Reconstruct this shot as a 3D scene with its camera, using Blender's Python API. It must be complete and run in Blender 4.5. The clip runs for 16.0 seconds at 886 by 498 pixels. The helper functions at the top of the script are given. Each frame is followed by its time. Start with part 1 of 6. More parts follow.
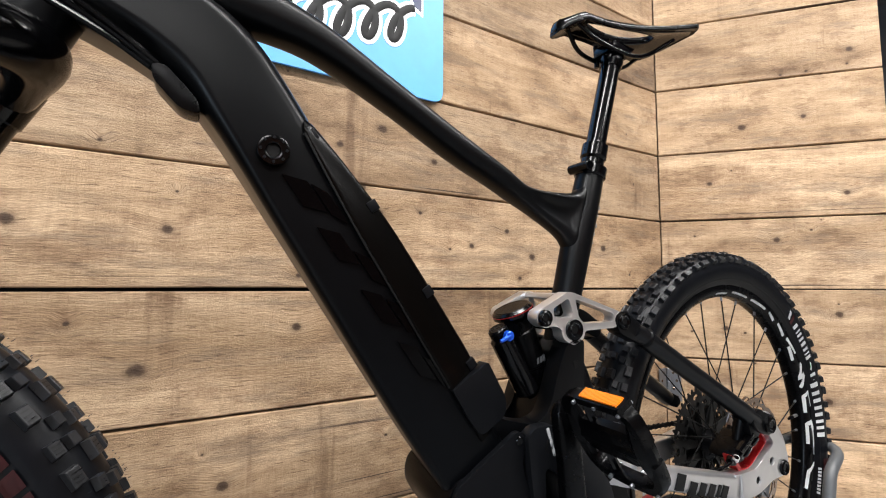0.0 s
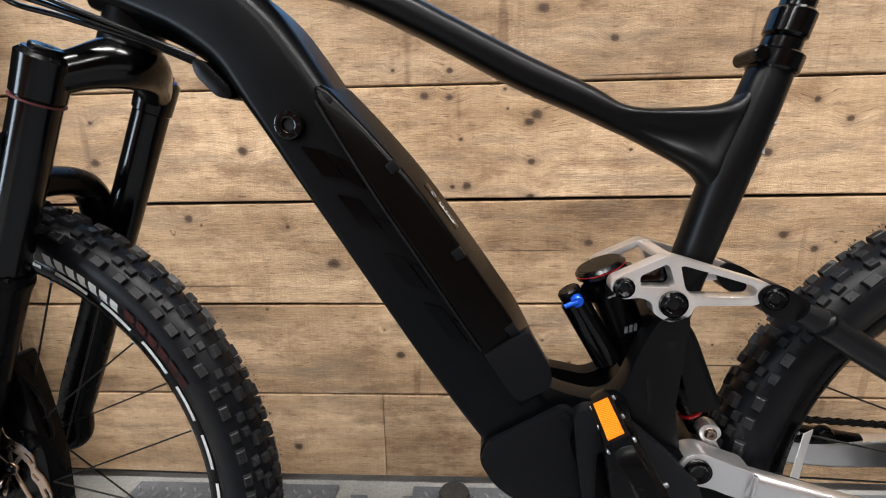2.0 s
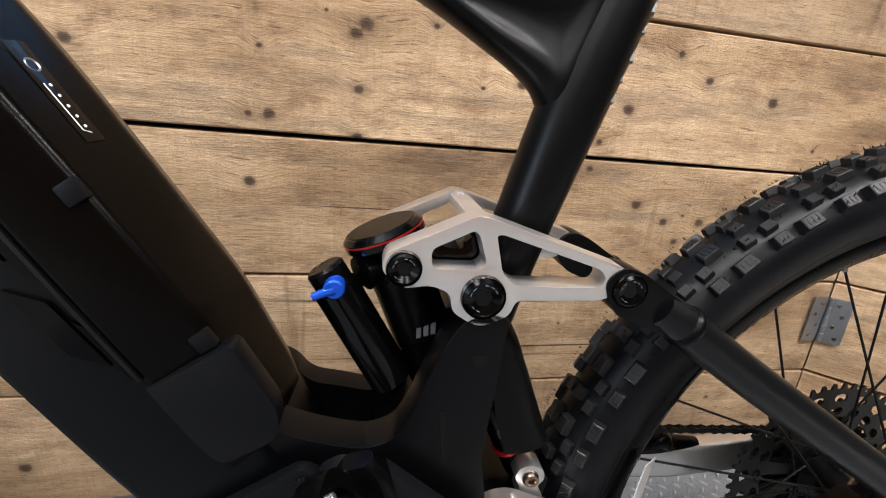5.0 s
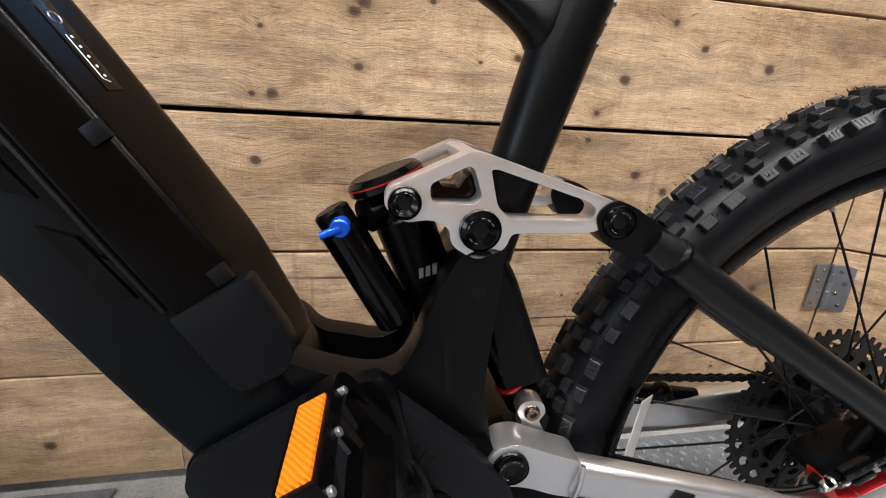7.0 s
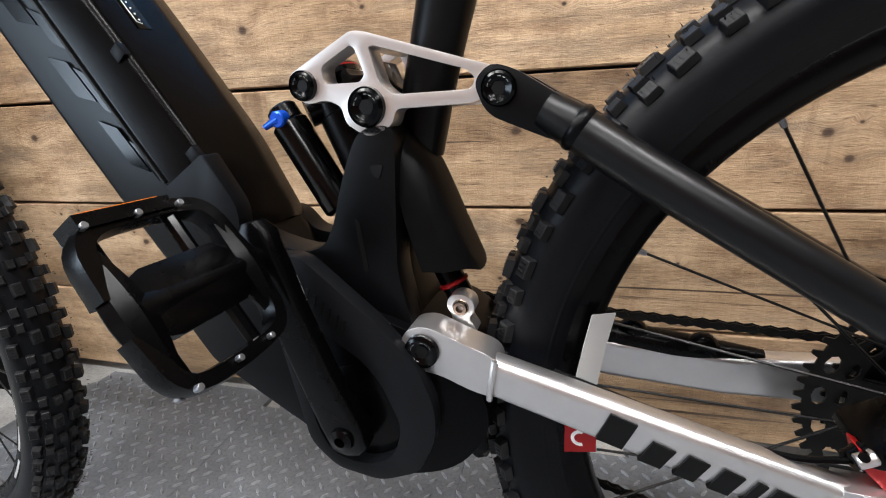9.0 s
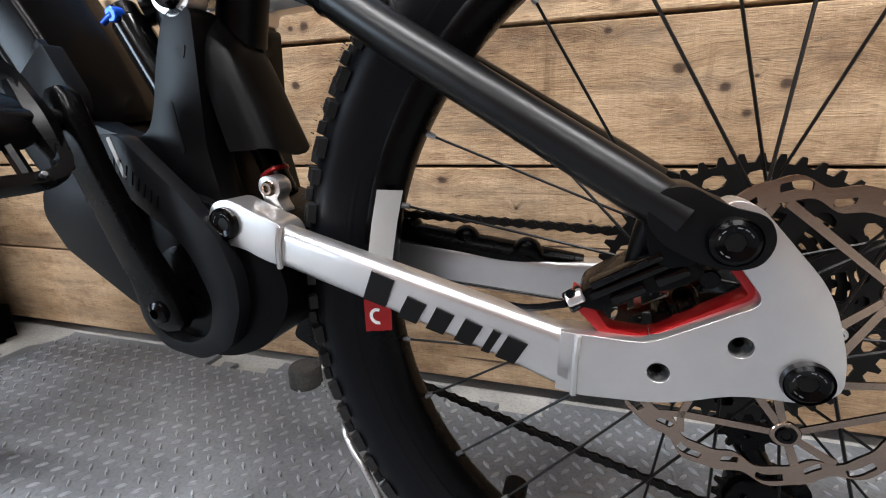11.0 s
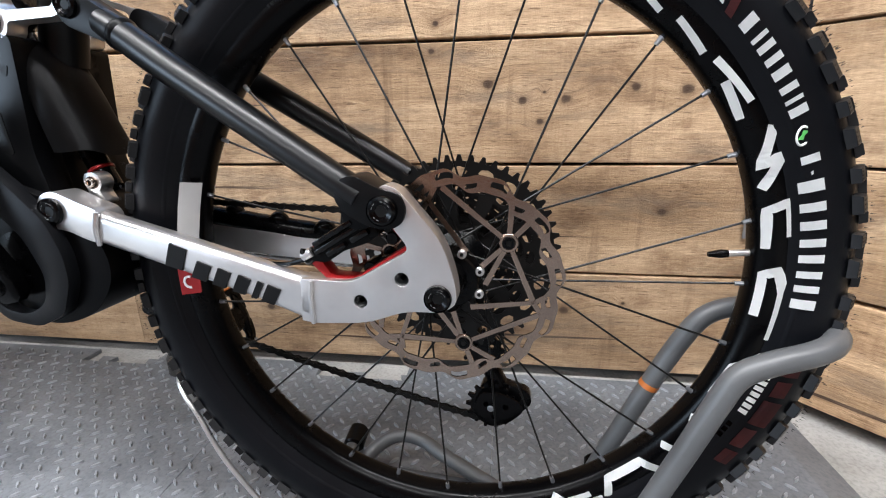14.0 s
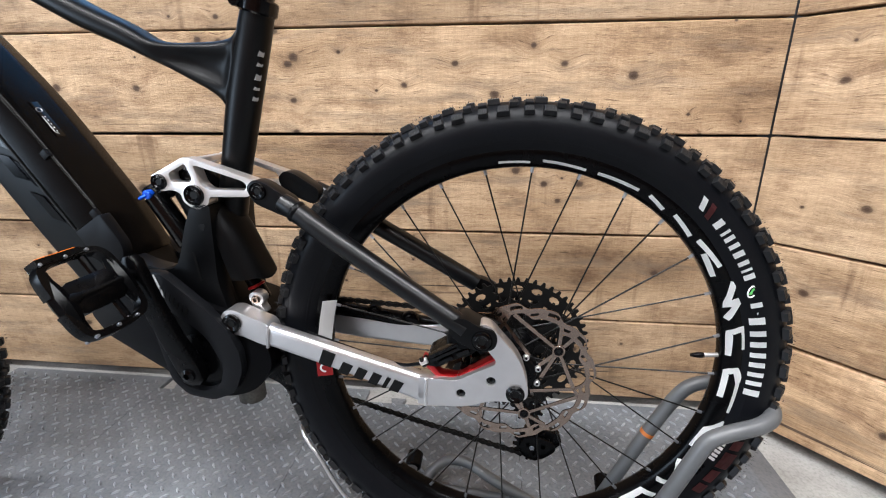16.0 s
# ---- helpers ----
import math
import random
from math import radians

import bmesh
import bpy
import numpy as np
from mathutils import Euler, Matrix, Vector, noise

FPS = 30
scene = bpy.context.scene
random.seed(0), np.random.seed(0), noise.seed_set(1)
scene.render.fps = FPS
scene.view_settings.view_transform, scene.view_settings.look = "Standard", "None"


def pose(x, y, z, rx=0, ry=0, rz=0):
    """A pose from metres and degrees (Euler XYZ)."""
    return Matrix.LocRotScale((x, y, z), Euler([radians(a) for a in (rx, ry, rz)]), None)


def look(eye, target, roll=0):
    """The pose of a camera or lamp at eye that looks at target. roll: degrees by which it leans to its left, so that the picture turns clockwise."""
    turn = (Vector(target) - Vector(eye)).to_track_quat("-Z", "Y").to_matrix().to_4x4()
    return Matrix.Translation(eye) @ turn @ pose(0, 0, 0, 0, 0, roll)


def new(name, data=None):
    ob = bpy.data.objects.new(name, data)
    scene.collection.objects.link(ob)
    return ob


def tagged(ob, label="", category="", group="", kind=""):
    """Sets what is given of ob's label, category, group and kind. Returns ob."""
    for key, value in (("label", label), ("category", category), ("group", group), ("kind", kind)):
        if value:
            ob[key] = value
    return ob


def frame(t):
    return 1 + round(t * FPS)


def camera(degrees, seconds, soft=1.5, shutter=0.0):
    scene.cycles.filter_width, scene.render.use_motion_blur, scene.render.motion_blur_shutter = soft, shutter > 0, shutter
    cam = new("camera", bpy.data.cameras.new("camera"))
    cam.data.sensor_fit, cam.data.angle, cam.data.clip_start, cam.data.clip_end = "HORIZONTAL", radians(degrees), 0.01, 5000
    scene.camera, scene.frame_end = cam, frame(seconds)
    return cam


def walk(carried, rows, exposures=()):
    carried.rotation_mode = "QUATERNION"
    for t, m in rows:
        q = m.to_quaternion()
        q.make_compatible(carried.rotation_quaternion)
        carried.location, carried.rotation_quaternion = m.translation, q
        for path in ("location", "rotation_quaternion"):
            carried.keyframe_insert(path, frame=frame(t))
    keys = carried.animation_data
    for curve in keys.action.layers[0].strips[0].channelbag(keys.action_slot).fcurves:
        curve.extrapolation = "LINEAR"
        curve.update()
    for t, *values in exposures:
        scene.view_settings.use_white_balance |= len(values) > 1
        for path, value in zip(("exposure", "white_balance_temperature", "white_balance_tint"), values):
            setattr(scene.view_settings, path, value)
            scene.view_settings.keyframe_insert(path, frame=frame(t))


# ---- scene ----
cam = camera(89.4, 16.0, soft=1.1)
PATH = [
    (0, (0.906, 0.449, 0.684), (1.941, 2.153, 0.845), 0.2),
    (0.5, (0.969, 0.456, 0.716), (1.754, 2.294, 0.773), 0.3),
    (1, (1.046, 0.459, 0.744), (1.535, 2.396, 0.649), 0.3),
    (1.5, (1.09, 0.445, 0.76), (1.308, 2.412, 0.473), 0.2),
    (2, (1.147, 0.432, 0.781), (1.046, 2.38, 0.338), -1.1),
    (2.5, (1.189, 0.435, 0.803), (0.863, 2.333, 0.264), -1.4),
    (3, (1.234, 0.48, 0.789), (0.79, 2.339, 0.199), -1.5),
    (3.5, (1.292, 0.553, 0.78), (0.793, 2.386, 0.156), -1.6),
    (4, (1.298, 0.601, 0.753), (1.09, 2.486, 0.12), 2.4),
    (4.5, (1.29, 0.617, 0.739), (1.555, 2.507, 0.14), 5.5),
    (4.7, (1.281, 0.623, 0.735), (1.671, 2.496, 0.15), 6.1),
    (6.8, (1.251, 0.599, 0.706), (1.7, 2.453, 0.105), 3.7),
    (7, (1.271, 0.595, 0.701), (1.662, 2.459, 0.09), 3.4),
    (7.5, (1.319, 0.58, 0.689), (1.582, 2.463, 0.069), 2.6),
    (8, (1.371, 0.563, 0.662), (1.446, 2.46, 0.035), 0.7),
    (8.2, (1.392, 0.561, 0.65), (1.334, 2.459, 0.025), -0.4),
    (10.3, (1.615, 0.558, 0.569), (0.834, 2.315, 0.019), -2.2),
    (10.5, (1.632, 0.561, 0.55), (0.896, 2.343, 0.02), -1.8),
    (11, (1.651, 0.555, 0.526), (1.087, 2.396, -0.016), -1.5),
    (11.5, (1.684, 0.556, 0.519), (1.256, 2.432, -0.028), -1.2),
    (12, (1.718, 0.553, 0.511), (1.357, 2.441, -0.04), -1.0),
    (12.5, (1.753, 0.55, 0.503), (1.436, 2.443, -0.058), -0.9),
    (13, (1.785, 0.542, 0.497), (1.484, 2.44, -0.059), -1.1),
    (13.5, (1.82, 0.51, 0.505), (1.537, 2.409, -0.054), -0.9),
    (14, (1.823, 0.463, 0.534), (1.556, 2.366, -0.02), -0.8),
    (14.5, (1.824, 0.423, 0.561), (1.567, 2.325, 0.0), -0.8),
    (15, (1.824, 0.375, 0.613), (1.585, 2.273, 0.029), -0.9),
    (15.5, (1.804, 0.335, 0.67), (1.583, 2.229, 0.069), -0.6),
    (16, (1.732, 0.317, 0.738), (1.528, 2.21, 0.127), -0.2),
]
EXPOSE = [(0.0, 0.04, 6350, 10), (1.5, 0.12, 6450, 10), (4.5, 0.08, 6450, 10), (7.0, 0.05, 6400, 10), (8.0, 0.08, 6350, 10), (10.5, 0.10, 6250, 10), (12.5, 0.14, 6250, 10), (14.0, 0.27, 6100, 10), (16.0, 0.27, 6100, 10)]
walk(cam, [(t, look(eye, target, roll)) for t, eye, target, roll in PATH], EXPOSE)

# ---- world and lights ----
world = bpy.data.worlds.new("world")
scene.world = world
world.use_nodes = True
world.node_tree.nodes["Background"].inputs[0].default_value = (0.9, 0.95, 1.0, 1)
world.node_tree.nodes["Background"].inputs[1].default_value = 0.004

CEILING = 2.7
LAMPS = [(-0.2, 0.05, 62.0), (1.2, 0.05, 62.0), (2.6, 0.05, 62.0), (0.2, -1.9, 52.0), (2.3, -1.9, 52.0)]
for lx, ly, watts in LAMPS:
    data = bpy.data.lights.new("panel_light", "AREA")
    data.shape, data.size, data.size_y, data.energy = "RECTANGLE", 1.15, 0.25, watts * 0.86
    data.color = (1.0, 0.972, 0.945)
    lamp = new("panel_light", data)
    lamp.matrix_world = pose(lx, ly, CEILING - 0.09)

data = bpy.data.lights.new("window_daylight", "AREA")
data.shape, data.size, data.size_y, data.energy = "RECTANGLE", 1.9, 1.5, 140.0
data.color = (0.72, 0.86, 1.0)
lamp = new("window_daylight", data)
lamp.matrix_world = pose(-3.24, -2.4, 1.25, 0, -90, 0)


# ---- materials ----
def tree(name, rough=0.5, metal=0.0, color=(0.5, 0.5, 0.5)):
    m = bpy.data.materials.new(name)
    m.use_nodes = True
    b = m.node_tree.nodes["Principled BSDF"]
    b.inputs["Roughness"].default_value = rough
    b.inputs["Metallic"].default_value = metal
    b.inputs["Base Color"].default_value = (*color, 1)
    return m, m.node_tree.nodes, m.node_tree.links, b


def node(nodes, kind, **given):
    n = nodes.new(kind)
    for k, v in given.items():
        if k in ("operation", "data_type", "blend_type", "noise_dimensions", "feature", "mode", "clamp"):
            set_choice(n, k, v)
        else:
            n.inputs[k.replace("_", " ")].default_value = v
    return n


def set_choice(n, k, v):
    if k == "operation":
        n.operation = v
    elif k == "data_type":
        n.data_type = v
    elif k == "blend_type":
        n.blend_type = v
    elif k == "noise_dimensions":
        n.noise_dimensions = v
    elif k == "feature":
        n.feature = v
    elif k == "clamp":
        n.clamp = v


def ramp(nodes, stops):
    r = nodes.new("ShaderNodeValToRGB")
    e = r.color_ramp.elements
    e[0].position, e[0].color = stops[0][0], (*stops[0][1], 1)
    e[1].position, e[1].color = stops[-1][0], (*stops[-1][1], 1)
    for p, c in stops[1:-1]:
        x = e.new(p)
        x.color = (*c, 1)
    return r


def grained(name, color, rough, metal=0.0, scale=600.0, bump=0.05, spread=0.12, coat=0.0, dust=0.0, rough_spread=0.06, gloss=0.5):
    """Painted, moulded or metal surface: fine grain, slow mottling, uneven gloss."""
    m, nodes, links, b = tree(name, rough, metal, color)
    co = nodes.new("ShaderNodeTexCoord")
    fine = node(nodes, "ShaderNodeTexNoise", Scale=scale, Detail=2.0)
    slow = node(nodes, "ShaderNodeTexNoise", Scale=18.0, Detail=5.0, Roughness=0.65)
    links.new(co.outputs["Object"], fine.inputs["Vector"])
    links.new(co.outputs["Object"], slow.inputs["Vector"])
    lo = tuple(c * (1 - spread) for c in color)
    hi = tuple(min(1, c * (1 + spread) + dust) for c in color)
    r = ramp(nodes, [(0.3, lo), (0.7, hi)])
    links.new(slow.outputs["Fac"], r.inputs["Fac"])
    links.new(r.outputs["Color"], b.inputs["Base Color"])
    rr = node(nodes, "ShaderNodeMapRange")
    rr.inputs["To Min"].default_value = max(0.03, rough - rough_spread)
    rr.inputs["To Max"].default_value = min(1, rough + rough_spread)
    links.new(slow.outputs["Fac"], rr.inputs["Value"])
    links.new(rr.outputs["Result"], b.inputs["Roughness"])
    bp = node(nodes, "ShaderNodeBump", Strength=bump, Distance=0.0006)
    links.new(fine.outputs["Fac"], bp.inputs["Height"])
    links.new(bp.outputs["Normal"], b.inputs["Normal"])
    b.inputs["Coat Weight"].default_value = coat
    b.inputs["Coat Roughness"].default_value = 0.08
    b.inputs["Specular IOR Level"].default_value = gloss
    return m


def wood(name, knots, tint=1.0):
    """Rough-sawn softwood: long grain, saw marks, grey weathering and knots (place along, place up, radius)."""
    m, nodes, links, b = tree(name, 0.75)
    geo = nodes.new("ShaderNodeTexCoord")
    info = nodes.new("ShaderNodeObjectInfo")
    sep = nodes.new("ShaderNodeSeparateXYZ")
    links.new(geo.outputs["Object"], sep.inputs[0])
    # distance to the nearest knot, in knot radii
    near = None
    for kx, kz, kr in knots:
        sub = node(nodes, "ShaderNodeVectorMath", operation="SUBTRACT")
        sub.inputs[1].default_value = (kx, 0, kz)
        links.new(geo.outputs["Object"], sub.inputs[0])
        mul = node(nodes, "ShaderNodeVectorMath", operation="MULTIPLY")
        mul.inputs[1].default_value = (1.0 / kr, 0, 1.25 / kr)
        links.new(sub.outputs[0], mul.inputs[0])
        ln = node(nodes, "ShaderNodeVectorMath", operation="LENGTH")
        links.new(mul.outputs[0], ln.inputs[0])
        if near is None:
            near = ln.outputs["Value"]
        else:
            mn = node(nodes, "ShaderNodeMath", operation="MINIMUM")
            links.new(near, mn.inputs[0])
            links.new(ln.outputs["Value"], mn.inputs[1])
            near = mn.outputs[0]
    # per-board shift so that no two boards share their grain
    shift = node(nodes, "ShaderNodeMath", operation="MULTIPLY")
    shift.inputs[1].default_value = 37.0
    links.new(info.outputs["Random"], shift.inputs[0])
    wob = node(nodes, "ShaderNodeTexNoise", Scale=2.2, Detail=3.0)
    links.new(geo.outputs["Object"], wob.inputs["Vector"])
    # grain bends round the knots
    fall = node(nodes, "ShaderNodeMapRange")
    fall.inputs["From Min"].default_value, fall.inputs["From Max"].default_value = 0.6, 5.0
    fall.inputs["To Min"].default_value, fall.inputs["To Max"].default_value = 0.012, 0.0
    links.new(near, fall.inputs["Value"])
    bend = node(nodes, "ShaderNodeMath", operation="ADD")
    links.new(sep.outputs["Z"], bend.inputs[0])
    links.new(fall.outputs["Result"], bend.inputs[1])
    wobz = node(nodes, "ShaderNodeMath", operation="MULTIPLY_ADD")
    wobz.inputs[1].default_value = 0.007
    links.new(wob.outputs["Fac"], wobz.inputs[0])
    links.new(bend.outputs[0], wobz.inputs[2])
    com = nodes.new("ShaderNodeCombineXYZ")
    links.new(sep.outputs["X"], com.inputs["X"])
    links.new(shift.outputs[0], com.inputs["Y"])
    links.new(wobz.outputs[0], com.inputs["Z"])

    def streak(sx, sz, detail, rough):
        mp = nodes.new("ShaderNodeMapping")
        mp.inputs["Scale"].default_value = (sx, 1.0, sz)
        links.new(com.outputs[0], mp.inputs["Vector"])
        n = node(nodes, "ShaderNodeTexNoise", Scale=1.0, Detail=detail, Roughness=rough)
        links.new(mp.outputs[0], n.inputs["Vector"])
        return n.outputs["Fac"]

    cloud = streak(2.4, 9.0, 7.0, 0.60)
    ring = streak(1.8, 48.0, 7.0, 0.68)
    fine = streak(20.0, 480.0, 4.0, 0.70)
    hair = streak(80.0, 1300.0, 2.0, 0.6)
    patch = streak(4.0, 22.0, 7.0, 0.72)
    crack = streak(0.9, 75.0, 2.0, 0.5)
    saw = streak(240.0, 12.0, 3.0, 0.55)
    dash = streak(26.0, 330.0, 3.0, 0.6)
    blotch = streak(9.0, 17.0, 6.0, 0.72)
    drip = streak(16.0, 1.6, 4.0, 0.6)
    base = ramp(nodes, [(0.30, (0.200 * tint, 0.120 * tint, 0.060 * tint)), (0.43, (0.435 * tint, 0.292 * tint, 0.166 * tint)),
                        (0.62, (0.665 * tint, 0.482 * tint, 0.306 * tint))])
    links.new(cloud, base.inputs["Fac"])

    def shade(color_socket, fac, stops, amount):
        r = ramp(nodes, stops)
        links.new(fac, r.inputs["Fac"])
        mx = node(nodes, "ShaderNodeMix", data_type="RGBA", blend_type="MULTIPLY")
        mx.inputs["Factor"].default_value = amount
        links.new(color_socket, mx.inputs["A"])
        links.new(r.outputs["Color"], mx.inputs["B"])
        return mx.outputs["Result"]

    c1 = shade(base.outputs["Color"], ring, [(0.32, (0.60, 0.52, 0.44)), (0.60, (1, 1, 1))], 0.42)
    c1 = shade(c1, fine, [(0.34, (0.50, 0.43, 0.36)), (0.60, (1, 1, 1))], 0.46)
    c1 = shade(c1, hair, [(0.36, (0.56, 0.50, 0.45)), (0.58, (1, 1, 1))], 0.46)
    c1 = shade(c1, saw, [(0.34, (0.74, 0.70, 0.66)), (0.60, (1, 1, 1))], 0.34)
    c1 = shade(c1, dash, [(0.30, (0.24, 0.17, 0.11)), (0.385, (1, 1, 1))], 0.75)
    c1 = shade(c1, blotch, [(0.35, (0.38, 0.29, 0.22)), (0.50, (1, 1, 1))], 0.62)
    c1 = shade(c1, drip, [(0.28, (0.40, 0.33, 0.27)), (0.37, (1, 1, 1))], 0.66)
    c1 = shade(c1, crack, [(0.262, (0.10, 0.065, 0.045)), (0.290, (1, 1, 1))], 0.95)
    # weathered grey-brown stains
    stain = ramp(nodes, [(0.51, (0, 0, 0)), (0.68, (0.72, 0.72, 0.72))])
    links.new(patch, stain.inputs["Fac"])
    mix2 = node(nodes, "ShaderNodeMix", data_type="RGBA", blend_type="MIX")
    links.new(stain.outputs["Color"], mix2.inputs["Factor"])
    links.new(c1, mix2.inputs["A"])
    mix2.inputs["B"].default_value = (0.165 * tint, 0.118 * tint, 0.080 * tint, 1)
    # board to board
    hue = node(nodes, "ShaderNodeHueSaturation")
    vr = node(nodes, "ShaderNodeMapRange")
    vr.inputs["To Min"].default_value, vr.inputs["To Max"].default_value = 0.77, 1.10
    links.new(info.outputs["Random"], vr.inputs["Value"])
    links.new(vr.outputs["Result"], hue.inputs["Value"])
    links.new(mix2.outputs["Result"], hue.inputs["Color"])
    # knots, ragged
    rag = node(nodes, "ShaderNodeTexNoise", Scale=70.0, Detail=3.0)
    links.new(geo.outputs["Object"], rag.inputs["Vector"])
    rg = node(nodes, "ShaderNodeMath", operation="MULTIPLY_ADD")
    rg.inputs[1].default_value = 0.7
    links.new(rag.outputs["Fac"], rg.inputs[0])
    links.new(near, rg.inputs[2])
    kf = ramp(nodes, [(0.18, (0.98, 0.98, 0.98)), (0.30, (0.86, 0.86, 0.86)), (0.37, (0.42, 0.42, 0.42)), (0.50, (0.16, 0.16, 0.16)), (0.85, (0, 0, 0))])
    kd = node(nodes, "ShaderNodeMath", operation="MULTIPLY")
    kd.inputs[1].default_value = 0.3
    links.new(rg.outputs[0], kd.inputs[0])
    links.new(kd.outputs[0], kf.inputs["Fac"])
    mix3 = node(nodes, "ShaderNodeMix", data_type="RGBA", blend_type="MIX")
    links.new(kf.outputs["Color"], mix3.inputs["Factor"])
    links.new(hue.outputs["Color"], mix3.inputs["A"])
    mix3.inputs["B"].default_value = (0.040 * tint, 0.018 * tint, 0.007 * tint, 1)
    links.new(mix3.outputs["Result"], b.inputs["Base Color"])
    add = node(nodes, "ShaderNodeMath", operation="ADD")
    links.new(fine, add.inputs[0])
    links.new(hair, add.inputs[1])
    bp = node(nodes, "ShaderNodeBump", Strength=0.75, Distance=0.0022)
    links.new(add.outputs[0], bp.inputs["Height"])
    links.new(bp.outputs["Normal"], b.inputs["Normal"])
    return m


def concrete(name, lo, hi, rough=0.8, scale=3.0):
    m, nodes, links, b = tree(name, rough)
    co = nodes.new("ShaderNodeTexCoord")
    a = node(nodes, "ShaderNodeTexNoise", Scale=scale, Detail=9.0, Roughness=0.7)
    f = node(nodes, "ShaderNodeTexNoise", Scale=160.0, Detail=3.0)
    links.new(co.outputs["Object"], a.inputs["Vector"])
    links.new(co.outputs["Object"], f.inputs["Vector"])
    r = ramp(nodes, [(0.34, lo), (0.66, hi)])
    links.new(a.outputs["Fac"], r.inputs["Fac"])
    sp = ramp(nodes, [(0.3, (0.72, 0.72, 0.72)), (0.55, (1, 1, 1))])
    links.new(f.outputs["Fac"], sp.inputs["Fac"])
    mx = node(nodes, "ShaderNodeMix", data_type="RGBA", blend_type="MULTIPLY")
    mx.inputs["Factor"].default_value = 0.8
    links.new(r.outputs["Color"], mx.inputs["A"])
    links.new(sp.outputs["Color"], mx.inputs["B"])
    links.new(mx.outputs["Result"], b.inputs["Base Color"])
    bp = node(nodes, "ShaderNodeBump", Strength=0.25, Distance=0.002)
    links.new(f.outputs["Fac"], bp.inputs["Height"])
    links.new(bp.outputs["Normal"], b.inputs["Normal"])
    return m


KNOTS_BACK = [(1.274, 0.827, 0.011), (1.150, 0.704, 0.011), (1.280, 0.750, 0.009), (1.734, 0.760, 0.013), (2.020, 0.796, 0.013),
              (1.120, 0.602, 0.011), (0.898, 0.778, 0.011), (0.747, 0.093, 0.013), (1.401, 0.583, 0.010), (1.139, 0.796, 0.006),
              (1.121, 0.702, 0.006), (1.690, 0.703, 0.007), (1.852, 0.567, 0.010), (1.788, 0.597, 0.012), (1.930, 0.568, 0.011),
              (2.051, 0.586, 0.010), (1.648, 0.824, 0.009), (1.879, 0.820, 0.009), (1.813, 0.857, 0.008), (2.138, 0.581, 0.013),
              (1.885, 0.529, 0.008), (1.682, 0.656, 0.007), (1.409, 0.425, 0.010), (0.864, 0.543, 0.016), (1.248, 0.895, 0.012),
              (0.692, 0.781, 0.013), (1.536, 0.781, 0.008), (1.295, 1.031, 0.013), (1.118, 0.925, 0.008), (1.288, 0.840, 0.014),
              (1.429, 0.975, 0.010), (1.069, 0.880, 0.010), (1.279, 0.681, 0.009), (0.374, 0.762, 0.012), (1.118, 0.876, 0.009),
              (1.200, 0.980, 0.009), (0.557, 0.642, 0.012), (0.61, 0.156, 0.011), (0.30, 0.60, 0.011), (0.70, 1.02, 0.014),
              (1.00, 0.33, 0.012), (1.30, 0.13, 0.011), (1.95, 0.15, 0.012), (2.12, 0.36, 0.010), (0.55, 0.36, 0.010)]
KNOTS_SIDE = [(0.10, 0.78, 0.010), (0.33, 0.83, 0.012), (0.48, 0.60, 0.013), (0.52, 0.97, 0.010), (0.25, 1.20, 0.014), (0.42, 1.22, 0.010),
              (0.18, 0.55, 0.011), (0.12, 0.36, 0.012), (0.44, 0.34, 0.014), (0.30, 0.12, 0.012), (0.55, 1.42, 0.012), (0.15, 1.02, 0.010)]
_rng = random.Random(12)
KNOTS_BACK += [(_rng.uniform(0.3, 2.25), _rng.uniform(0.1, 1.3), _rng.uniform(0.0028, 0.0055)) for _k in range(46)]
KNOTS_SIDE += [(_rng.uniform(0.03, 0.6), _rng.uniform(0.1, 1.5), _rng.uniform(0.0028, 0.0055)) for _k in range(12)]
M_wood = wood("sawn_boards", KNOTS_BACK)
# same wood; the side panel's stronger light is put into its tint
M_wood_side_lit = wood("sawn_boards_side_lit", KNOTS_SIDE, 1.25)
M_batten = grained("dark_gap", (0.006, 0.005, 0.004), 0.9)
M_concrete = concrete("concrete", (0.24, 0.235, 0.22), (0.48, 0.47, 0.45))
# one rubber: dark tile and pale lugs put the relief's shade and light into colour
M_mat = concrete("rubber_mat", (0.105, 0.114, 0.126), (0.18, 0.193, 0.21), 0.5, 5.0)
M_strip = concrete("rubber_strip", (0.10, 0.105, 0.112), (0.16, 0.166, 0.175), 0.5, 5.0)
M_lug_lit = concrete("rubber_lug_lit", (0.20, 0.215, 0.235), (0.34, 0.358, 0.38), 0.38, 5.0)
M_plaster = concrete("plaster", (0.045, 0.046, 0.05), (0.075, 0.076, 0.08), 0.9, 1.5)
M_warmwall = concrete("warm_reflected_wall", (0.13, 0.046, 0.016), (0.19, 0.072, 0.027), 0.8, 1.5)
M_darkwall = concrete("dark_wall", (0.05, 0.05, 0.055), (0.09, 0.09, 0.095), 0.85, 2.0)
M_ceiling = concrete("ceiling_paint", (0.11, 0.11, 0.115), (0.15, 0.15, 0.155), 0.9, 1.5)
M_frame = grained("satin_black_paint", (0.0008, 0.0010, 0.0014), 0.33, 0.0, 900.0, 0.02, 0.1, gloss=0.12)
M_cradle = grained("satin_black_cradle", (0.0010, 0.0011, 0.0014), 0.36, 0.0, 900.0, 0.03, 0.1, gloss=0.16)
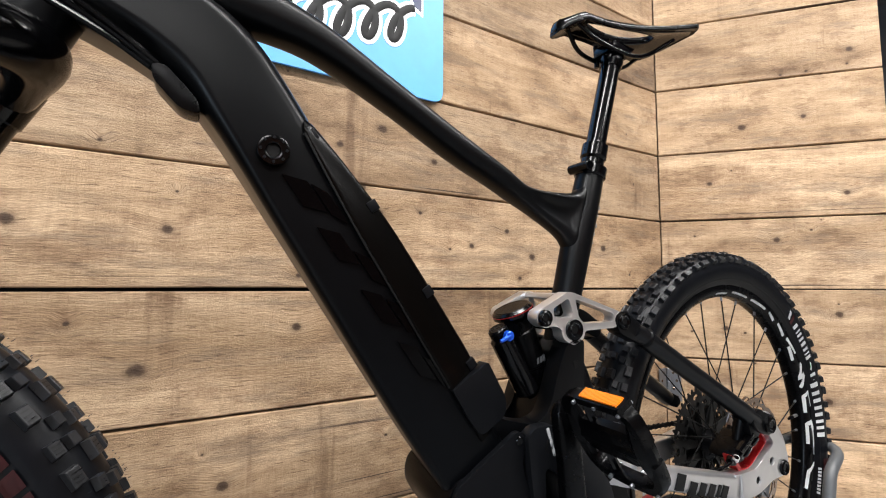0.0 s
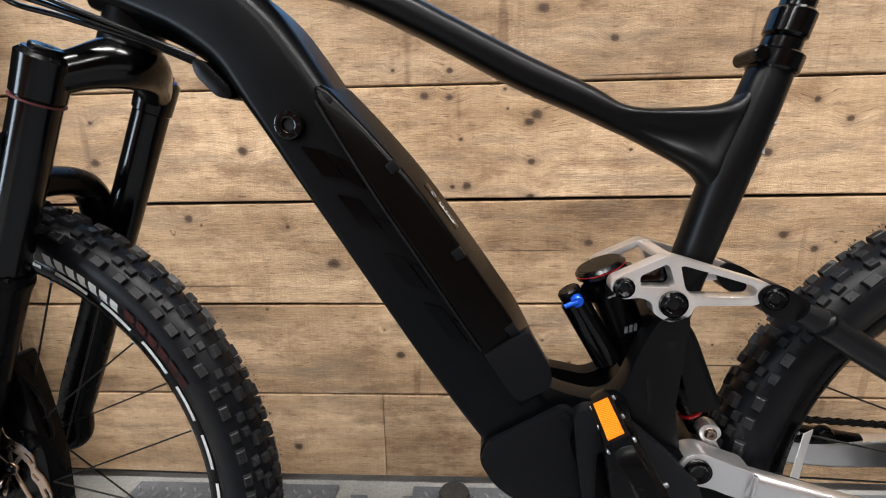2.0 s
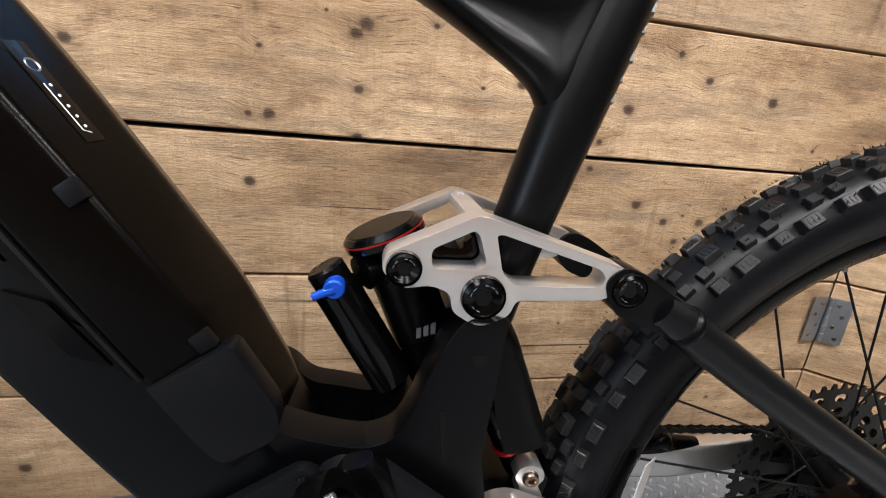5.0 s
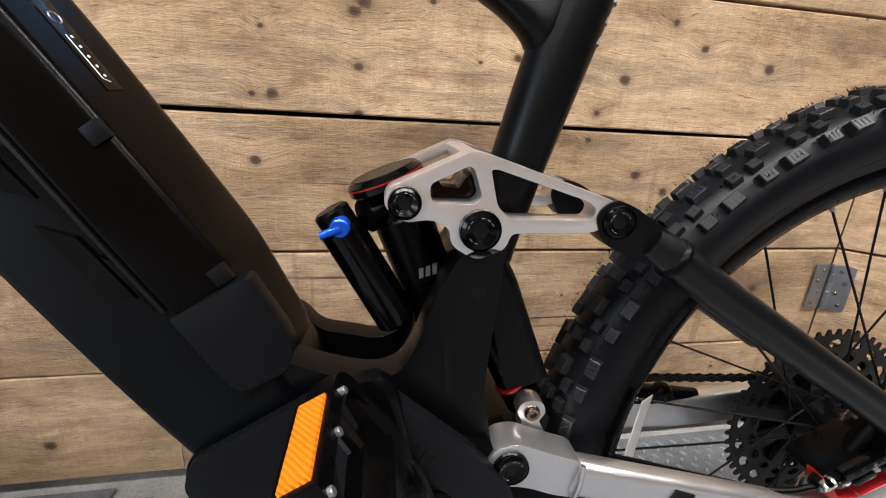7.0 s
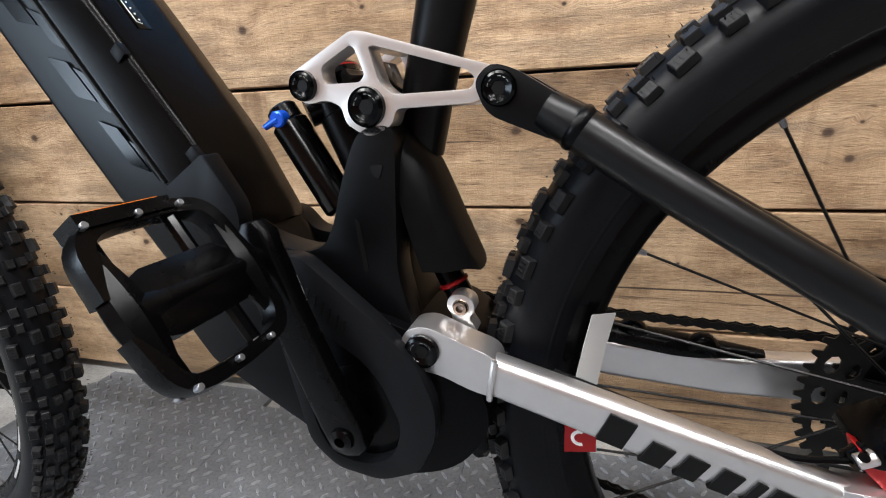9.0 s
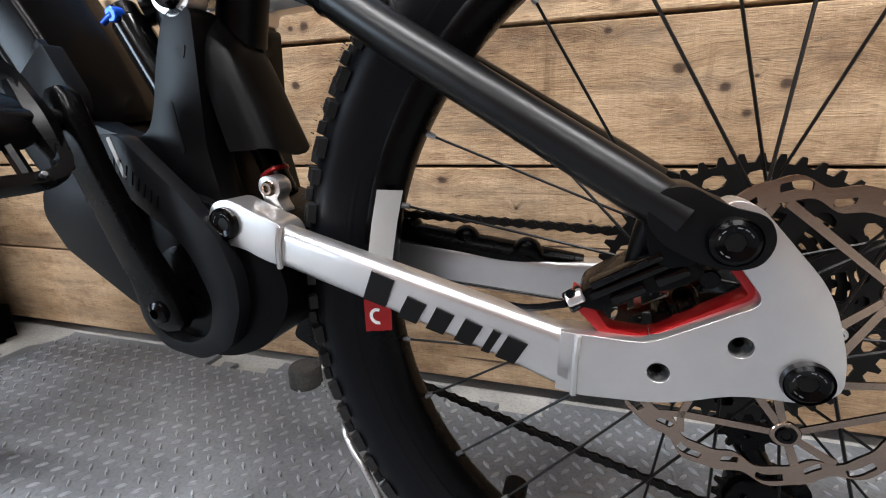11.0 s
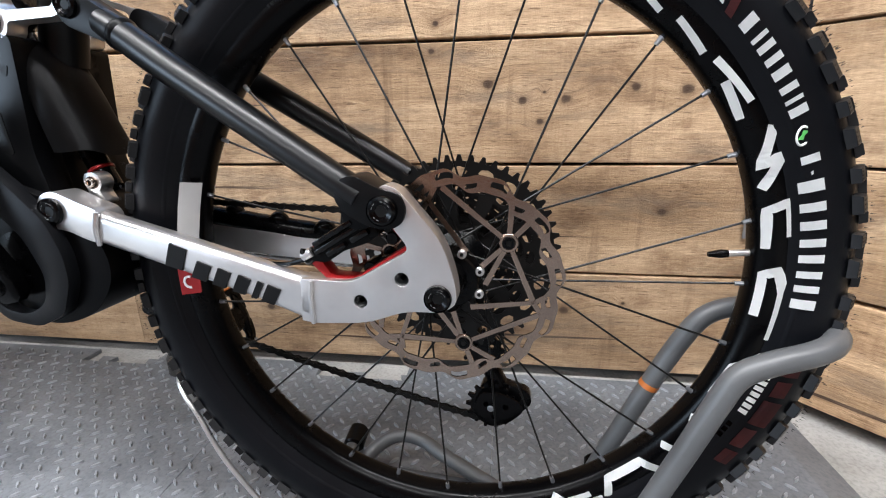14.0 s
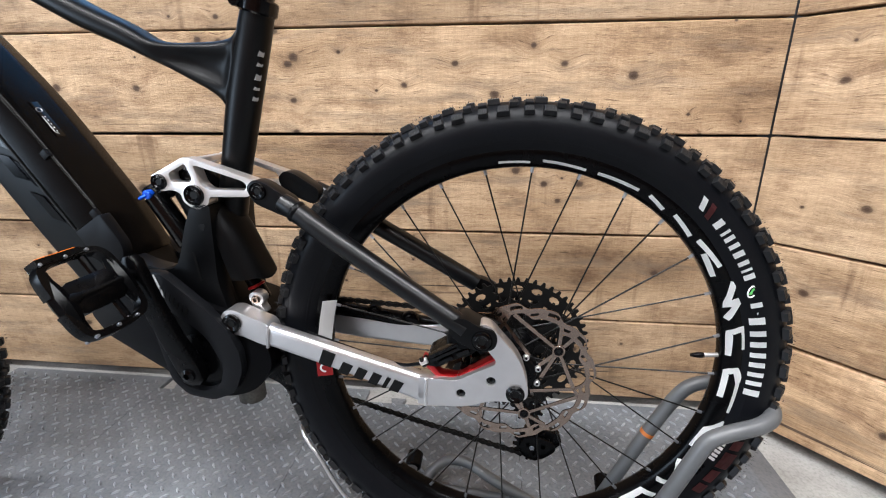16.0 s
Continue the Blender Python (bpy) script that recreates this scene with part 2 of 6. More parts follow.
M_stay = grained("satin_black_stay", (0.0011, 0.0013, 0.0018), 0.34, 0.0, 900.0, 0.03, 0.1, gloss=0.32)
M_cover = grained("moulded_battery_cover", (0.0011, 0.0009, 0.0008), 0.25, 0.0, 900.0, 0.05, 0.1, gloss=0.09)
M_panel = grained("grey_rubber_panel", (0.0027, 0.0029, 0.0036), 0.42, 0.0, 900.0, 0.08, gloss=0.10)
M_motor = grained("matt_black_casting", (0.0010, 0.0010, 0.0013), 0.30, 0.0, 500.0, 0.15, gloss=0.07)
M_motorband = grained("dark_grey_casting", (0.0048, 0.0051, 0.0060), 0.36, 0.0, 500.0, 0.15, gloss=0.11)
M_black = grained("black_plastic", (0.0010, 0.0010, 0.0012), 0.27, 0.0, 700.0, 0.08, gloss=0.11)
M_gloss = grained("gloss_black_metal", (0.0008, 0.0008, 0.0010), 0.15, 0.0, 900.0, 0.01, 0.1, 0.0, 0.0, 0.05, gloss=0.28)
M_rim = grained("satin_black_rim", (0.0010, 0.0010, 0.0012), 0.27, 0.0, 900.0, 0.01, 0.1, gloss=0.1)
M_rubber = grained("tyre_rubber", (0.0019, 0.0022, 0.0032), 0.40, 0.0, 260.0, 0.25, 0.2, 0.0, 0.0004, gloss=0.15)
M_knob = grained("tread_rubber", (0.0082, 0.0083, 0.0092), 0.40, 0.0, 260.0, 0.3, 0.25, 0.0, 0.004, gloss=0.22)
M_silver = grained("brushed_aluminium", (0.63, 0.615, 0.612), 0.32, 0.93, 900.0, 0.02, 0.06, rough_spread=0.06)
# base colour holds some of the warm reflection on the link's face
M_rocker = grained("polished_aluminium", (0.69, 0.655, 0.63), 0.30, 0.85, 400.0, 0.0, 0.04, rough_spread=0.03)
# copper tone of a warm reflection is put into the steel's base colour
M_steel = grained("warm_sheen_steel", (0.34, 0.260, 0.210), 0.22, 1.0, 900.0, 0.06, 0.15)
M_dark_steel = grained("black_steel", (0.004, 0.0038, 0.0036), 0.38, 0.3, 700.0, 0.08, 0.25, gloss=0.3)
M_bolt = grained("black_bolt", (0.0008, 0.0008, 0.001), 0.17, 0.0, 700.0, 0.04, 0.1, gloss=0.16)
M_red = grained("red_anodised", (0.30, 0.008, 0.009), 0.32, 0.4, 700.0, 0.05)
M_blue = grained("blue_anodised", (0.01, 0.08, 0.55), 0.25, 0.5, 700.0, 0.05)
M_orange = grained("orange_reflector", (0.80, 0.19, 0.005), 0.3, 0.0, 300.0, 0.3)
# moulded prisms of the reflector
_t = M_orange.node_tree
_w = node(_t.nodes, "ShaderNodeTexWave", Scale=190.0, Distortion=0.6, Detail=1.0)
_w.bands_direction = "DIAGONAL"
_c = _t.nodes.new("ShaderNodeTexCoord")
_t.links.new(_c.outputs["Object"], _w.inputs["Vector"])
_r = ramp(_t.nodes, [(0.2, (0.52, 0.115, 0.003)), (0.8, (0.78, 0.20, 0.006))])
_t.links.new(_w.outputs["Fac"], _r.inputs["Fac"])
_t.links.new(_r.outputs["Color"], _t.nodes["Principled BSDF"].inputs["Base Color"])
_t.links.new(_w.outputs["Fac"], _t.nodes["Bump"].inputs["Height"])
_t.nodes["Bump"].inputs["Strength"].default_value = 0.5
M_white = grained("white_print", (0.78, 0.78, 0.77), 0.5, 0.0, 400.0, 0.03, 0.06)
M_ink = grained("black_print", (0.0015, 0.0015, 0.0015), 0.45, 0.0, 400.0, 0.02, gloss=0.2)
M_greyprint = grained("gloss_print", (0.0007, 0.0007, 0.0009), 0.13, 0.0, 400.0, 0.01, gloss=0.1)
M_seatprint = grained("silver_print", (0.12, 0.12, 0.12), 0.4, 0.0, 400.0, 0.02, 0.3)
M_redprint = grained("dark_red_print", (0.055, 0.005, 0.005), 0.6, 0.0, 400.0, 0.02, 0.4)
M_green = grained("green_print", (0.10, 0.42, 0.10), 0.5, 0.0, 400.0, 0.02)
M_stand = grained("grey_powder_coat", (0.075, 0.077, 0.08), 0.42, 0.0, 700.0, 0.15, 0.12)
M_tag = grained("tag_paper", (0.40, 0.395, 0.39), 0.6, 0.0, 400.0, 0.03, 0.06)
M_guard = grained("grey_rubber_guard", (0.0042, 0.0042, 0.0046), 0.38, 0.0, 500.0, 0.15, gloss=0.2)
M_zinc = grained("zinc_plate", (0.27, 0.28, 0.30), 0.42, 0.9, 300.0, 0.1, 0.15)
M_signblue = grained("sign_blue", (0.09, 0.34, 0.74), 0.45, 0.0, 400.0, 0.02, 0.05)
M_navy = grained("sign_navy", (0.012, 0.02, 0.07), 0.45, 0.0, 400.0, 0.02, 0.05)
M_log = concrete("dark_rubber_block", (0.020, 0.020, 0.019), (0.05, 0.05, 0.046), 0.7, 40.0)
M_band = grained("copper_tape", (0.40, 0.115, 0.02), 0.45, 0.0, 400.0, 0.05, 0.2)
M_partition = grained("black_board", (0.0012, 0.0011, 0.0011), 0.6, 0.0, 300.0, 0.1, 0.2, gloss=0.03)
M_tube, _n, _l, _b = tree("lamp_diffuser", 0.5)
_b.inputs["Emission Color"].default_value = (1.0, 0.95, 0.88, 1)
_b.inputs["Emission Strength"].default_value = 6.0


# ---- builders ----
def part(name, bm, mat, parent=None, label="", smooth=40, kind=""):
    me = bpy.data.meshes.new(name)
    bmesh.ops.recalc_face_normals(bm, faces=bm.faces[:]) if len(bm.faces) < 60000 else None
    bm.to_mesh(me)
    bm.free()
    me.materials.append(mat)
    if smooth:
        me.polygons.foreach_set("use_smooth", [True] * len(me.polygons))
        me.set_sharp_from_angle(angle=radians(smooth))
    ob = new(name, me)
    ob.parent = parent
    return tagged(ob, label, kind=kind)


def box(bm, x0, x1, y0, y1, z0, z1, bevel=0.0, segments=2, m=None):
    r = bmesh.ops.create_cube(bm, size=1.0)
    vs = r["verts"]
    for v in vs:
        v.co = Vector(((x0 + x1) / 2 + v.co.x * (x1 - x0), (y0 + y1) / 2 + v.co.y * (y1 - y0), (z0 + z1) / 2 + v.co.z * (z1 - z0)))
    if bevel:
        es = list({e for v in vs for e in v.link_edges})
        g = bmesh.ops.bevel(bm, geom=es, offset=bevel, segments=segments, affect="EDGES", profile=0.6)
        vs = list({v for f in g["faces"] for v in f.verts} | {v for v in vs if v.is_valid})
    if m is not None:
        bmesh.ops.transform(bm, matrix=m, verts=[v for v in vs if v.is_valid])
    return vs


def sweep(bm, rings, closed_path=False, caps=True):
    """Joins equal rings of points into a skin."""
    made = [[bm.verts.new(p) for p in ring] for ring in rings]
    n = len(made[0])
    count = len(made) if closed_path else len(made) - 1
    for i in range(count):
        a, b = made[i], made[(i + 1) % len(made)]
        for j in range(n):
            k = (j + 1) % n
            bm.faces.new((a[j], a[k], b[k], b[j]))
    if caps and not closed_path:
        bm.faces.new(made[0][::-1])
        bm.faces.new(made[-1])
    return made


def smoothed(pts, steps=6):
    """Catmull-Rom through the given rows."""
    out = []
    P = [np.array(p, float) for p in pts]
    P = [2 * P[0] - P[1], *P, 2 * P[-1] - P[-2]]
    for i in range(1, len(P) - 2):
        for s in range(steps):
            t = s / steps
            a, b, c, d = P[i - 1:i + 3]
            out.append(0.5 * (2 * b + (c - a) * t + (2 * a - 5 * b + 4 * c - d) * t * t + (3 * b - a - 3 * c + d) * t ** 3))
    out.append(P[-2])
    return out


def tube(bm, pts, radius, n=14, caps=True, steps=6, closed=False):
    """A round bar through points; radius a number or one for each point."""
    rows = [(*p, radius if isinstance(radius, (int, float)) else radius[i]) for i, p in enumerate(pts)]
    if steps > 1 and len(rows) > 2:
        rows = [tuple(float(q) for q in r) for r in smoothed(rows, steps)]
    rings, up = [], None
    P = [Vector(r[:3]) for r in rows]
    for i, p in enumerate(P):
        d = (P[min(i + 1, len(P) - 1)] - P[max(i - 1, 0)]).normalized()
        if up is None:
            up = d.orthogonal().normalized()
        up = (up - d * up.dot(d)).normalized()
        side = d.cross(up)
        rr = rows[i][3]
        rings.append([p + rr * (math.cos(a) * up + math.sin(a) * side) for a in [2 * math.pi * j / n for j in range(n)]])
    sweep(bm, rings, closed, caps)


def loft(bm, rows, n=28, steps=6, power=2.6):
    """A bar in the bike's plane: rows of x, z, half depth, half width, and sideways place."""
    R = [tuple(float(q) for q in r) for r in smoothed(rows, steps)]
    rings = []
    for i, (x, z, h, w, y) in enumerate(R):
        a, b = R[max(i - 1, 0)], R[min(i + 1, len(R) - 1)]
        d = Vector((b[0] - a[0], 0, b[1] - a[1])).normalized()
        nrm = Vector((-d.z, 0, d.x))
        ring = []
        for j in range(n):
            t = 2 * math.pi * j / n
            c, s = math.cos(t), math.sin(t)
            c, s = math.copysign(abs(c) ** (2 / power), c), math.copysign(abs(s) ** (2 / power), s)
            ring.append(Vector((x, y + w * s, z)) + nrm * h * c)
        rings.append(ring)
    sweep(bm, rings)


def lathe(bm, profile, centre, n=96, axis="y", arc=(0.0, 1.0)):
    """Turns (radius, along) round an axis through centre; the profile is a closed loop."""
    rings = []
    full = arc == (0.0, 1.0)
    for i in range(n if full else n + 1):
        a = 2 * math.pi * (arc[0] + (arc[1] - arc[0]) * i / n)
        c, s = math.cos(a), math.sin(a)
        rings.append([Vector(centre) + (Vector((r * c, y, r * s)) if axis == "y" else Vector((r * c, r * s, y))) for r, y in profile])
    sweep(bm, rings, full, not full)


def rod(bm, p0, p1, r0, r1=None, n=18, bevel=0.0):
    """A straight round bar with broken edges."""
    p0, p1 = Vector(p0), Vector(p1)
    r1 = r0 if r1 is None else r1
    d = (p1 - p0).normalized()
    up = d.orthogonal().normalized()
    side = d.cross(up)
    L = (p1 - p0).length
    stops = [(0, r0), (L, r1)] if not bevel else [(0, r0 - bevel), (bevel, r0), (L - bevel, r1), (L, r1 - bevel)]
    sweep(bm, [[p0 + d * s + r * (math.cos(a) * up + math.sin(a) * side) for a in [2 * math.pi * j / n for j in range(n)]] for s, r in stops])


def rounded(pts, radius, steps=5):
    """Rounds a polygon's corners; radius a number or one for each corner."""
    out = []
    n = len(pts)
    for i in range(n):
        p, a, b = Vector(pts[i]), Vector(pts[i - 1]), Vector(pts[(i + 1) % n])
        r = radius if isinstance(radius, (int, float)) else radius[i]
        da, db = (a - p), (b - p)
        cut = min(r, da.length * 0.45, db.length * 0.45)
        if cut < 1e-5:
            out.append((p.x, p.y))
            continue
        s, e = p + da.normalized() * cut, p + db.normalized() * cut
        for k in range(steps + 1):
            t = k / steps
            q = s * (1 - t) ** 2 + p * 2 * t * (1 - t) + e * t * t
            out.append((q.x, q.y))
    return out


def disc(cx, cz, r, n=24, start=0.0):
    return [(cx + r * math.cos(start + 2 * math.pi * i / n), cz + r * math.sin(start + 2 * math.pi * i / n)) for i in range(n)]


def plate(bm, outline, y0, y1, holes=(), bevel=0.0, segments=2, slant=None):
    """A flat piece cut along an outline in the bike's plane (x, z), from y0 to y1, with holes and broken edges."""
    loops = [outline, *holes]
    edges = []
    for lp in loops:
        vs = [bm.verts.new((x, y0, z)) for x, z in lp]
        edges += [bm.edges.new((vs[i], vs[(i + 1) % len(vs)])) for i in range(len(vs))]
    g = bmesh.ops.triangle_fill(bm, use_beauty=True, use_dissolve=False, edges=edges)
    faces = [f for f in g["geom"] if isinstance(f, bmesh.types.BMFace)]
    ex = bmesh.ops.extrude_face_region(bm, geom=faces)
    top = [v for v in ex["geom"] if isinstance(v, bmesh.types.BMVert)]
    for v in top:
        v.co.y = y1
    everything = list({v for e in edges if e.is_valid for v in e.verts} | set(top))
    if bevel:
        bm.normal_update()
        rim = [e for v in everything for e in v.link_edges if len(e.link_faces) == 2 and e.calc_face_angle(0) > 1.2
               and abs(e.verts[0].co.y - e.verts[1].co.y) < 1e-6]
        r = bmesh.ops.bevel(bm, geom=list(set(rim)), offset=bevel, segments=segments, affect="EDGES", profile=0.5, clamp_overlap=True)
        everything = list({v for v in everything if v.is_valid} | {v for f in r["faces"] for v in f.verts})
    if slant:
        for v in {v for f in bm.faces for v in f.verts}:
            v.co.y += slant(v.co)
    return everything


def fresh():
    return bmesh.new()


def empty(name, m, label, category, group="", kind=""):
    o = new(name)
    o.matrix_world = m
    o.empty_display_size = 0.1
    return tagged(o, label, category, group, kind)


# ---- the room ----
def slab(name, x0, x1, y0, y1, z0, z1, mat, label, kind="structure", bevel=0.0):
    bm = fresh()
    box(bm, x0, x1, y0, y1, z0, z1, bevel)
    return part(name, bm, mat, None, label, kind=kind)


slab("floor", -3.2, 5.2, -3.6, 3.4, -0.16, -0.012, M_concrete, "worn light grey concrete floor")
# ceiling, south, west and east walls are unseen; dark tones hold down reflections
slab("ceiling", -3.2, 5.2, -3.6, 3.4, CEILING, CEILING + 0.12, M_ceiling, "plain grey painted ceiling")
slab("wall_north", -3.2, 5.2, 3.4, 3.55, -0.16, CEILING, M_darkwall, "plain dark wall behind the timber panels")
# unseen wall, coloured so that the metal picks up a warm reflection
slab("wall_south", -3.2, 5.2, -3.75, -3.6, -0.16, CEILING, M_warmwall, "plain unseen wall, warm brown for the bike's reflections")
bm = fresh()
for y0, y1, z0, z1 in ((-3.6, -3.2, -0.16, CEILING), (-1.6, 3.4, -0.16, CEILING), (-3.2, -1.6, -0.16, 0.05), (-3.2, -1.6, 2.45, CEILING)):
    box(bm, -3.35, -3.2, y0, y1, z0, z1)
wall_west = part("wall_west", bm, M_plaster, None, "plain dark grey plaster wall with a tall shop window", kind="structure", smooth=0)
window = empty("window_1", pose(-3.2, -2.4, 1.25), "tall shop window letting in daylight", "window", kind="structure")
for y0, y1, z0, z1 in ((-0.8, -0.74, -1.2, 1.2), (0.74, 0.8, -1.2, 1.2), (-0.74, 0.74, -1.2, -1.14), (-0.74, 0.74, 1.14, 1.2)):
    bm = fresh()
    box(bm, -0.03, 0.04, y0, y1, z0, z1, 0.004)
    part("window_frame", bm, M_black, window)
slab("wall_east", 5.2, 5.35, -3.6, 3.4, -0.16, CEILING, M_darkwall, "plain dark wall")


# ---- ceiling lights ----
def ceiling_light(x, y):
    o = empty("ceiling_light", pose(x, y, CEILING), "long white ceiling light panel, switched on", "ceiling light", "ceiling lights")
    bm = fresh()
    plate(bm, rounded([(-0.62, -0.16), (0.62, -0.16), (0.62, 0.16), (-0.62, 0.16)], 0.01), -0.05, 0.0, bevel=0.004)
    bmesh.ops.rotate(bm, verts=bm.verts[:], matrix=Matrix.Rotation(radians(90), 3, "X"))
    for v in bm.verts:
        v.co.z = -abs(v.co.z)
    part("housing", bm, M_white, o)
    bm = fresh()
    box(bm, -0.585, 0.585, -0.135, 0.135, -0.062, -0.0505, 0.004)
    part("diffuser", bm, M_tube, o, "glowing opal diffuser")
    return o


for lx, ly, _w in LAMPS:
    ceiling_light(lx, ly)


# ---- timber walls ----
ROWS_Z = [0.014, 0.232, 0.450, 0.675, 0.900, 1.126, 1.351, 1.577, 1.802, 2.028]


def timber_wall(name, length, joints, mat, m, label, seed):
    """Horizontal rough-sawn boards on a dark backing; x along the wall, y into it."""
    rng = random.Random(seed)
    wall = empty(name, m, label, "wall", kind="structure")
    bm = fresh()
    box(bm, 0.004, length - 0.004, 0.040, 0.060, 0.0, ROWS_Z[-1])
    part("backing", bm, M_batten, wall, "dark backing sheet showing in the gaps")
    for i in range(len(ROWS_Z) - 1):
        cuts = [0.0, *joints.get(i, []), length]
        for a, b in zip(cuts, cuts[1:]):
            bm = fresh()
            g0, g1 = rng.uniform(0.0016, 0.0032), rng.uniform(0.0018, 0.0036)
            z0, z1 = ROWS_Z[i] + g0, ROWS_Z[i + 1] - g1
            proud = rng.uniform(-0.0015, 0.0015)
            n = max(3, int((b - a) / 0.06))
            rings = []
            for k in range(n + 1):
                x = a + 0.001 + (b - a - 0.002) * k / n
                w0 = 0.0016 * (noise.noise((x * 3 + seed, i * 7.1, 0)))
                w1 = 0.0016 * (noise.noise((x * 3 + seed, i * 7.1 + 3, 5)))
                y = proud + 0.001 * noise.noise((x * 2, i * 3.3, seed))
                c = 0.0022
                rings.append([Vector(p) for p in ((x, y + c, z0 + w0), (x, y, z0 + c + w0), (x, y, z1 - c + w1), (x, y + c, z1 + w1), (x, 0.034, z1 + w1), (x, 0.034, z0 + w0))])
            sweep(bm, rings)
            part("board", bm, mat, wall, smooth=30)
    return wall


SIDE_TURN = -48.5
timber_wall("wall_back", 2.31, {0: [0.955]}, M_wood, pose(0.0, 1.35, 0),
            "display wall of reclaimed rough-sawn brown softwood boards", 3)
timber_wall("wall_side", 0.63, {}, M_wood_side_lit, pose(2.312, 1.349, 0, 0, 0, SIDE_TURN),
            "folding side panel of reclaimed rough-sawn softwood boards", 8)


# ---- black partition in front of the free end of the display wall ----
bm = fresh()
box(bm, -0.62, 0.200, 1.225, 1.262, -0.012, 2.05, 0.004)
black_partition = part("black_partition", bm, M_partition, None, "tall matt black partition board standing before the timber wall")
tagged(black_partition, category="partition")
bm = fresh()
box(bm, -0.60, 0.180, 1.2625, 1.300, -0.012, 0.08, 0.003)
part("foot_rail", bm, M_partition, black_partition)


# ---- hinge across the corner of the two timber walls ----
def hinge(z):
    o = empty("hinge", pose(2.308, 1.346, z), "zinc-plated steel butt hinge screwed across the corner", "hinge")
    leaves = [(180.0, -1), (SIDE_TURN, 1)]
    for turn, side in leaves:
        bm = fresh()
        pts = rounded([(0.007, -0.052), (0.043, -0.052), (0.043, 0.052), (0.007, 0.052)], 0.003)
        holes = [disc(0.024 + dx, dz, 0.0028, 10) for dx, dz in ((0.006, -0.038), (-0.004, -0.013), (0.006, 0.013), (-0.004, 0.038))]
        plate(bm, pts, -0.0045, -0.002, holes, 0.0004, 1)
        if side < 0:
            for v in bm.verts:
                v.co.x = -v.co.x
            turn = 0.0
        leaf = part("leaf", bm, M_zinc, o)
        leaf.matrix_basis = pose(0, 0, 0, 0, 0, turn)
        for dx, dz in ((0.006, -0.038), (-0.004, -0.013), (0.006, 0.013), (-0.004, 0.038)):
            bm = fresh()
            rod(bm, (side * (0.024 + dx), -0.0060, dz), (side * (0.024 + dx), -0.0035, dz), 0.0042, n=10, bevel=0.0008)
            s = part("screw", bm, M_steel, leaf)
    for k in range(5):
        bm = fresh()
        z0 = -0.052 + k * 0.0208
        rod(bm, (0, -0.007, z0 + 0.0004), (0, -0.007, z0 + 0.0204), 0.0062, n=14, bevel=0.0006)
        part("knuckle", bm, M_zinc, o)
    return o


hinge(0.365)


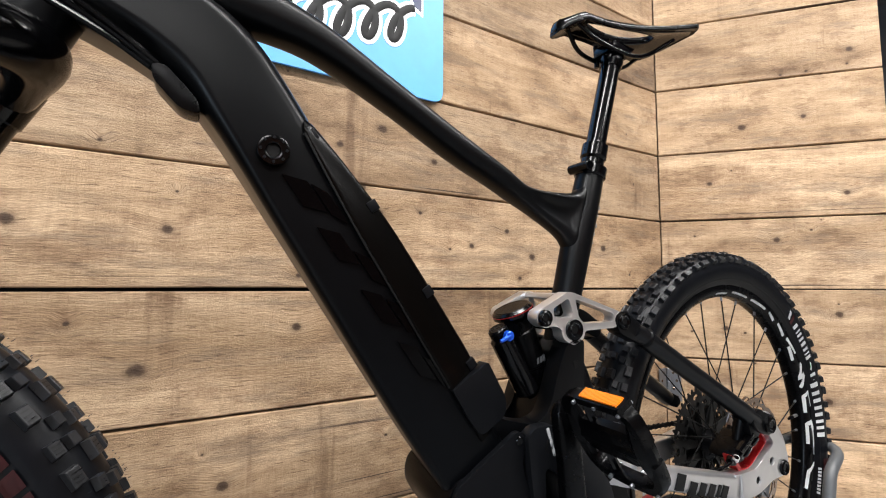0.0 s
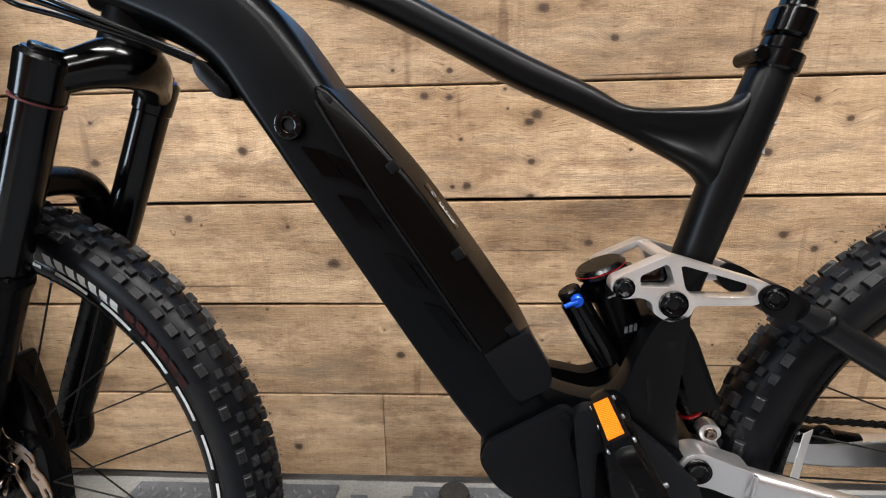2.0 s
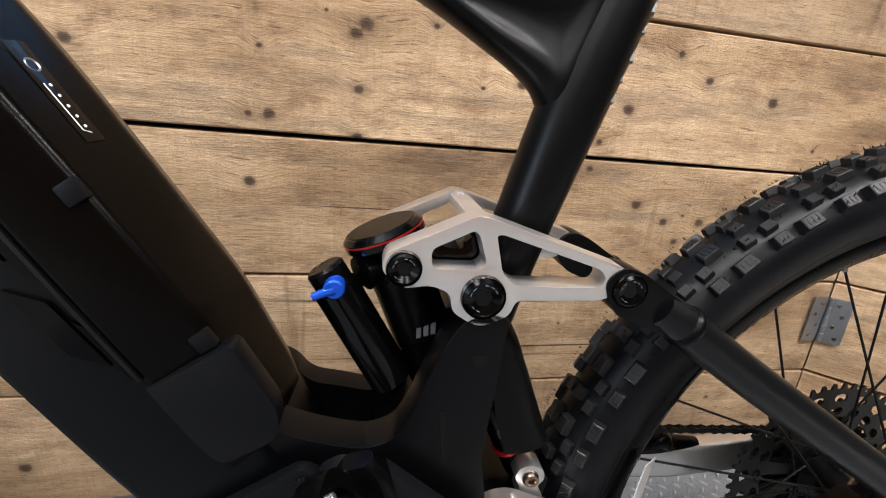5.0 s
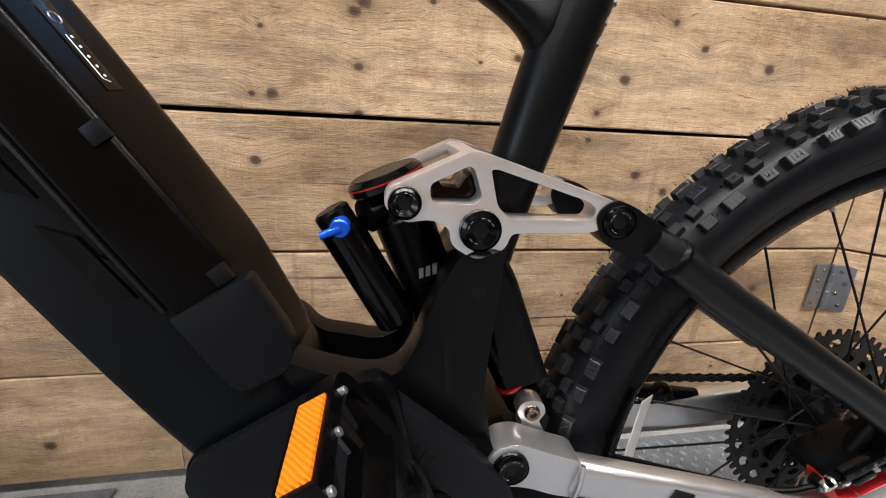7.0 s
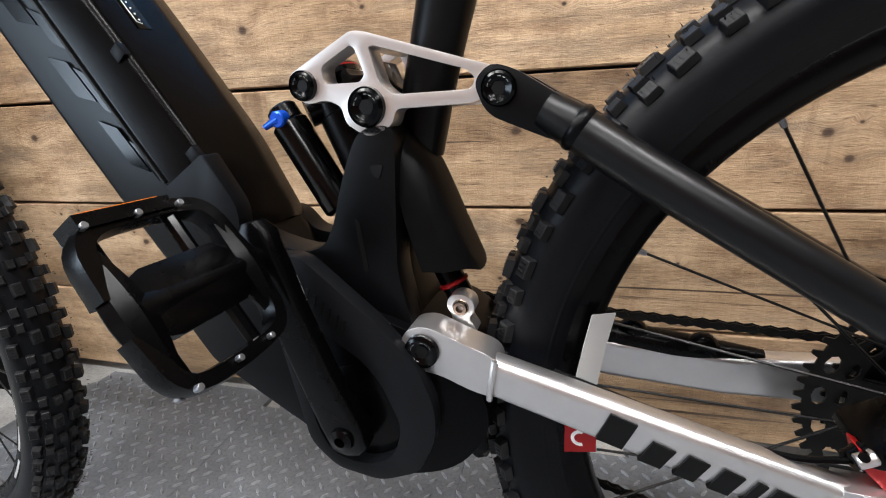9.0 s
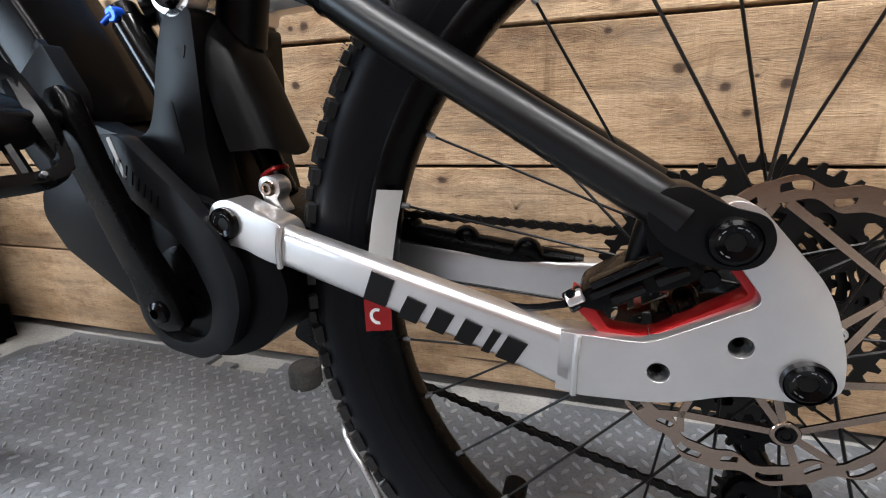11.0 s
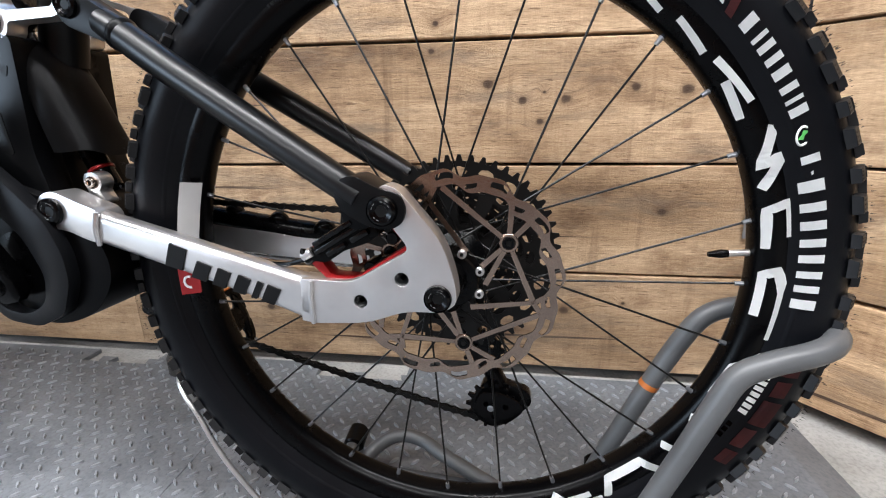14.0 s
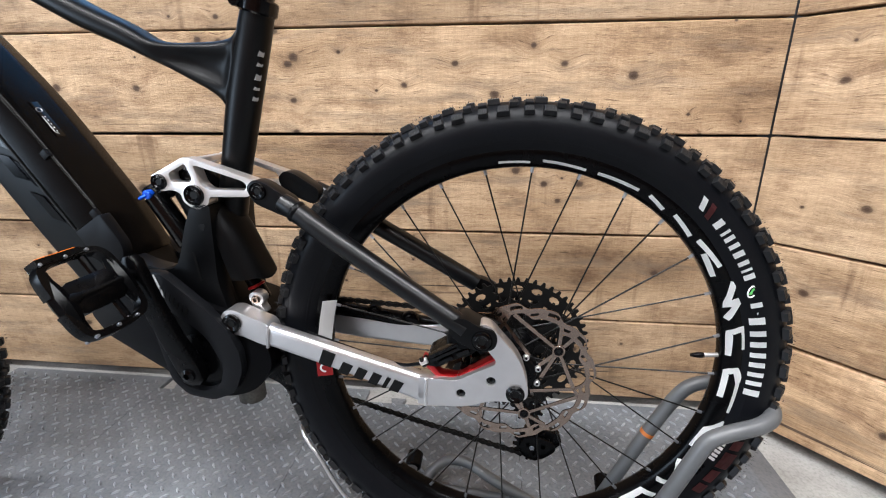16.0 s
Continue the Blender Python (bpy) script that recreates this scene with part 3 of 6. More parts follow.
# ---- rubber floor mat, interlocking tiles with a raised chequer pattern ----
def floor_mat():
    mat = empty("floor_mat", pose(0, 0, 0), "grey interlocking rubber mat tiles with raised chequer pattern", "mat", kind="structure")
    size, x_first, y_first = 0.50, 0.345, -1.215
    wide = 0.489
    for i in range(4):
        # rows below y -0.2 are unseen, added to darken what the bike reflects
        for j in range(-4, 5):
            x0, y0 = x_first + i * wide, y_first + j * size
            bm = fresh()
            edge = []

            def side(p, q, tabs):
                p, q = Vector(p), Vector(q)
                d = (q - p).normalized()
                out = Vector((d.y, -d.x))
                L = (q - p).length
                pts = [p]
                if tabs:
                    for k in range(4):
                        c = p + d * L * (k + 0.5) / 4
                        pts += [c - d * 0.012, c - d * 0.020 + out * 0.022 * tabs, c + d * 0.020 + out * 0.022 * tabs, c + d * 0.012]
                return pts

            far = y0 + size > 1.28
            g = 0.0006
            c = [(x0 + g, y0 + g), (x0 + wide - g, y0 + g), (x0 + wide - g, y0 + size - g), (x0 + g, y0 + size - g)]
            edge += side(c[0], c[1], 0) + side(c[1], c[2], 0) + side(c[2], c[3], 1 if far else 0) + side(c[3], c[0], 0)
            plate(bm, [(p.x, p.y) for p in edge], 0.0, 0.010)
            for v in bm.verts:
                v.co = Vector((v.co.x, v.co.z, v.co.y - 0.0105))
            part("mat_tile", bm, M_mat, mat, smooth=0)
    # narrow cut tiles against the wall, with two stretches missing
    for x0, x1 in ((0.35, 0.84), (1.02, 1.42), (1.62, 2.29)):
        bm = fresh()
        box(bm, x0, x1, 1.2855, 1.338, -0.0113, -0.0012, 0.0008, 1)
        part("cut_tile", bm, M_mat, mat, smooth=0)
    # sloping edge strips at the two ends
    for x_in, x_out in ((x_first + 4 * wide, x_first + 4 * wide + 0.055), (x_first, x_first - 0.055)):
        bm = fresh()
        ends = []
        for y in (y_first, -0.7, -0.2, 0.3, 0.8, 1.26, 1.283):
            k = 0.0 if y < 1.27 else 0.6
            xo = x_out + (x_in - x_out) * k
            ends.append([Vector((x_in, y, -0.0112)), Vector((x_in, y, -0.0012)), Vector((x_in + (xo - x_in) * 0.2, y, -0.0016)), Vector((xo, y, -0.0100)), Vector((xo, y, -0.0112))])
        sweep(bm, ends)
        part("edge_strip", bm, M_strip, mat, "smooth sloping rubber edge strip", smooth=20)
    # raised lugs, alternately turned
    verts, faces = [], []
    step = 0.0172
    base = [(-1.0, 0.0), (-0.45, 0.55), (0.45, 0.55), (1.0, 0.0), (0.45, -0.55), (-0.45, -0.55)]
    for a in range(int(1.93 / step)):
        for b in range(int(2.545 / step)):
            if (a + b) % 2:
                continue
            x, y = x_first + 0.02 + a * step, y_first + 0.015 + b * step
            if y > 1.278 and (0.825 < x < 1.035 or 1.405 < x < 1.635):
                continue
            t = radians(45) if a % 2 else radians(-45)
            co, si = math.cos(t), math.sin(t)
            k = len(verts)
            for lx, ly in base:
                px, py = lx * 0.0094, ly * 0.0046
                verts.append((x + px * co - py * si, y + px * si + py * co, -0.0006))
            for lx, ly in base:
                px, py = lx * 0.0072, ly * 0.0026
                verts.append((x + px * co - py * si, y + px * si + py * co, 0.0030))
            faces.append(tuple(range(k + 6, k + 12)))
            for q in range(6):
                faces.append((k + q, k + (q + 1) % 6, k + 6 + (q + 1) % 6, k + 6 + q))
    me = bpy.data.meshes.new("raised_lug")
    me.from_pydata(verts, [], faces)
    me.materials.append(M_lug_lit)
    ob = new("raised_lug", me)
    ob.parent = mat
    tagged(ob, "raised chequer lugs of the mat", kind="stuff")


floor_mat()


# ---- blue sign on the timber wall ----
def sign():
    o = empty("wall_sign", pose(0.72, 1.3385, 1.117), "bright blue sign board with white-edged black looping script", "sign")
    bm = fresh()
    plate(bm, rounded([(-0.72, 0), (0.725, 0), (0.725, 0.62), (-0.72, 0.62)], 0.03, 8), 0.0, 0.006, bevel=0.001, segments=1)
    part("panel", bm, M_signblue, o, "sky-blue printed panel")

    def script(r, y):
        bm = fresh()
        pts = []
        for k in range(150):
            t = k / 149 * 2 * math.pi * 5
            pts.append((0.325 + 0.0098 * t + 0.026 * math.sin(t + 0.5), y, 0.108 + 0.012 * t / 6.28 + 0.042 * math.cos(t)))
        tube(bm, pts, r, 8, steps=1)
        for v in bm.verts:
            v.co.y = y + (v.co.y - y) * 0.12
        return bm

    part("lettering_edge", script(0.0175, -0.0010), M_white, o, "white edge of the looping script")
    part("lettering", script(0.0090, -0.0028), M_ink, o, "black looping script")
    bm = fresh()
    plate(bm, rounded([(0.640, 0.219), (0.664, 0.207), (0.664, 0.243), (0.640, 0.261)], 0.004), -0.0012, 0.0, bevel=0.0)
    part("emblem", bm, M_navy, o, "navy emblem with a white edge")
    bm = fresh()
    plate(bm, rounded([(0.635, 0.212), (0.669, 0.196), (0.669, 0.248), (0.635, 0.268)], 0.004), -0.0006, 0.0, bevel=0.0)
    part("emblem_edge", bm, M_white, o)
    return o


sign()


# ---- small round block on the floor by the wall ----
bm = fresh()
lathe(bm, [(0.0005, -0.010), (0.031, -0.010), (0.034, -0.007), (0.034, 0.036), (0.031, 0.041), (0.0005, 0.042)], (0, 0, 0), 28, "z")
puck = part("floor_bumper", bm, M_log, None, "short dark round rubber bumper standing by the wall")
puck.matrix_world = pose(1.118, 1.275, 0)
tagged(puck, category="bumper")


# ---- the bicycle: x to the rear, y away from the camera's side, z up, from the rear axle ----
BIKE = pose(1.77, 0.895, 0.39, 0, 0, -3.15)
bike = empty("mountain_bike", BIKE, "black full-suspension electric mountain bike with silver swingarm", "bicycle")

# down tube and head
DT_AT, DT_ALONG, DT_OUT = (-0.668, 0.279), (0.576, -0.818), (0.818, 0.576)


def along(s, off=0.0):
    return (DT_AT[0] + DT_ALONG[0] * (s + 0.627) + DT_OUT[0] * off, DT_AT[1] + DT_ALONG[1] * (s + 0.627) + DT_OUT[1] * off)


def faceted(bm, rows, radius, steps=5):
    """A tube along the down tube: rows of (along, [(out, sideways), ...]) with rounded corners."""
    flat = [[s, *[q for p in pts for q in p]] for s, pts in rows]
    rings = []
    for row in smoothed(flat, steps):
        pts = [(float(row[k]), float(row[k + 1])) for k in range(1, len(row), 2)]
        ring = []
        for off, y in rounded(pts, radius, 4):
            x, z = along(float(row[0]), off)
            ring.append(Vector((x, y, z)))
        rings.append(ring)
    sweep(bm, rings)


bm = fresh()
faceted(bm, [(s, [(f, n + 0.010 + 0.014 * k), (f + 0.005 + 0.015 * k, n), (b, n + 0.0015), (b + 0.010, n + 0.0165), (b + 0.010, m - 0.017), (b, m - 0.002), (g, m)]) for s, f, k, g, b, n, m in
             ((-1.030, -0.126, 1.0, -0.124, -0.046, -0.060, 0.004), (-1.010, -0.114, 1.0, -0.111, -0.030, -0.062, 0.006), (-0.984, -0.098, 1.0, -0.094, -0.014, -0.065, 0.011), (-0.942, -0.072, 0.9, -0.066, 0.011, -0.067, 0.020),
              (-0.900, -0.0540, 0.6, -0.0470, 0.022, -0.0680, 0.027), (-0.860, -0.0490, 0.2, -0.0425, 0.0235, -0.0685, 0.030), (-0.810, -0.0495, 0.05, -0.0430, 0.0225, -0.0685, 0.031), (-0.760, -0.0522, 0.0, -0.0445, 0.022, -0.0685, 0.031),
              (-0.700, -0.0552, 0.0, -0.0460, 0.022, -0.0685, 0.031), (-0.560, -0.0625, 0.0, -0.0515, 0.022, -0.0685, 0.031), (-0.470, -0.0650, 0.0, -0.0540, 0.020, -0.0685, 0.031), (-0.400, -0.0640, 0.0, -0.0545, 0.015, -0.0685, 0.031))],
        [0.007, 0.007, 0.014, 0.02, 0.02, 0.014, 0.012])
down_tube = part("down_tube", bm, M_frame, bike, "satin black hollow down tube", smooth=50)

bm = fresh()
faceted(bm, [(s, [(lo, -0.0712), (hi - 0.008, -0.0640), (hi, -0.006), (hi - 0.012, 0.026), (lo, 0.032)]) for s, lo, hi in
             ((-0.818, 0.021, 0.0350), (-0.813, 0.0170, 0.0370), (-0.806, 0.0148, 0.0385), (-0.760, 0.0105, 0.0450), (-0.700, 0.0060, 0.0505), (-0.640, 0.0035, 0.0515), (-0.560, 0.0000, 0.0505), (-0.520, -0.0015, 0.0490), (-0.480, -0.003, 0.0430), (-0.452, -0.004, 0.0385), (-0.440, -0.004, 0.034))], 0.005)
cover = part("battery_cover", bm, M_cover, bike, "dark brown-black moulded battery cover", smooth=35)
bm = fresh()
faceted(bm, [(s, [(lo + 0.0010, -0.0720), (lo + 0.0010, -0.0690), (lo - 0.0012, -0.0690), (lo - 0.0012, -0.0720)]) for s, lo in ((-0.808, 0.0150), (-0.760, 0.0105), (-0.700, 0.0060), (-0.640, 0.0035), (-0.560, 0.0), (-0.515, -0.0015))], 0.0003)
part("seam", bm, M_ink, cover)
bm = fresh()
plate(bm, rounded([(-0.6015, 0.183), (-0.557, 0.2100), (-0.533, 0.168), (-0.534, 0.149), (-0.566, 0.131), (-0.579, 0.147)], [0.0015, 0.004, 0.010, 0.010, 0.008, 0.008]), -0.0738, -0.058, bevel=0.002)
part("access_panel", bm, M_panel, cover, "grey rubber access panel")
for x, z in ((-0.7493, 0.4384), (-0.6868, 0.3756), (-0.6243, 0.2895), (-0.5705, 0.2102)):
    bm = fresh()
    box(bm, -0.0058, 0.0058, -0.0012, 0.0060, -0.0095, 0.0015, 0.0015, 2)
    for v in bm.verts:
        v.co = Vector((x, -0.0662, z)) + v.co.x * Vector((DT_ALONG[0], 0, DT_ALONG[1])) + v.co.y * Vector((0, 1, 0)) + v.co.z * Vector((DT_OUT[0], 0, DT_OUT[1]))
    part("cover_plug", bm, M_panel, cover, "small grey rubber plug")
dx3 = Vector((DT_ALONG[0], 0, DT_ALONG[1]))
dz3 = (Vector((DT_OUT[0], 0, DT_OUT[1])) * 0.99 + Vector((0, -0.137, 0))).normalized()
dy3 = dz3.cross(dx3)
px, pz = along(-0.6575, 0.0470)
display_m = Matrix.Translation(Vector((px, -0.0345, pz))) @ Matrix((dx3, dy3, dz3)).transposed().to_4x4()
bm = fresh()
box(bm, -0.028, 0.028, -0.0068, 0.0068, -0.004, 0.0012, 0.001)
display = part("battery_display", bm, M_gloss, cover, "small gloss black battery level display")
display.matrix_basis = display_m
for k in range(5):
    bm = fresh()
    rod(bm, (-0.004 + 0.0058 * k, 0.0004, 0.0008), (-0.004 + 0.0058 * k, 0.0004, 0.0016), 0.0008, n=8)
    part("indicator", bm, M_white, display)
bm = fresh()
tube(bm, [(-0.005, -0.0030, 0.0013), (0.021, -0.0030, 0.0013), (0.023, 0.0010, 0.0013)], 0.00032, 6, steps=1)
part("level_line", bm, M_white, display)
bm = fresh()
lathe(bm, [(0.0024, 0.0009), (0.0036, 0.0017), (0.0040, 0.0009)], (-0.0150, 0, 0), 18, "z")
part("power_button", bm, M_zinc, display)

# key lock
bm = fresh()
lathe(bm, [(0.0062, -0.0755), (0.0088, -0.0765), (0.0136, -0.0755), (0.0146, -0.0725), (0.0146, -0.055), (0.0062, -0.055)], (-0.787, 0, 0.4145), 28)
lock = part("key_lock", bm, M_gloss, down_tube, "round gloss black key lock")
bm = fresh()
rod(bm, (-0.787, -0.0730, 0.4145), (-0.787, -0.060, 0.4145), 0.0065, n=18, bevel=0.001)
part("lock_core", bm, M_ink, lock)
for k in range(8):
    bm = fresh()
    a = 2 * math.pi * k / 8
    px, pz = -0.787 + 0.0112 * math.cos(a), 0.4145 + 0.0112 * math.sin(a)
    rod(bm, (px, -0.0771, pz), (px, -0.0750, pz), 0.0014, n=8)
    part("pip", bm, M_panel, lock)


# angular graphics on the down tube, plain shapes
def decal(name, pts, mat, y=-0.0700, parent=None, label=""):
    bm = fresh()
    plate(bm, pts, y, y + 0.0025)
    return part(name, bm, mat, parent or down_tube, label, smooth=0)


for s0, s1, o0, o1, mat in ((-0.785, -0.735, -0.024, -0.008, M_greyprint), (-0.765, -0.715, -0.006, 0.003, M_greyprint), (-0.728, -0.675, -0.024, -0.009, M_greyprint),
                            (-0.690, -0.640, -0.007, 0.003, M_greyprint), (-0.655, -0.600, -0.022, -0.008, M_greyprint), (-0.632, -0.575, -0.006, 0.003, M_greyprint),
                            (-0.590, -0.530, -0.020, -0.008, M_greyprint), (-0.560, -0.505, -0.006, 0.002, M_greyprint)):
    decal("graphic", [along(s0, o0), along(s0 + 0.016, o1), along(s1, o1), along(s1 - 0.016, o0)], mat)

# top tube, seat tube, gusset, head tube
def webbed(bm, rows, n=32, steps=6, power=2.5):
    """A bar between an upper and a lower edge: rows of upper x, z, lower x, z, half width, sideways place, hollow of its flanks."""
    rings = []
    for tx, tz, bx, bz, w, y, dip in ([float(q) for q in r] for r in smoothed(rows, steps)):
        ring = []
        for j in range(n):
            t = 2 * math.pi * j / n
            c, s = math.cos(t), math.sin(t)
            c, s = math.copysign(abs(c) ** (2 / power), c), math.copysign(abs(s) ** (2 / power), s)
            side = w * s - math.copysign(dip * math.exp(-(c / 0.55) ** 4), s) * abs(s)
            ring.append(Vector((bx + (tx - bx) * (0.5 + 0.5 * c), y + side, bz + (tz - bz) * (0.5 + 0.5 * c))))
        rings.append(ring)
    sweep(bm, rings)


bm = fresh()
webbed(bm, [(-0.955, 0.626, -0.955, 0.550, 0.030, -0.028, 0), (-0.893, 0.621, -0.907, 0.551, 0.030, -0.027, 0), (-0.814, 0.597, -0.828, 0.545, 0.027, -0.024, 0), (-0.738, 0.570, -0.752, 0.535, 0.025, -0.023, 0),
            (-0.651, 0.5235, -0.666, 0.4965, 0.024, -0.022, 0), (-0.559, 0.4758, -0.573, 0.4475, 0.0235, -0.020, 0), (-0.500, 0.4480, -0.513, 0.4215, 0.0220, -0.0175, 0), (-0.468, 0.4300, -0.482, 0.4070, 0.0212, -0.016, 0.001),
            (-0.442, 0.4252, -0.456, 0.3950, 0.0205, -0.0148, 0.005), (-0.412, 0.4252, -0.427, 0.3795, 0.0198, -0.0138, 0.0105), (-0.384, 0.4262, -0.404, 0.3665, 0.0195, -0.0128, 0.0115), (-0.364, 0.4310, -0.390, 0.3550, 0.0195, -0.012, 0.0095), (-0.350, 0.4440, -0.381, 0.3400, 0.0195, -0.012, 0.004), (-0.340, 0.4500, -0.372, 0.3300, 0.012, -0.012, 0.0)])
top_tube = part("top_tube", bm, M_cradle, bike, "satin black top tube flaring into a hollowed gusset", smooth=60)
bm = fresh()
T = Vector((0.885, 0, -0.465))
N = (Vector((0, -0.10, 0)) + 0.99 * Vector((-0.465, 0, -0.885))).normalized()
box(bm, -0.021, 0.021, -0.0050, 0.0050, -0.0016, 0.0006)
for v in bm.verts:
    v.co = Vector((-0.494, -0.0200, 0.4305)) + N * (0.0138 + v.co.z) + T * v.co.x + N.cross(T) * v.co.y
part("warning_label", bm, M_tag, top_tube, "small white printed label", smooth=0)
bm = fresh()
loft(bm, [(-0.402, 0.205, 0.0205, 0.0205, -0.012), (-0.3865, 0.264, 0.0198, 0.0200, -0.012), (-0.3625, 0.350, 0.0222, 0.0205, -0.012), (-0.341, 0.420, 0.0215, 0.0205, -0.011), (-0.3290, 0.459, 0.0200, 0.0200, -0.010)], power=2.1, n=30)
seat_tube = part("seat_tube", bm, M_cradle, bike, smooth=50)
for k, (h, q) in enumerate(((0.010, 0.414), (0.008, 0.401), (0.012, 0.388), (0.008, 0.373), (0.009, 0.361))):
    bm = fresh()
    x = -0.3430 + (q - 0.414) * 0.29
    plate(bm, [(-0.0040, 0), (0.0036, 0.001), (0.0028, -h * 0.8), (-0.0048, -h * 0.8 - 0.001)], -0.0006, 0.0016)
    g = part("graphic", bm, M_seatprint, seat_tube, smooth=0)
    g.matrix_basis = Matrix.Translation((x + 0.0192, -0.0195, q)) @ pose(0, 0, 0, 0, 0, 66) @ pose(0, 0, 0, 0, 15.5, 0)
bm = fresh()
rod(bm, (-0.975, -0.029, 0.492), (-0.918, -0.028, 0.620), 0.0285, 0.0265, 28, 0.003)
part("head_tube", bm, M_frame, bike)

# seat clamp, dropper post, saddle
ax, az = 0.268, 0.963


def up_seat(q, y=0.0, out=0.0):
    return (-0.3290 + ax * q + az * out, y - 0.010, 0.459 + az * q - ax * out)


bm = fresh()
rod(bm, up_seat(-0.004), up_seat(0.014), 0.0235, n=28, bevel=0.002)
clamp = part("seat_clamp", bm, M_gloss, bike, "gloss black seat clamp collar")
bm = fresh()
rod(bm, up_seat(0.005, -0.020, -0.022), up_seat(0.005, 0.020, -0.022), 0.0075, n=16, bevel=0.0015)
part("clamp_bolt", bm, M_bolt, clamp)
bm = fresh()
rod(bm, up_seat(0.012), up_seat(0.026), 0.0175, n=28, bevel=0.0015)
rod(bm, up_seat(0.026), up_seat(0.052), 0.0195, n=28, bevel=0.003)
part("post_collar", bm, M_gloss, bike, "knurled gloss black dropper collar")
bm = fresh()
rod(bm, up_seat(0.048), up_seat(0.190), 0.0150, n=28)
post = part("dropper_post", bm, M_gloss, bike, "gloss black dropper stanchion")
bm = fresh()
tube(bm, [up_seat(0.186), up_seat(0.200), up_seat(0.214)], [0.0165, 0.0185, 0.016], 18)
box(bm, -0.022, 0.022, -0.020, 0.020, -0.008, 0.008, 0.004, m=Matrix.Translation(up_seat(0.216)) @ pose(0, 0, 0, 0, 6, 0))
part("saddle_clamp", bm, M_bolt, post)
for side in (-1, 1):
    bm = fresh()
    x, y, z = up_seat(0.212, side * 0.026, 0.0)
    rod(bm, (x - 0.012, side * 0.012, z - 0.014), (x - 0.014, side * 0.012, z + 0.022), 0.004, n=10)
    part("clamp_screw", bm, M_bolt, post)


def saddle():
    """A thin curved shell with a long opening down its middle; x runs from the nose to the tail."""
    nose, tail = -0.392, -0.122

    def half(t):
        return (0.027 + 0.044 * max(0.0, (t - 0.30) / 0.70) ** 1.4) * min(1.0, (t + 0.015) * 9) ** 0.5 * min(1.0, (1.04 - t) * 9) ** 0.5

    def crest(t):
        return 0.712 - 0.030 * max(0.0, 0.16 - t) ** 1.0 * 5 - 0.010 * math.sin(t * 3.1) + 0.026 * t

    def shell(bm, thick, shrink, slot):
        out = [((nose + (tail - nose) * k / 30), -half(k / 30) * shrink) for k in range(31)]
        out += [(x, -y) for x, y in out[::-1]]
        opening = []
        for k in range(17):
            q = k / 16
            opening.append((nose + (tail - nose) * (0.24 + 0.56 * q), -slot * (0.62 + 0.38 * q) * math.sin(math.pi * min(1, max(0.0, q * 0.94 + 0.03))) ** 0.5))
        opening += [(x, -y) for x, y in opening[::-1]]
        plate(bm, out, 0.0, thick, [opening], bevel=0.003, segments=3)
        for v in bm.verts:
            t = (v.co.x - nose) / (tail - nose)
            side, down = v.co.z, v.co.y
            droop = (abs(side) / (half(t) + 1e-4)) ** 2.5 * (0.016 - 0.004 * t)
            v.co = Vector((v.co.x, side - 0.008, crest(t) - down - droop))

    bm = fresh()
    shell(bm, 0.008, 1.0, 0.0200)
    s = part("saddle", bm, M_black, bike, "black saddle with a long open pressure-relief slot", smooth=60)
    bm = fresh()
    shell(bm, 0.0125, 0.80, 0.0215)
    part("saddle_base", bm, M_gloss, s, "gloss black moulded base", smooth=60)
    for side in (-1, 1):
        bm = fresh()
        tube(bm, [(nose + 0.035, side * 0.010 - 0.008, 0.690), (nose + 0.075, side * 0.020 - 0.008, 0.664), (nose + 0.16, side * 0.022 - 0.008, 0.662), (tail - 0.045, side * 0.036 - 0.008, 0.700)], 0.0035, 10)
        part("saddle_rail", bm, M_bolt, s)
    return s


saddle()

# ---- motor and frame cradle ----
bm = fresh()
plate(bm, rounded([(-0.602, 0.086), (-0.530, 0.104), (-0.497, 0.104), (-0.455, 0.094), (-0.352, 0.062), (-0.330, 0.000), (-0.362, -0.046), (-0.412, -0.064), (-0.462, -0.058), (-0.505, -0.028), (-0.588, 0.024), (-0.608, 0.058)], 0.03, 6),
      -0.072, 0.042, bevel=0.012, segments=3)
motor = part("motor", bm, M_motor, bike, "matt black cast motor housing")
# skid plate below the down tube
bm = fresh()
plate(bm, rounded([(-0.600, 0.083), (-0.520, 0.132), (-0.505, 0.122), (-0.515, 0.095), (-0.490, 0.020), (-0.470, -0.030), (-0.505, -0.020), (-0.585, 0.028), (-0.606, 0.060)], 0.008), -0.078, -0.070, bevel=0.003)
part("skid_plate", bm, M_panel, motor, "dark grey moulded side cover")
bm = fresh()
rod(bm, (-0.519, -0.080, 0.121), (-0.519, -0.070, 0.121), 0.005, n=14, bevel=0.001)
part("cover_screw", bm, M_bolt, motor)
# curved cover round the crank
bm = fresh()
plate(bm, rounded([(-0.512, 0.126), (-0.500, 0.1340), (-0.474, 0.1340), (-0.414, 0.0830), (-0.386, 0.0540), (-0.374, 0.020), (-0.374, -0.008), (-0.390, -0.044), (-0.425, -0.0605), (-0.466, -0.056), (-0.489, -0.034), (-0.496, 0.010), (-0.506, 0.070)], 0.010),
      -0.085, -0.070, [rounded([(-0.4875, 0.0900), (-0.4310, 0.0520), (-0.4165, 0.0340), (-0.4020, -0.0030), (-0.4110, -0.0340), (-0.4380, -0.0480), (-0.4680, -0.0430), (-0.4800, -0.020), (-0.4870, 0.040)], 0.012, 6)], bevel=0.004)
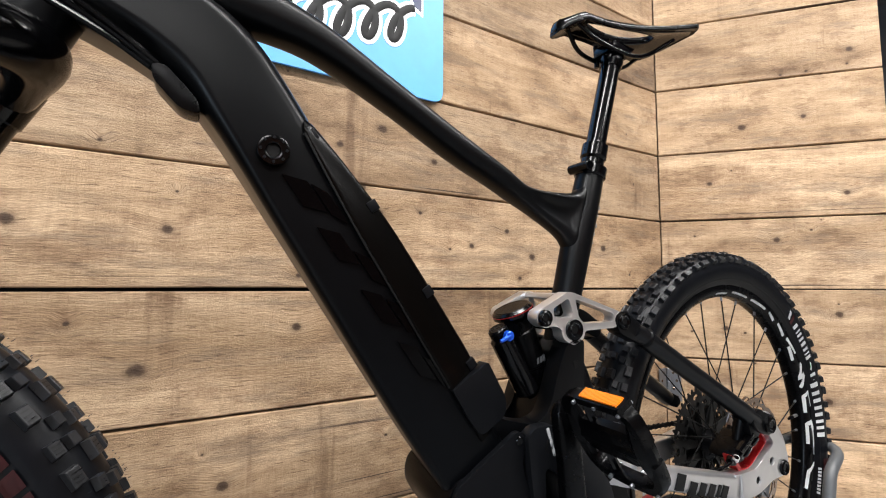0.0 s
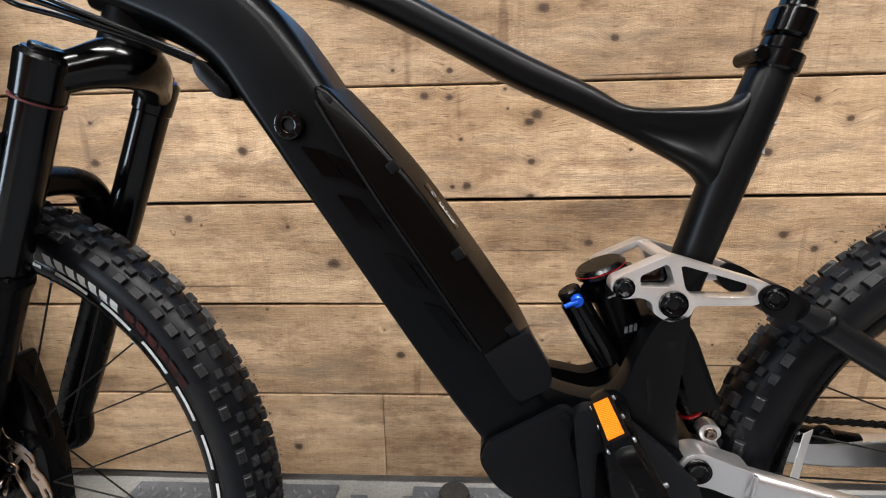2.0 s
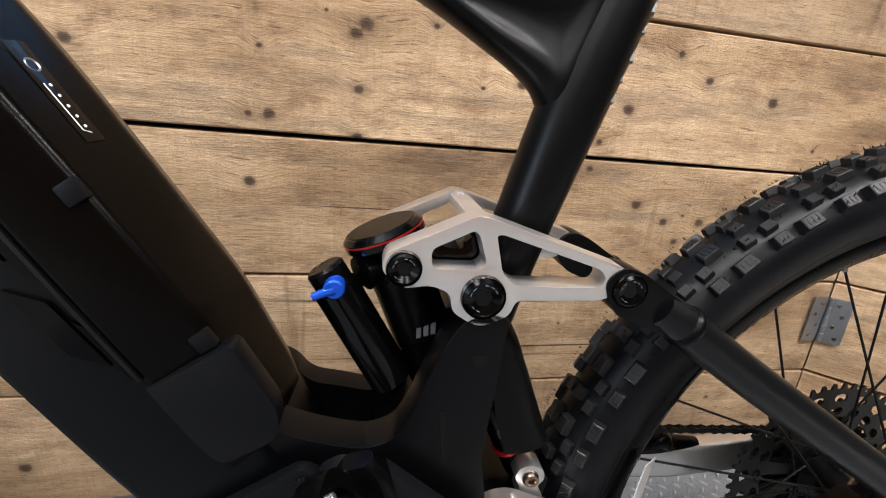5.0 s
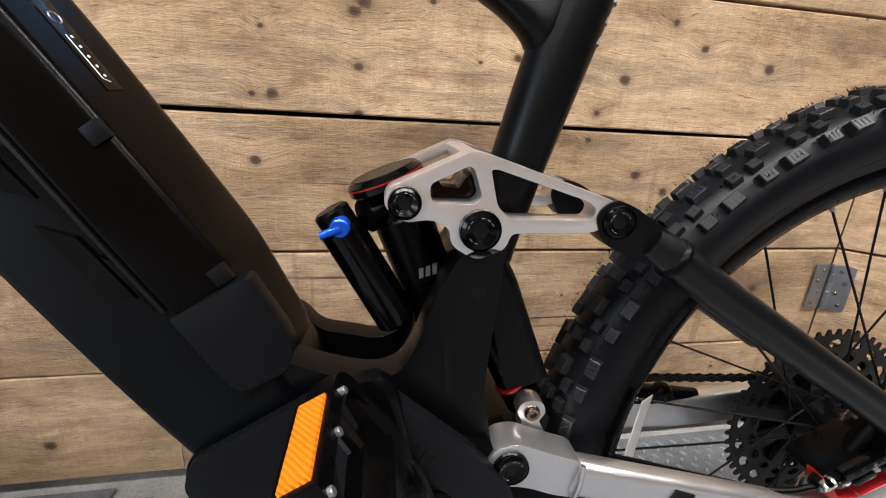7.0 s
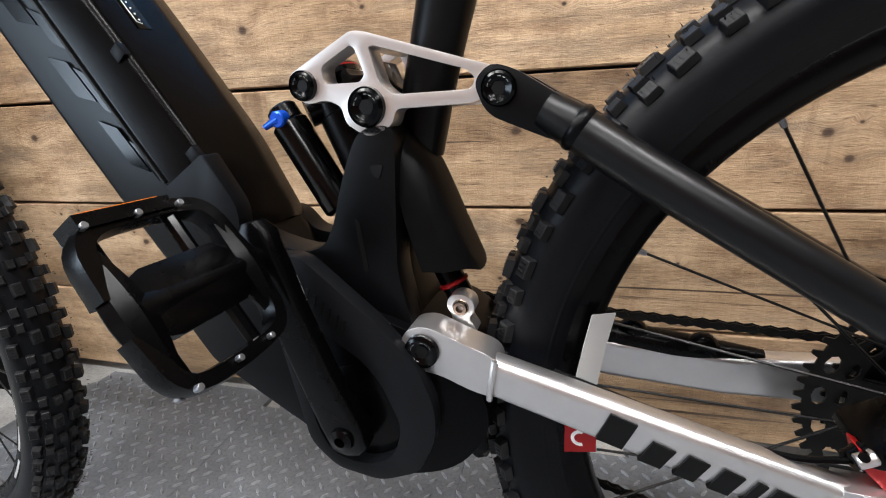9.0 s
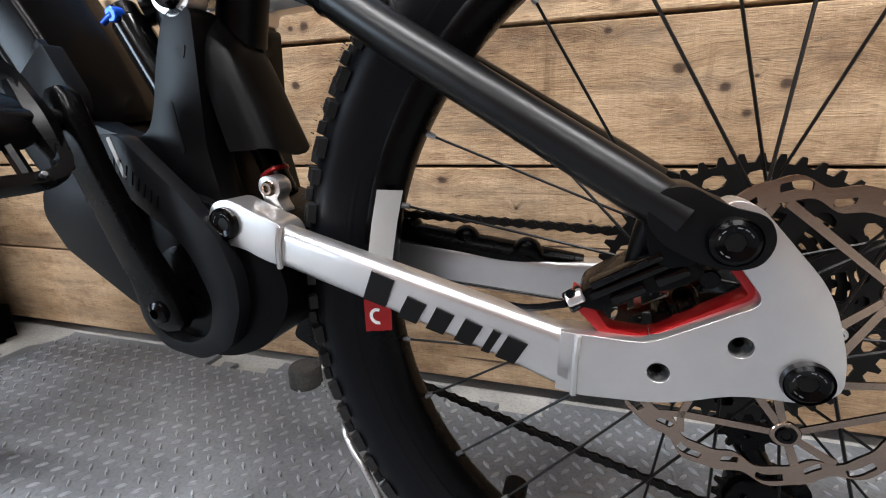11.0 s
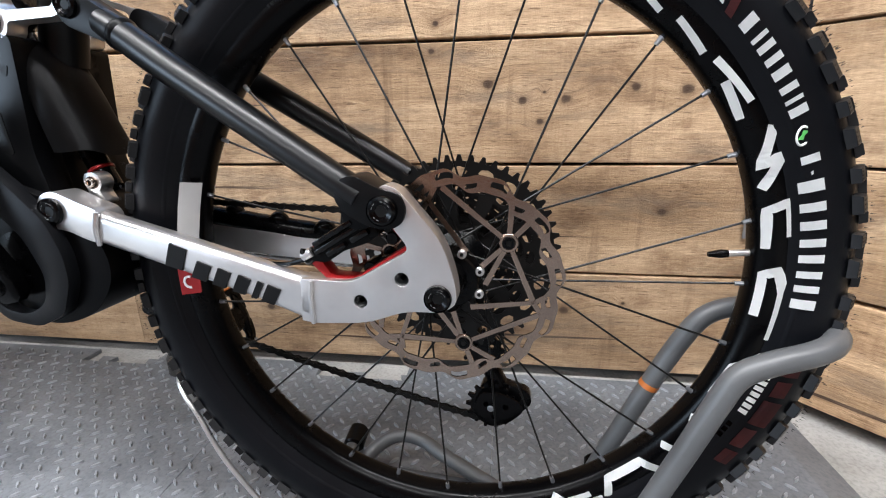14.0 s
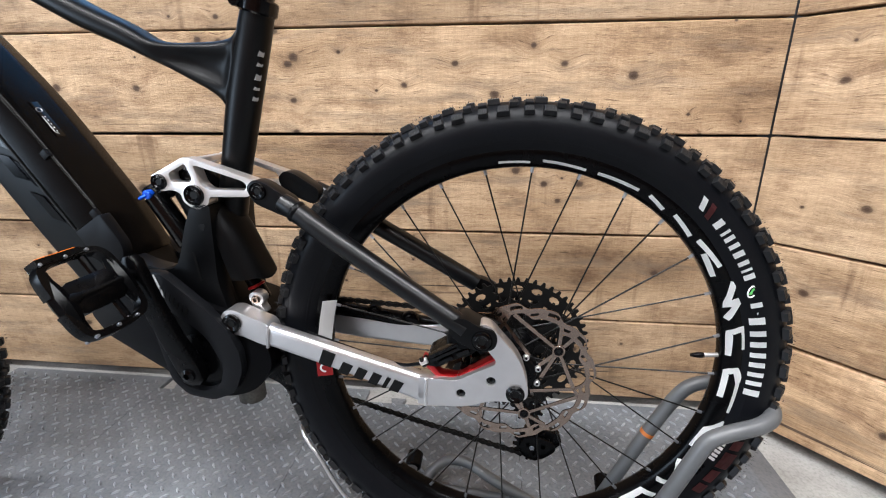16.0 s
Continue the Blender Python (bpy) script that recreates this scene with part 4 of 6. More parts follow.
band = part("motor_cover", bm, M_motorband, motor, "dark grey cast motor cover with vents")
# thin black plates stand in for the shade inside the vents
for k in range(8):
    bm = fresh()
    x, z = -0.4846 + 0.0058 * k, 0.1130 - 0.0048 * k
    plate(bm, rounded([(x + 0.0008, z + 0.0058), (x + 0.0040, z + 0.0058), (x - 0.0004, z - 0.0058), (x - 0.0036, z - 0.0058)], 0.0012), -0.0858, -0.0845)
    part("vent_slot", bm, M_ink, band, smooth=0)
bm = fresh()
lathe(bm, [(0.004, -0.074), (0.030, -0.076), (0.0445, -0.073), (0.0445, -0.060), (0.004, -0.060)], (-0.4375, 0, -0.004), 40)
part("motor_recess", bm, M_black, motor)
bm = fresh()
plate(bm, rounded([(-0.4860, 0.1310), (-0.4825, 0.1322), (-0.4720, 0.0995), (-0.4755, 0.0985)], 0.001), -0.0858, -0.0845)
part("service_label", bm, M_tag, motor, "small grey label", smooth=0)

# cradle holding the shock: a near wall, a channel floor with the rear column, a far wall
bm = fresh()
foot_line = [(-0.400, 0.225), (-0.402, 0.190), (-0.406, 0.120), (-0.394, 0.060), (-0.405, 0.038), (-0.450, 0.085), (-0.500, 0.092)]
plate(bm, rounded([(-0.578, 0.112), (-0.560, 0.142), (-0.541, 0.147), (-0.5215, 0.1385), (-0.4994, 0.1325), (-0.482, 0.1300), (-0.4660, 0.1360), (-0.4555, 0.1545), (-0.4480, 0.1787), (-0.4390, 0.2010), (-0.430, 0.219), (-0.418, 0.226)] + foot_line, 0.012, 6),
      -0.062, -0.036, bevel=0.009, segments=4)
cradle = part("shock_cradle", bm, M_cradle, bike, "satin black frame cradle behind the motor", smooth=60)
bm = fresh()
plate(bm, rounded([(-0.575, 0.112), (-0.560, 0.136), (-0.535, 0.114), (-0.505, 0.100), (-0.478, 0.097), (-0.462, 0.108), (-0.448, 0.150), (-0.438, 0.186), (-0.430, 0.206), (-0.418, 0.222)] + foot_line, 0.010, 5), -0.042, 0.026, bevel=0.004)
part("cradle_floor", bm, M_cradle, cradle, smooth=50)
bm = fresh()
plate(bm, rounded([(-0.575, 0.112), (-0.562, 0.150), (-0.543, 0.144), (-0.529, 0.1265), (-0.502, 0.1220), (-0.483, 0.1175), (-0.467, 0.1230), (-0.457, 0.1340), (-0.444, 0.165), (-0.430, 0.206), (-0.418, 0.222)] + foot_line, 0.012, 6), 0.018, 0.040, bevel=0.008, segments=4)
part("cradle_wall", bm, M_cradle, cradle, smooth=60)
bm = fresh()
rows = smoothed([(0.222, -0.424, -0.400, 0.024), (0.200, -0.414, -0.384, 0.030), (0.178, -0.405, -0.374, 0.033), (0.150, -0.398, -0.362, 0.034), (0.118, -0.388, -0.348, 0.035)], 5)
grid = []
for k, (w, uf, ur, b) in enumerate(rows):
    low = k / (len(rows) - 1)
    line = []
    for q in range(17):
        a = math.pi * (q / 16 - 0.5)
        dip = 0.005 * low ** 3 * (max(0.0, math.cos(a)) ** 6 - 0.5 * math.sin(2 * a) ** 2)
        line.append(bm.verts.new((uf + (ur - uf) * abs(math.cos(a)) ** 0.6, -0.022 + b * math.copysign(abs(math.sin(a)) ** 0.75, a), w - dip)))
    grid.append(line)
for g, h in zip(grid, grid[1:]):
    for q in range(16):
        bm.faces.new((g[q], g[q + 1], h[q + 1], h[q]))
bmesh.ops.solidify(bm, geom=bm.faces[:], thickness=0.0025)
part("mud_guard", bm, M_guard, cradle, "black rubber shock guard", smooth=60)
bm = fresh()
rod(bm, (-0.408, -0.020, 0.165), (-0.363, -0.024, 0.078), 0.0110, n=20, bevel=0.001)
shaft = part("shock_shaft", bm, M_black, cradle, "black shock shaft")
bm = fresh()
lathe(bm, [(0.0108, -0.0022), (0.0128, -0.0012), (0.0128, 0.0012), (0.0108, 0.0022)], (0, 0, 0), 24, "z")
o = part("o_ring", bm, M_red, shaft, "red rubber ring")
o.matrix_basis = Matrix.Translation((-0.3735, -0.0235, 0.0985)) @ Vector((0.46, -0.04, -0.89)).to_track_quat("Z", "Y").to_matrix().to_4x4()
# flat black plates imitate the shade in two hollows of the frame
for pts in ([(-0.4215, 0.1985), (-0.4100, 0.1990), (-0.4140, 0.1890), (-0.4180, 0.1900)], [(-0.4375, 0.1590), (-0.4335, 0.1570), (-0.4290, 0.1180), (-0.4330, 0.1160)]):
    bm = fresh()
    plate(bm, rounded(pts, 0.003), -0.0626, -0.0610)
    part("recess", bm, M_ink, cradle, smooth=0)
# shock
bm = fresh()
rod(bm, (-0.474, -0.010, 0.252), (-0.425, -0.010, 0.135), 0.0195, n=30, bevel=0.004)
rod(bm, (-0.466, -0.010, 0.236), (-0.446, -0.010, 0.188), 0.0212, n=30, bevel=0.002)
shock = part("shock_body", bm, M_black, bike, "black air shock can")
bm = fresh()
up = Vector((-0.392, 0, 0.920))
c = Vector((-0.4745, -0.012, 0.2540))
rod(bm, c, c + up * 0.012, 0.0275, n=32, bevel=0.003)
cap = part("shock_cap", bm, M_gloss, shock, "gloss black shock end cap")
bm = fresh()
rod(bm, c + up * 0.0072, c + up * 0.0082, 0.0278, n=32)
part("cap_ring", bm, M_red, cap, "thin red anodised ring")
bm = fresh()
rod(bm, c + up * 0.0105, c + up * 0.0126, 0.0235, n=32, bevel=0.0008)
part("cap_lid", bm, M_cover, cap, "dark bronze lid")
bm = fresh()
rod(bm, (-0.508, -0.028, 0.230), (-0.466, -0.028, 0.158), 0.0150, n=24, bevel=0.003)
res = part("reservoir", bm, M_gloss, shock, "black piggyback reservoir")
bm = fresh()
rod(bm, (-0.514, -0.028, 0.241), (-0.506, -0.028, 0.228), 0.0125, n=20, bevel=0.002)
rod(bm, (-0.490, -0.026, 0.236), (-0.470, -0.010, 0.245), 0.012, n=16)
part("reservoir_neck", bm, M_black, res)
bm = fresh()
rod(bm, (-0.506, -0.046, 0.232), (-0.506, -0.036, 0.233), 0.0065, n=16, bevel=0.001)
tube(bm, [(-0.506, -0.043, 0.232), (-0.512, -0.044, 0.2295), (-0.5185, -0.044, 0.2265)], [0.0040, 0.0030, 0.0026], 10)
part("lockout_lever", bm, M_blue, shock, "blue anodised lever")
for k in range(3):
    bm = fresh()
    x, z = -0.4525 + 0.0048 * k, 0.1925 + 0.0015 * k
    plate(bm, [(x, z), (x + 0.0032, z + 0.001), (x + 0.0028, z + 0.0085), (x - 0.0004, z + 0.0075)], -0.0312, -0.0285)
    part("graphic", bm, M_stand, shock, smooth=0)


# rocker link
def rocker(y0, y1):
    outline = [(-0.479, 0.252), (-0.477, 0.262), (-0.4265, 0.2862), (-0.4175, 0.2850), (-0.330, 0.2580), (-0.330, 0.2430), (-0.345, 0.2372),
               (-0.398, 0.2358), (-0.4005, 0.2260), (-0.4185, 0.2165), (-0.4365, 0.2275), (-0.4380, 0.2390), (-0.450, 0.2440), (-0.467, 0.2410)]
    r = [0.010, 0.008, 0.004, 0.004, 0.004, 0.006, 0.004, 0.006, 0.012, 0.016, 0.012, 0.008, 0.008, 0.010]
    holes = [rounded([(-0.4515, 0.2655), (-0.4278, 0.2775), (-0.4245, 0.2752), (-0.4185, 0.2585), (-0.4225, 0.2540), (-0.4500, 0.2540)], 0.004),
             rounded([(-0.4145, 0.2755), (-0.4105, 0.2760), (-0.3480, 0.2575), (-0.3425, 0.2520), (-0.3455, 0.2455), (-0.3995, 0.2450), (-0.4085, 0.2530)], 0.004)]
    bm = fresh()
    plate(bm, rounded(outline, r, 6), y0, y1, holes, bevel=0.0028, segments=3)
    return bm


link = part("rocker_link", rocker(-0.062, -0.044), M_rocker, bike, "machined silver aluminium rocker link", smooth=35)
part("rocker_link", rocker(0.020, 0.038), M_rocker, bike, smooth=35)
bm = fresh()
box(bm, -0.4305, -0.4165, -0.046, 0.022, 0.277, 0.284, 0.002)
part("cross_brace", bm, M_rocker, link)
bm = fresh()
plate(bm, rounded([(-0.452, 0.238), (-0.4505, 0.2610), (-0.4445, 0.2665), (-0.4415, 0.2610), (-0.4295, 0.2600), (-0.4265, 0.2665), (-0.4205, 0.2705), (-0.411, 0.250), (-0.410, 0.238)], 0.0025), -0.041, -0.004, bevel=0.001)
part("pivot_boss", bm, M_gloss, link, "black pivot boss between the links", smooth=40)


def pivot_bolt(x, z, y, r, parent, depth=0.004):
    bm = fresh()
    lathe(bm, [(r * 0.36, y), (r * 0.42, y - depth * 0.5), (r * 0.80, y - depth), (r, y - depth * 0.6), (r, y + 0.006), (r * 0.36, y + 0.006)], (x, 0, z), 28)
    b = part("pivot_bolt", bm, M_bolt, parent, "black hex-socket pivot bolt")
    bm = fresh()
    plate(bm, disc(x, z, r * 0.44, 6), y - depth * 0.45, y + 0.003)
    part("socket", bm, M_ink, b, smooth=0)
    bm = fresh()
    for a in (0.07, 0.14, 0.21, 0.36, 0.43, 0.60, 0.67):
        lathe(bm, [(r * 0.62, y - depth * 0.72), (r * 0.65, y - depth * 0.92), (r * 0.68, y - depth * 0.86)], (x, 0, z), 3, arc=(a, a + 0.045))
    part("bolt_marking", bm, M_stand, b)
    bm = fresh()
    lathe(bm, [(r * 1.0, y - depth * 0.5), (r * 1.03, y - depth * 0.8), (r * 1.07, y - depth * 0.3), (r * 1.07, y + 0.003), (r * 1.0, y + 0.003)], (x, 0, z), 32)
    part("washer", bm, M_gloss, b)
    return b


pivot_bolt(-0.4185, 0.2378, -0.0625, 0.0128, link, 0.004)
pivot_bolt(-0.4662, 0.2540, -0.0625, 0.0098, link, 0.004)
pivot_bolt(-0.3275, 0.2452, -0.0640, 0.0105, link, 0.003)


# ---- swingarm: seat stays ----
def seat_stay(side):
    yo = -0.010 if side < 0 else -0.004
    bm = fresh()
    tube(bm, [(-0.300, yo + side * 0.047, 0.2315), (-0.280, yo + side * 0.0495, 0.2195), (-0.235, yo + side * 0.055, 0.1905), (-0.150, yo + side * 0.064, 0.1390), (-0.085, yo + side * 0.070, 0.0995), (-0.060, yo + side * 0.072, 0.0840)],
         [0.0120, 0.0135, 0.0138, 0.0135, 0.0135, 0.0130], 22)
    s = part("seat_stay", bm, M_stay, bike, "satin black round seat stay", smooth=60)
    bm = fresh()
    lo, hi = (-0.0635, -0.042) if side < 0 else (0.0165, 0.0415)
    plate(bm, rounded([(-0.344, 0.250), (-0.333, 0.2605), (-0.318, 0.2560), (-0.281, 0.2330), (-0.289, 0.2110), (-0.336, 0.2300)], 0.010), lo, hi, bevel=0.004)
    part("clevis", bm, M_cradle, s, smooth=50)
    bm = fresh()
    x, z = -0.2805, 0.2200
    lathe(bm, [(0.0128, -0.004), (0.0148, -0.0015), (0.0150, 0.0015), (0.0132, 0.005)], (0, 0, 0), 24, "z")
    w = part("weld", bm, M_frame, s)
    w.matrix_basis = Matrix.Translation((x, yo + side * 0.0495, z)) @ Vector((0.85, side * 0.08, -0.53)).to_track_quat("Z", "Y").to_matrix().to_4x4()
    bm = fresh()
    if side > 0:
        plate(bm, rounded([(-0.066, 0.0950), (-0.048, 0.0930), (-0.0290, 0.0830), (-0.0250, 0.0720), (-0.0360, 0.0640), (-0.052, 0.0690), (-0.071, 0.0800)], 0.008), 0.064, 0.0800, bevel=0.003)
        part("stay_end", bm, M_cradle, s, smooth=50)
        return s
    lo, hi = -0.0930, -0.060
    plate(bm, rounded([(-0.074, 0.1005), (-0.060, 0.1030), (-0.043, 0.0930), (-0.0235, 0.0885), (-0.0185, 0.0755), (-0.0235, 0.0630), (-0.0360, 0.0590), (-0.052, 0.0620), (-0.071, 0.0720), (-0.080, 0.0840)], 0.011), lo, hi, bevel=0.004)
    part("stay_end", bm, M_cradle, s, smooth=50)
    return s


stay = seat_stay(-1)
# brake mount cast below the end of the near stay
bm = fresh()
plate(bm, rounded([(-0.092, 0.0985), (-0.0800, 0.0850), (-0.0750, 0.0620), (-0.066, 0.0560), (-0.052, 0.0590), (-0.045, 0.0700), (-0.058, 0.0880), (-0.080, 0.1010)], 0.005), -0.086, -0.066, bevel=0.003, segments=3)
part("brake_mount", bm, M_frame, stay, smooth=50)
seat_stay(1)
bm = fresh()
tube(bm, [(-0.098, -0.0745, 0.1165), (-0.088, -0.0760, 0.1105), (-0.086, -0.0780, 0.1010)], [0.003, 0.0042, 0.003], 10)
part("weld", bm, M_frame, stay)


# chain stays
def flare(co):
    return -0.012 * (co.x + 0.37) / 0.37


def drop_outline():
    pts = [(-0.120, 0.0105), (-0.106, 0.0085), (-0.095, 0.0070), (-0.071, 0.0066), (-0.0195, 0.0375), (-0.0372, 0.0585), (-0.052, 0.0720), (-0.041, 0.0890), (-0.029, 0.0855), (0.0075, 0.0450), (0.0180, 0.0120),
           (0.0195, -0.0075), (0.0050, -0.0155), (-0.026, -0.0165), (-0.058, -0.0305), (-0.108, -0.0330), (-0.122, -0.0295)]
    r = [0, 0.004, 0.006, 0.010, 0.008, 0.006, 0.014, 0.010, 0.010, 0.02, 0.014, 0.014, 0.008, 0.02, 0.02, 0.012, 0]
    pts = [(x + 0.0018 * min(1.0, max(0.0, (x + 0.060) / 0.030)), z + 0.0040 * min(1.0, max(0.0, (x + 0.122) / 0.03)) + 0.003 * min(1.0, max(0.0, (z - 0.03) / 0.03))) for x, z in pts]
    return rounded(pts, r, 5)


bm = fresh()
sections = []
for x, zc, h, w, y in ((-0.334, 0.0480, 0.0155, 0.009, -0.067), (-0.328, 0.0465, 0.0160, 0.0100, -0.068), (-0.240, 0.0240, 0.0168, 0.0100, -0.068), (-0.160, 0.0030, 0.0180, 0.0100, -0.068), (-0.112, -0.0108, 0.0205, 0.0100, -0.068)):
    nr = Vector((0.25, 0, 0.968))
    ring = []
    for a, b in rounded([(-h, -w), (h, -w), (h, w), (-h, w)], 0.0095, 6):
        ring.append(Vector((x, y + b, zc)) + nr * a)
    sections.append(ring)
sweep(bm, sections)
for v in bm.verts:
    v.co.y += flare(v.co)
chain_stay = part("chain_stay", bm, M_silver, bike, "raw silver aluminium chain stay with black lettering bars", smooth=35)
bm = fresh()
plate(bm, drop_outline(), -0.078, -0.058, [disc(-0.0258, 0.0160, 0.0062, 20), disc(-0.0640, -0.0068, 0.0062, 20)], bevel=0.0030, segments=3, slant=flare)
part("dropout", bm, M_silver, chain_stay, "machined silver dropout", smooth=35)
for hx, hz in ((-0.0258, 0.0160), (-0.0640, -0.0068)):
    bm = fresh()
    lathe(bm, [(0.0028, -0.083), (0.0058, -0.086), (0.0063, -0.083), (0.0063, -0.066), (0.0028, -0.066)], (hx, 0, hz), 20)
    part("hole_sleeve", bm, M_ink, chain_stay)
bm = fresh()
plate(bm, rounded([(-0.4035, 0.063), (-0.397, 0.0785), (-0.380, 0.0830), (-0.352, 0.0720), (-0.326, 0.0640), (-0.326, 0.0305), (-0.349, 0.0350), (-0.370, 0.0435), (-0.393, 0.0455)], 0.012, 6), -0.076, -0.050, bevel=0.004, segments=3, slant=flare)
yoke = part("yoke", bm, M_silver, chain_stay, "forged silver pivot yoke", smooth=40)
bm = fresh()
plate(bm, rounded([(-0.3690, 0.066), (-0.3685, 0.0800), (-0.3735, 0.0870), (-0.3705, 0.0960), (-0.3610, 0.0985), (-0.3520, 0.0945), (-0.3500, 0.0855), (-0.3555, 0.0790), (-0.3470, 0.066)], 0.0065, 6), -0.0470, -0.0320, bevel=0.0025, slant=flare)
eyelet = part("eyelet", bm, M_silver, yoke, smooth=40)
bm = fresh()
lathe(bm, [(0.0022, -0.0495), (0.0030, -0.0515), (0.0052, -0.0515), (0.0060, -0.0500), (0.0066, -0.0485), (0.0066, -0.0345), (0.0022, -0.0345)], (-0.3615, 0, 0.0875), 20)
part("eyelet_bolt", bm, M_steel, eyelet, "steel bolt")
bm = fresh()
tube(bm, [(-0.3290, -0.0785, 0.0630), (-0.3310, -0.0810, 0.048), (-0.333, -0.0790, 0.0310)], 0.0024, 8)
part("weld", bm, M_silver, chain_stay)
bm = fresh()
tube(bm, [(-0.1095, -0.0868, 0.0095), (-0.1105, -0.0882, -0.008), (-0.1105, -0.0868, -0.031)], 0.0022, 8)
part("weld", bm, M_silver, chain_stay)
pivot_bolt(-0.3840, 0.0630, -0.0775, 0.0125, chain_stay, 0.003)
pivot_bolt(-0.0380, 0.0755, -0.0960, 0.0118, chain_stay, 0.003)
pivot_bolt(0.0052, 0.0015, -0.0905, 0.0112, chain_stay, 0.004)
# slanted lettering bars on the stay
for k, (x, w, h) in enumerate(((-0.2590, 0.0250, 0.0205), (-0.2320, 0.0205, 0.0150), (-0.2105, 0.0185, 0.0150), (-0.1900, 0.0175, 0.0150), (-0.1710, 0.0080, 0.0150), (-0.1610, 0.0185, 0.0150))):
    z = 0.0165 - 0.258 * (x + 0.259) - (0.0035 if k else 0.0)
    bm = fresh()
    sl, w = 0.0085, w * 0.86
    yb = flare(Vector((x, 0, 0)))
    plate(bm, [(x, z - 0.0005), (x + w * 0.80, z - 0.25 * w), (x + w * 0.80 + sl, z - 0.25 * w + h), (x + sl, z + h + 0.0005)], -0.0800 + yb, -0.0765 + yb)
    part("lettering_bar", bm, M_ink, chain_stay, smooth=0)
# red lining of the brake window
bm = fresh()
plate(bm, rounded([(-0.116, 0.037), (-0.111, 0.023), (-0.095, 0.007), (-0.066, 0.004), (-0.0130, 0.0395), (-0.0350, 0.0670), (-0.0415, 0.0650), (-0.0230, 0.0425), (-0.070, 0.0118), (-0.0925, 0.0130), (-0.106, 0.031)], 0.003), -0.079, -0.064, bevel=0.001)
part("window_lining", bm, M_red, chain_stay, "red anodised lining")

# far chain stay with its black guard
bm = fresh()
sections = []
for x, zc, h, w, y in ((-0.350, 0.012, 0.018, 0.011, 0.060), (-0.240, -0.002, 0.0195, 0.0115, 0.066), (-0.140, -0.010, 0.020, 0.0115, 0.072), (-0.060, -0.008, 0.022, 0.010, 0.077), (0.000, 0.000, 0.024, 0.008, 0.079), (0.016, 0.000, 0.014, 0.007, 0.079)):
    nr = Vector((0.22, 0, 0.975))
    sections.append([Vector((x, y + b, zc)) + nr * a for a, b in rounded([(-h, -w), (h, -w), (h, w), (-h, w)], 0.006, 4)])
sweep(bm, sections)
far_stay = part("chain_stay", bm, M_silver, bike, smooth=35)
bm = fresh()
tube(bm, [(-0.345, 0.060, 0.036), (-0.300, 0.062, 0.030), (-0.240, 0.066, 0.021), (-0.180, 0.069, 0.013), (-0.115, 0.073, 0.008)], [0.011, 0.013, 0.0125, 0.0125, 0.007], 14)
for x in (-0.285, -0.225, -0.165):
    dz = -0.14 * (x + 0.285)
    tube(bm, [(x - 0.012, 0.064, 0.032 + dz), (x, 0.064, 0.038 + dz), (x + 0.012, 0.065, 0.027 + dz)], [0.007, 0.010, 0.006], 10)
part("chain_guard", bm, M_black, far_stay, "black rubber chain stay guard")

# ---- brake caliper ----
bm = fresh()
plate(bm, rounded([(-0.1125, 0.0271), (-0.1100, 0.0360), (-0.101, 0.0425), (-0.0700, 0.0615), (-0.0536, 0.0640), (-0.0450, 0.0530), (-0.0560, 0.0450), (-0.0780, 0.0370), (-0.0950, 0.0255)], 0.004), -0.082, -0.040, bevel=0.003)
caliper = part("brake_caliper", bm, M_black, bike, "black four-piston brake caliper")
ca, cb = Vector((0.856, 0, 0.517)), Vector((-0.517, 0, 0.856))
for s0, s1, o0, o1, lift in ((0.004, 0.046, 0.0050, 0.0100, 0.0060), (0.000, 0.058, -0.0015, 0.0030, 0.0040), (0.010, 0.030, -0.0085, -0.0035, 0.0055), (0.036, 0.054, -0.0090, -0.0035, 0.0055)):
    bm = fresh()
    box(bm, s0, s1, -lift, 0.004, o0, o1, 0.0015, 2)
    for v in bm.verts:
        v.co = Vector((-0.1040, -0.0815, 0.0335)) + ca * v.co.x + Vector((0, v.co.y, 0)) + cb * v.co.z
    part("caliper_rib", bm, M_gloss, caliper)
for q in (0.012, 0.022, 0.032):
    bm = fresh()
    box(bm, q, q + 0.006, -0.0066, -0.0055, 0.0062, 0.0088)
    for v in bm.verts:
        v.co = Vector((-0.1040, -0.0815, 0.0335)) + ca * v.co.x + Vector((0, v.co.y, 0)) + cb * v.co.z
    part("marking_bar", bm, M_panel, caliper, smooth=0)
bm = fresh()
rod(bm, (-0.1175, -0.083, 0.0300), (-0.1085, -0.082, 0.0350), 0.0045, n=12, bevel=0.0008)
part("hose_fitting", bm, M_silver, caliper, "bright metal hose fitting")
bm = fresh()
rod(bm, (-0.118, -0.078, 0.026), (-0.108, -0.074, 0.032), 0.007, n=14, bevel=0.001)
rod(bm, (-0.116, -0.086, 0.036), (-0.112, -0.080, 0.034), 0.0028, n=10)
part("banjo_bolt", bm, M_bolt, caliper)
bm = fresh()
tube(bm, [(-0.118, -0.078, 0.026), (-0.150, -0.072, 0.018), (-0.210, -0.052, 0.020), (-0.290, -0.045, 0.040)], 0.0025, 8)
part("brake_hose", bm, M_black, caliper)
for bx, bz in ((-0.048, 0.022), (-0.062, 0.017), (-0.040, 0.045)):
    bm = fresh()
    rod(bm, (bx, -0.066, bz), (bx, -0.045, bz), 0.006, n=14, bevel=0.001)
    part("caliper_bolt", bm, M_bolt, caliper)
bm = fresh()
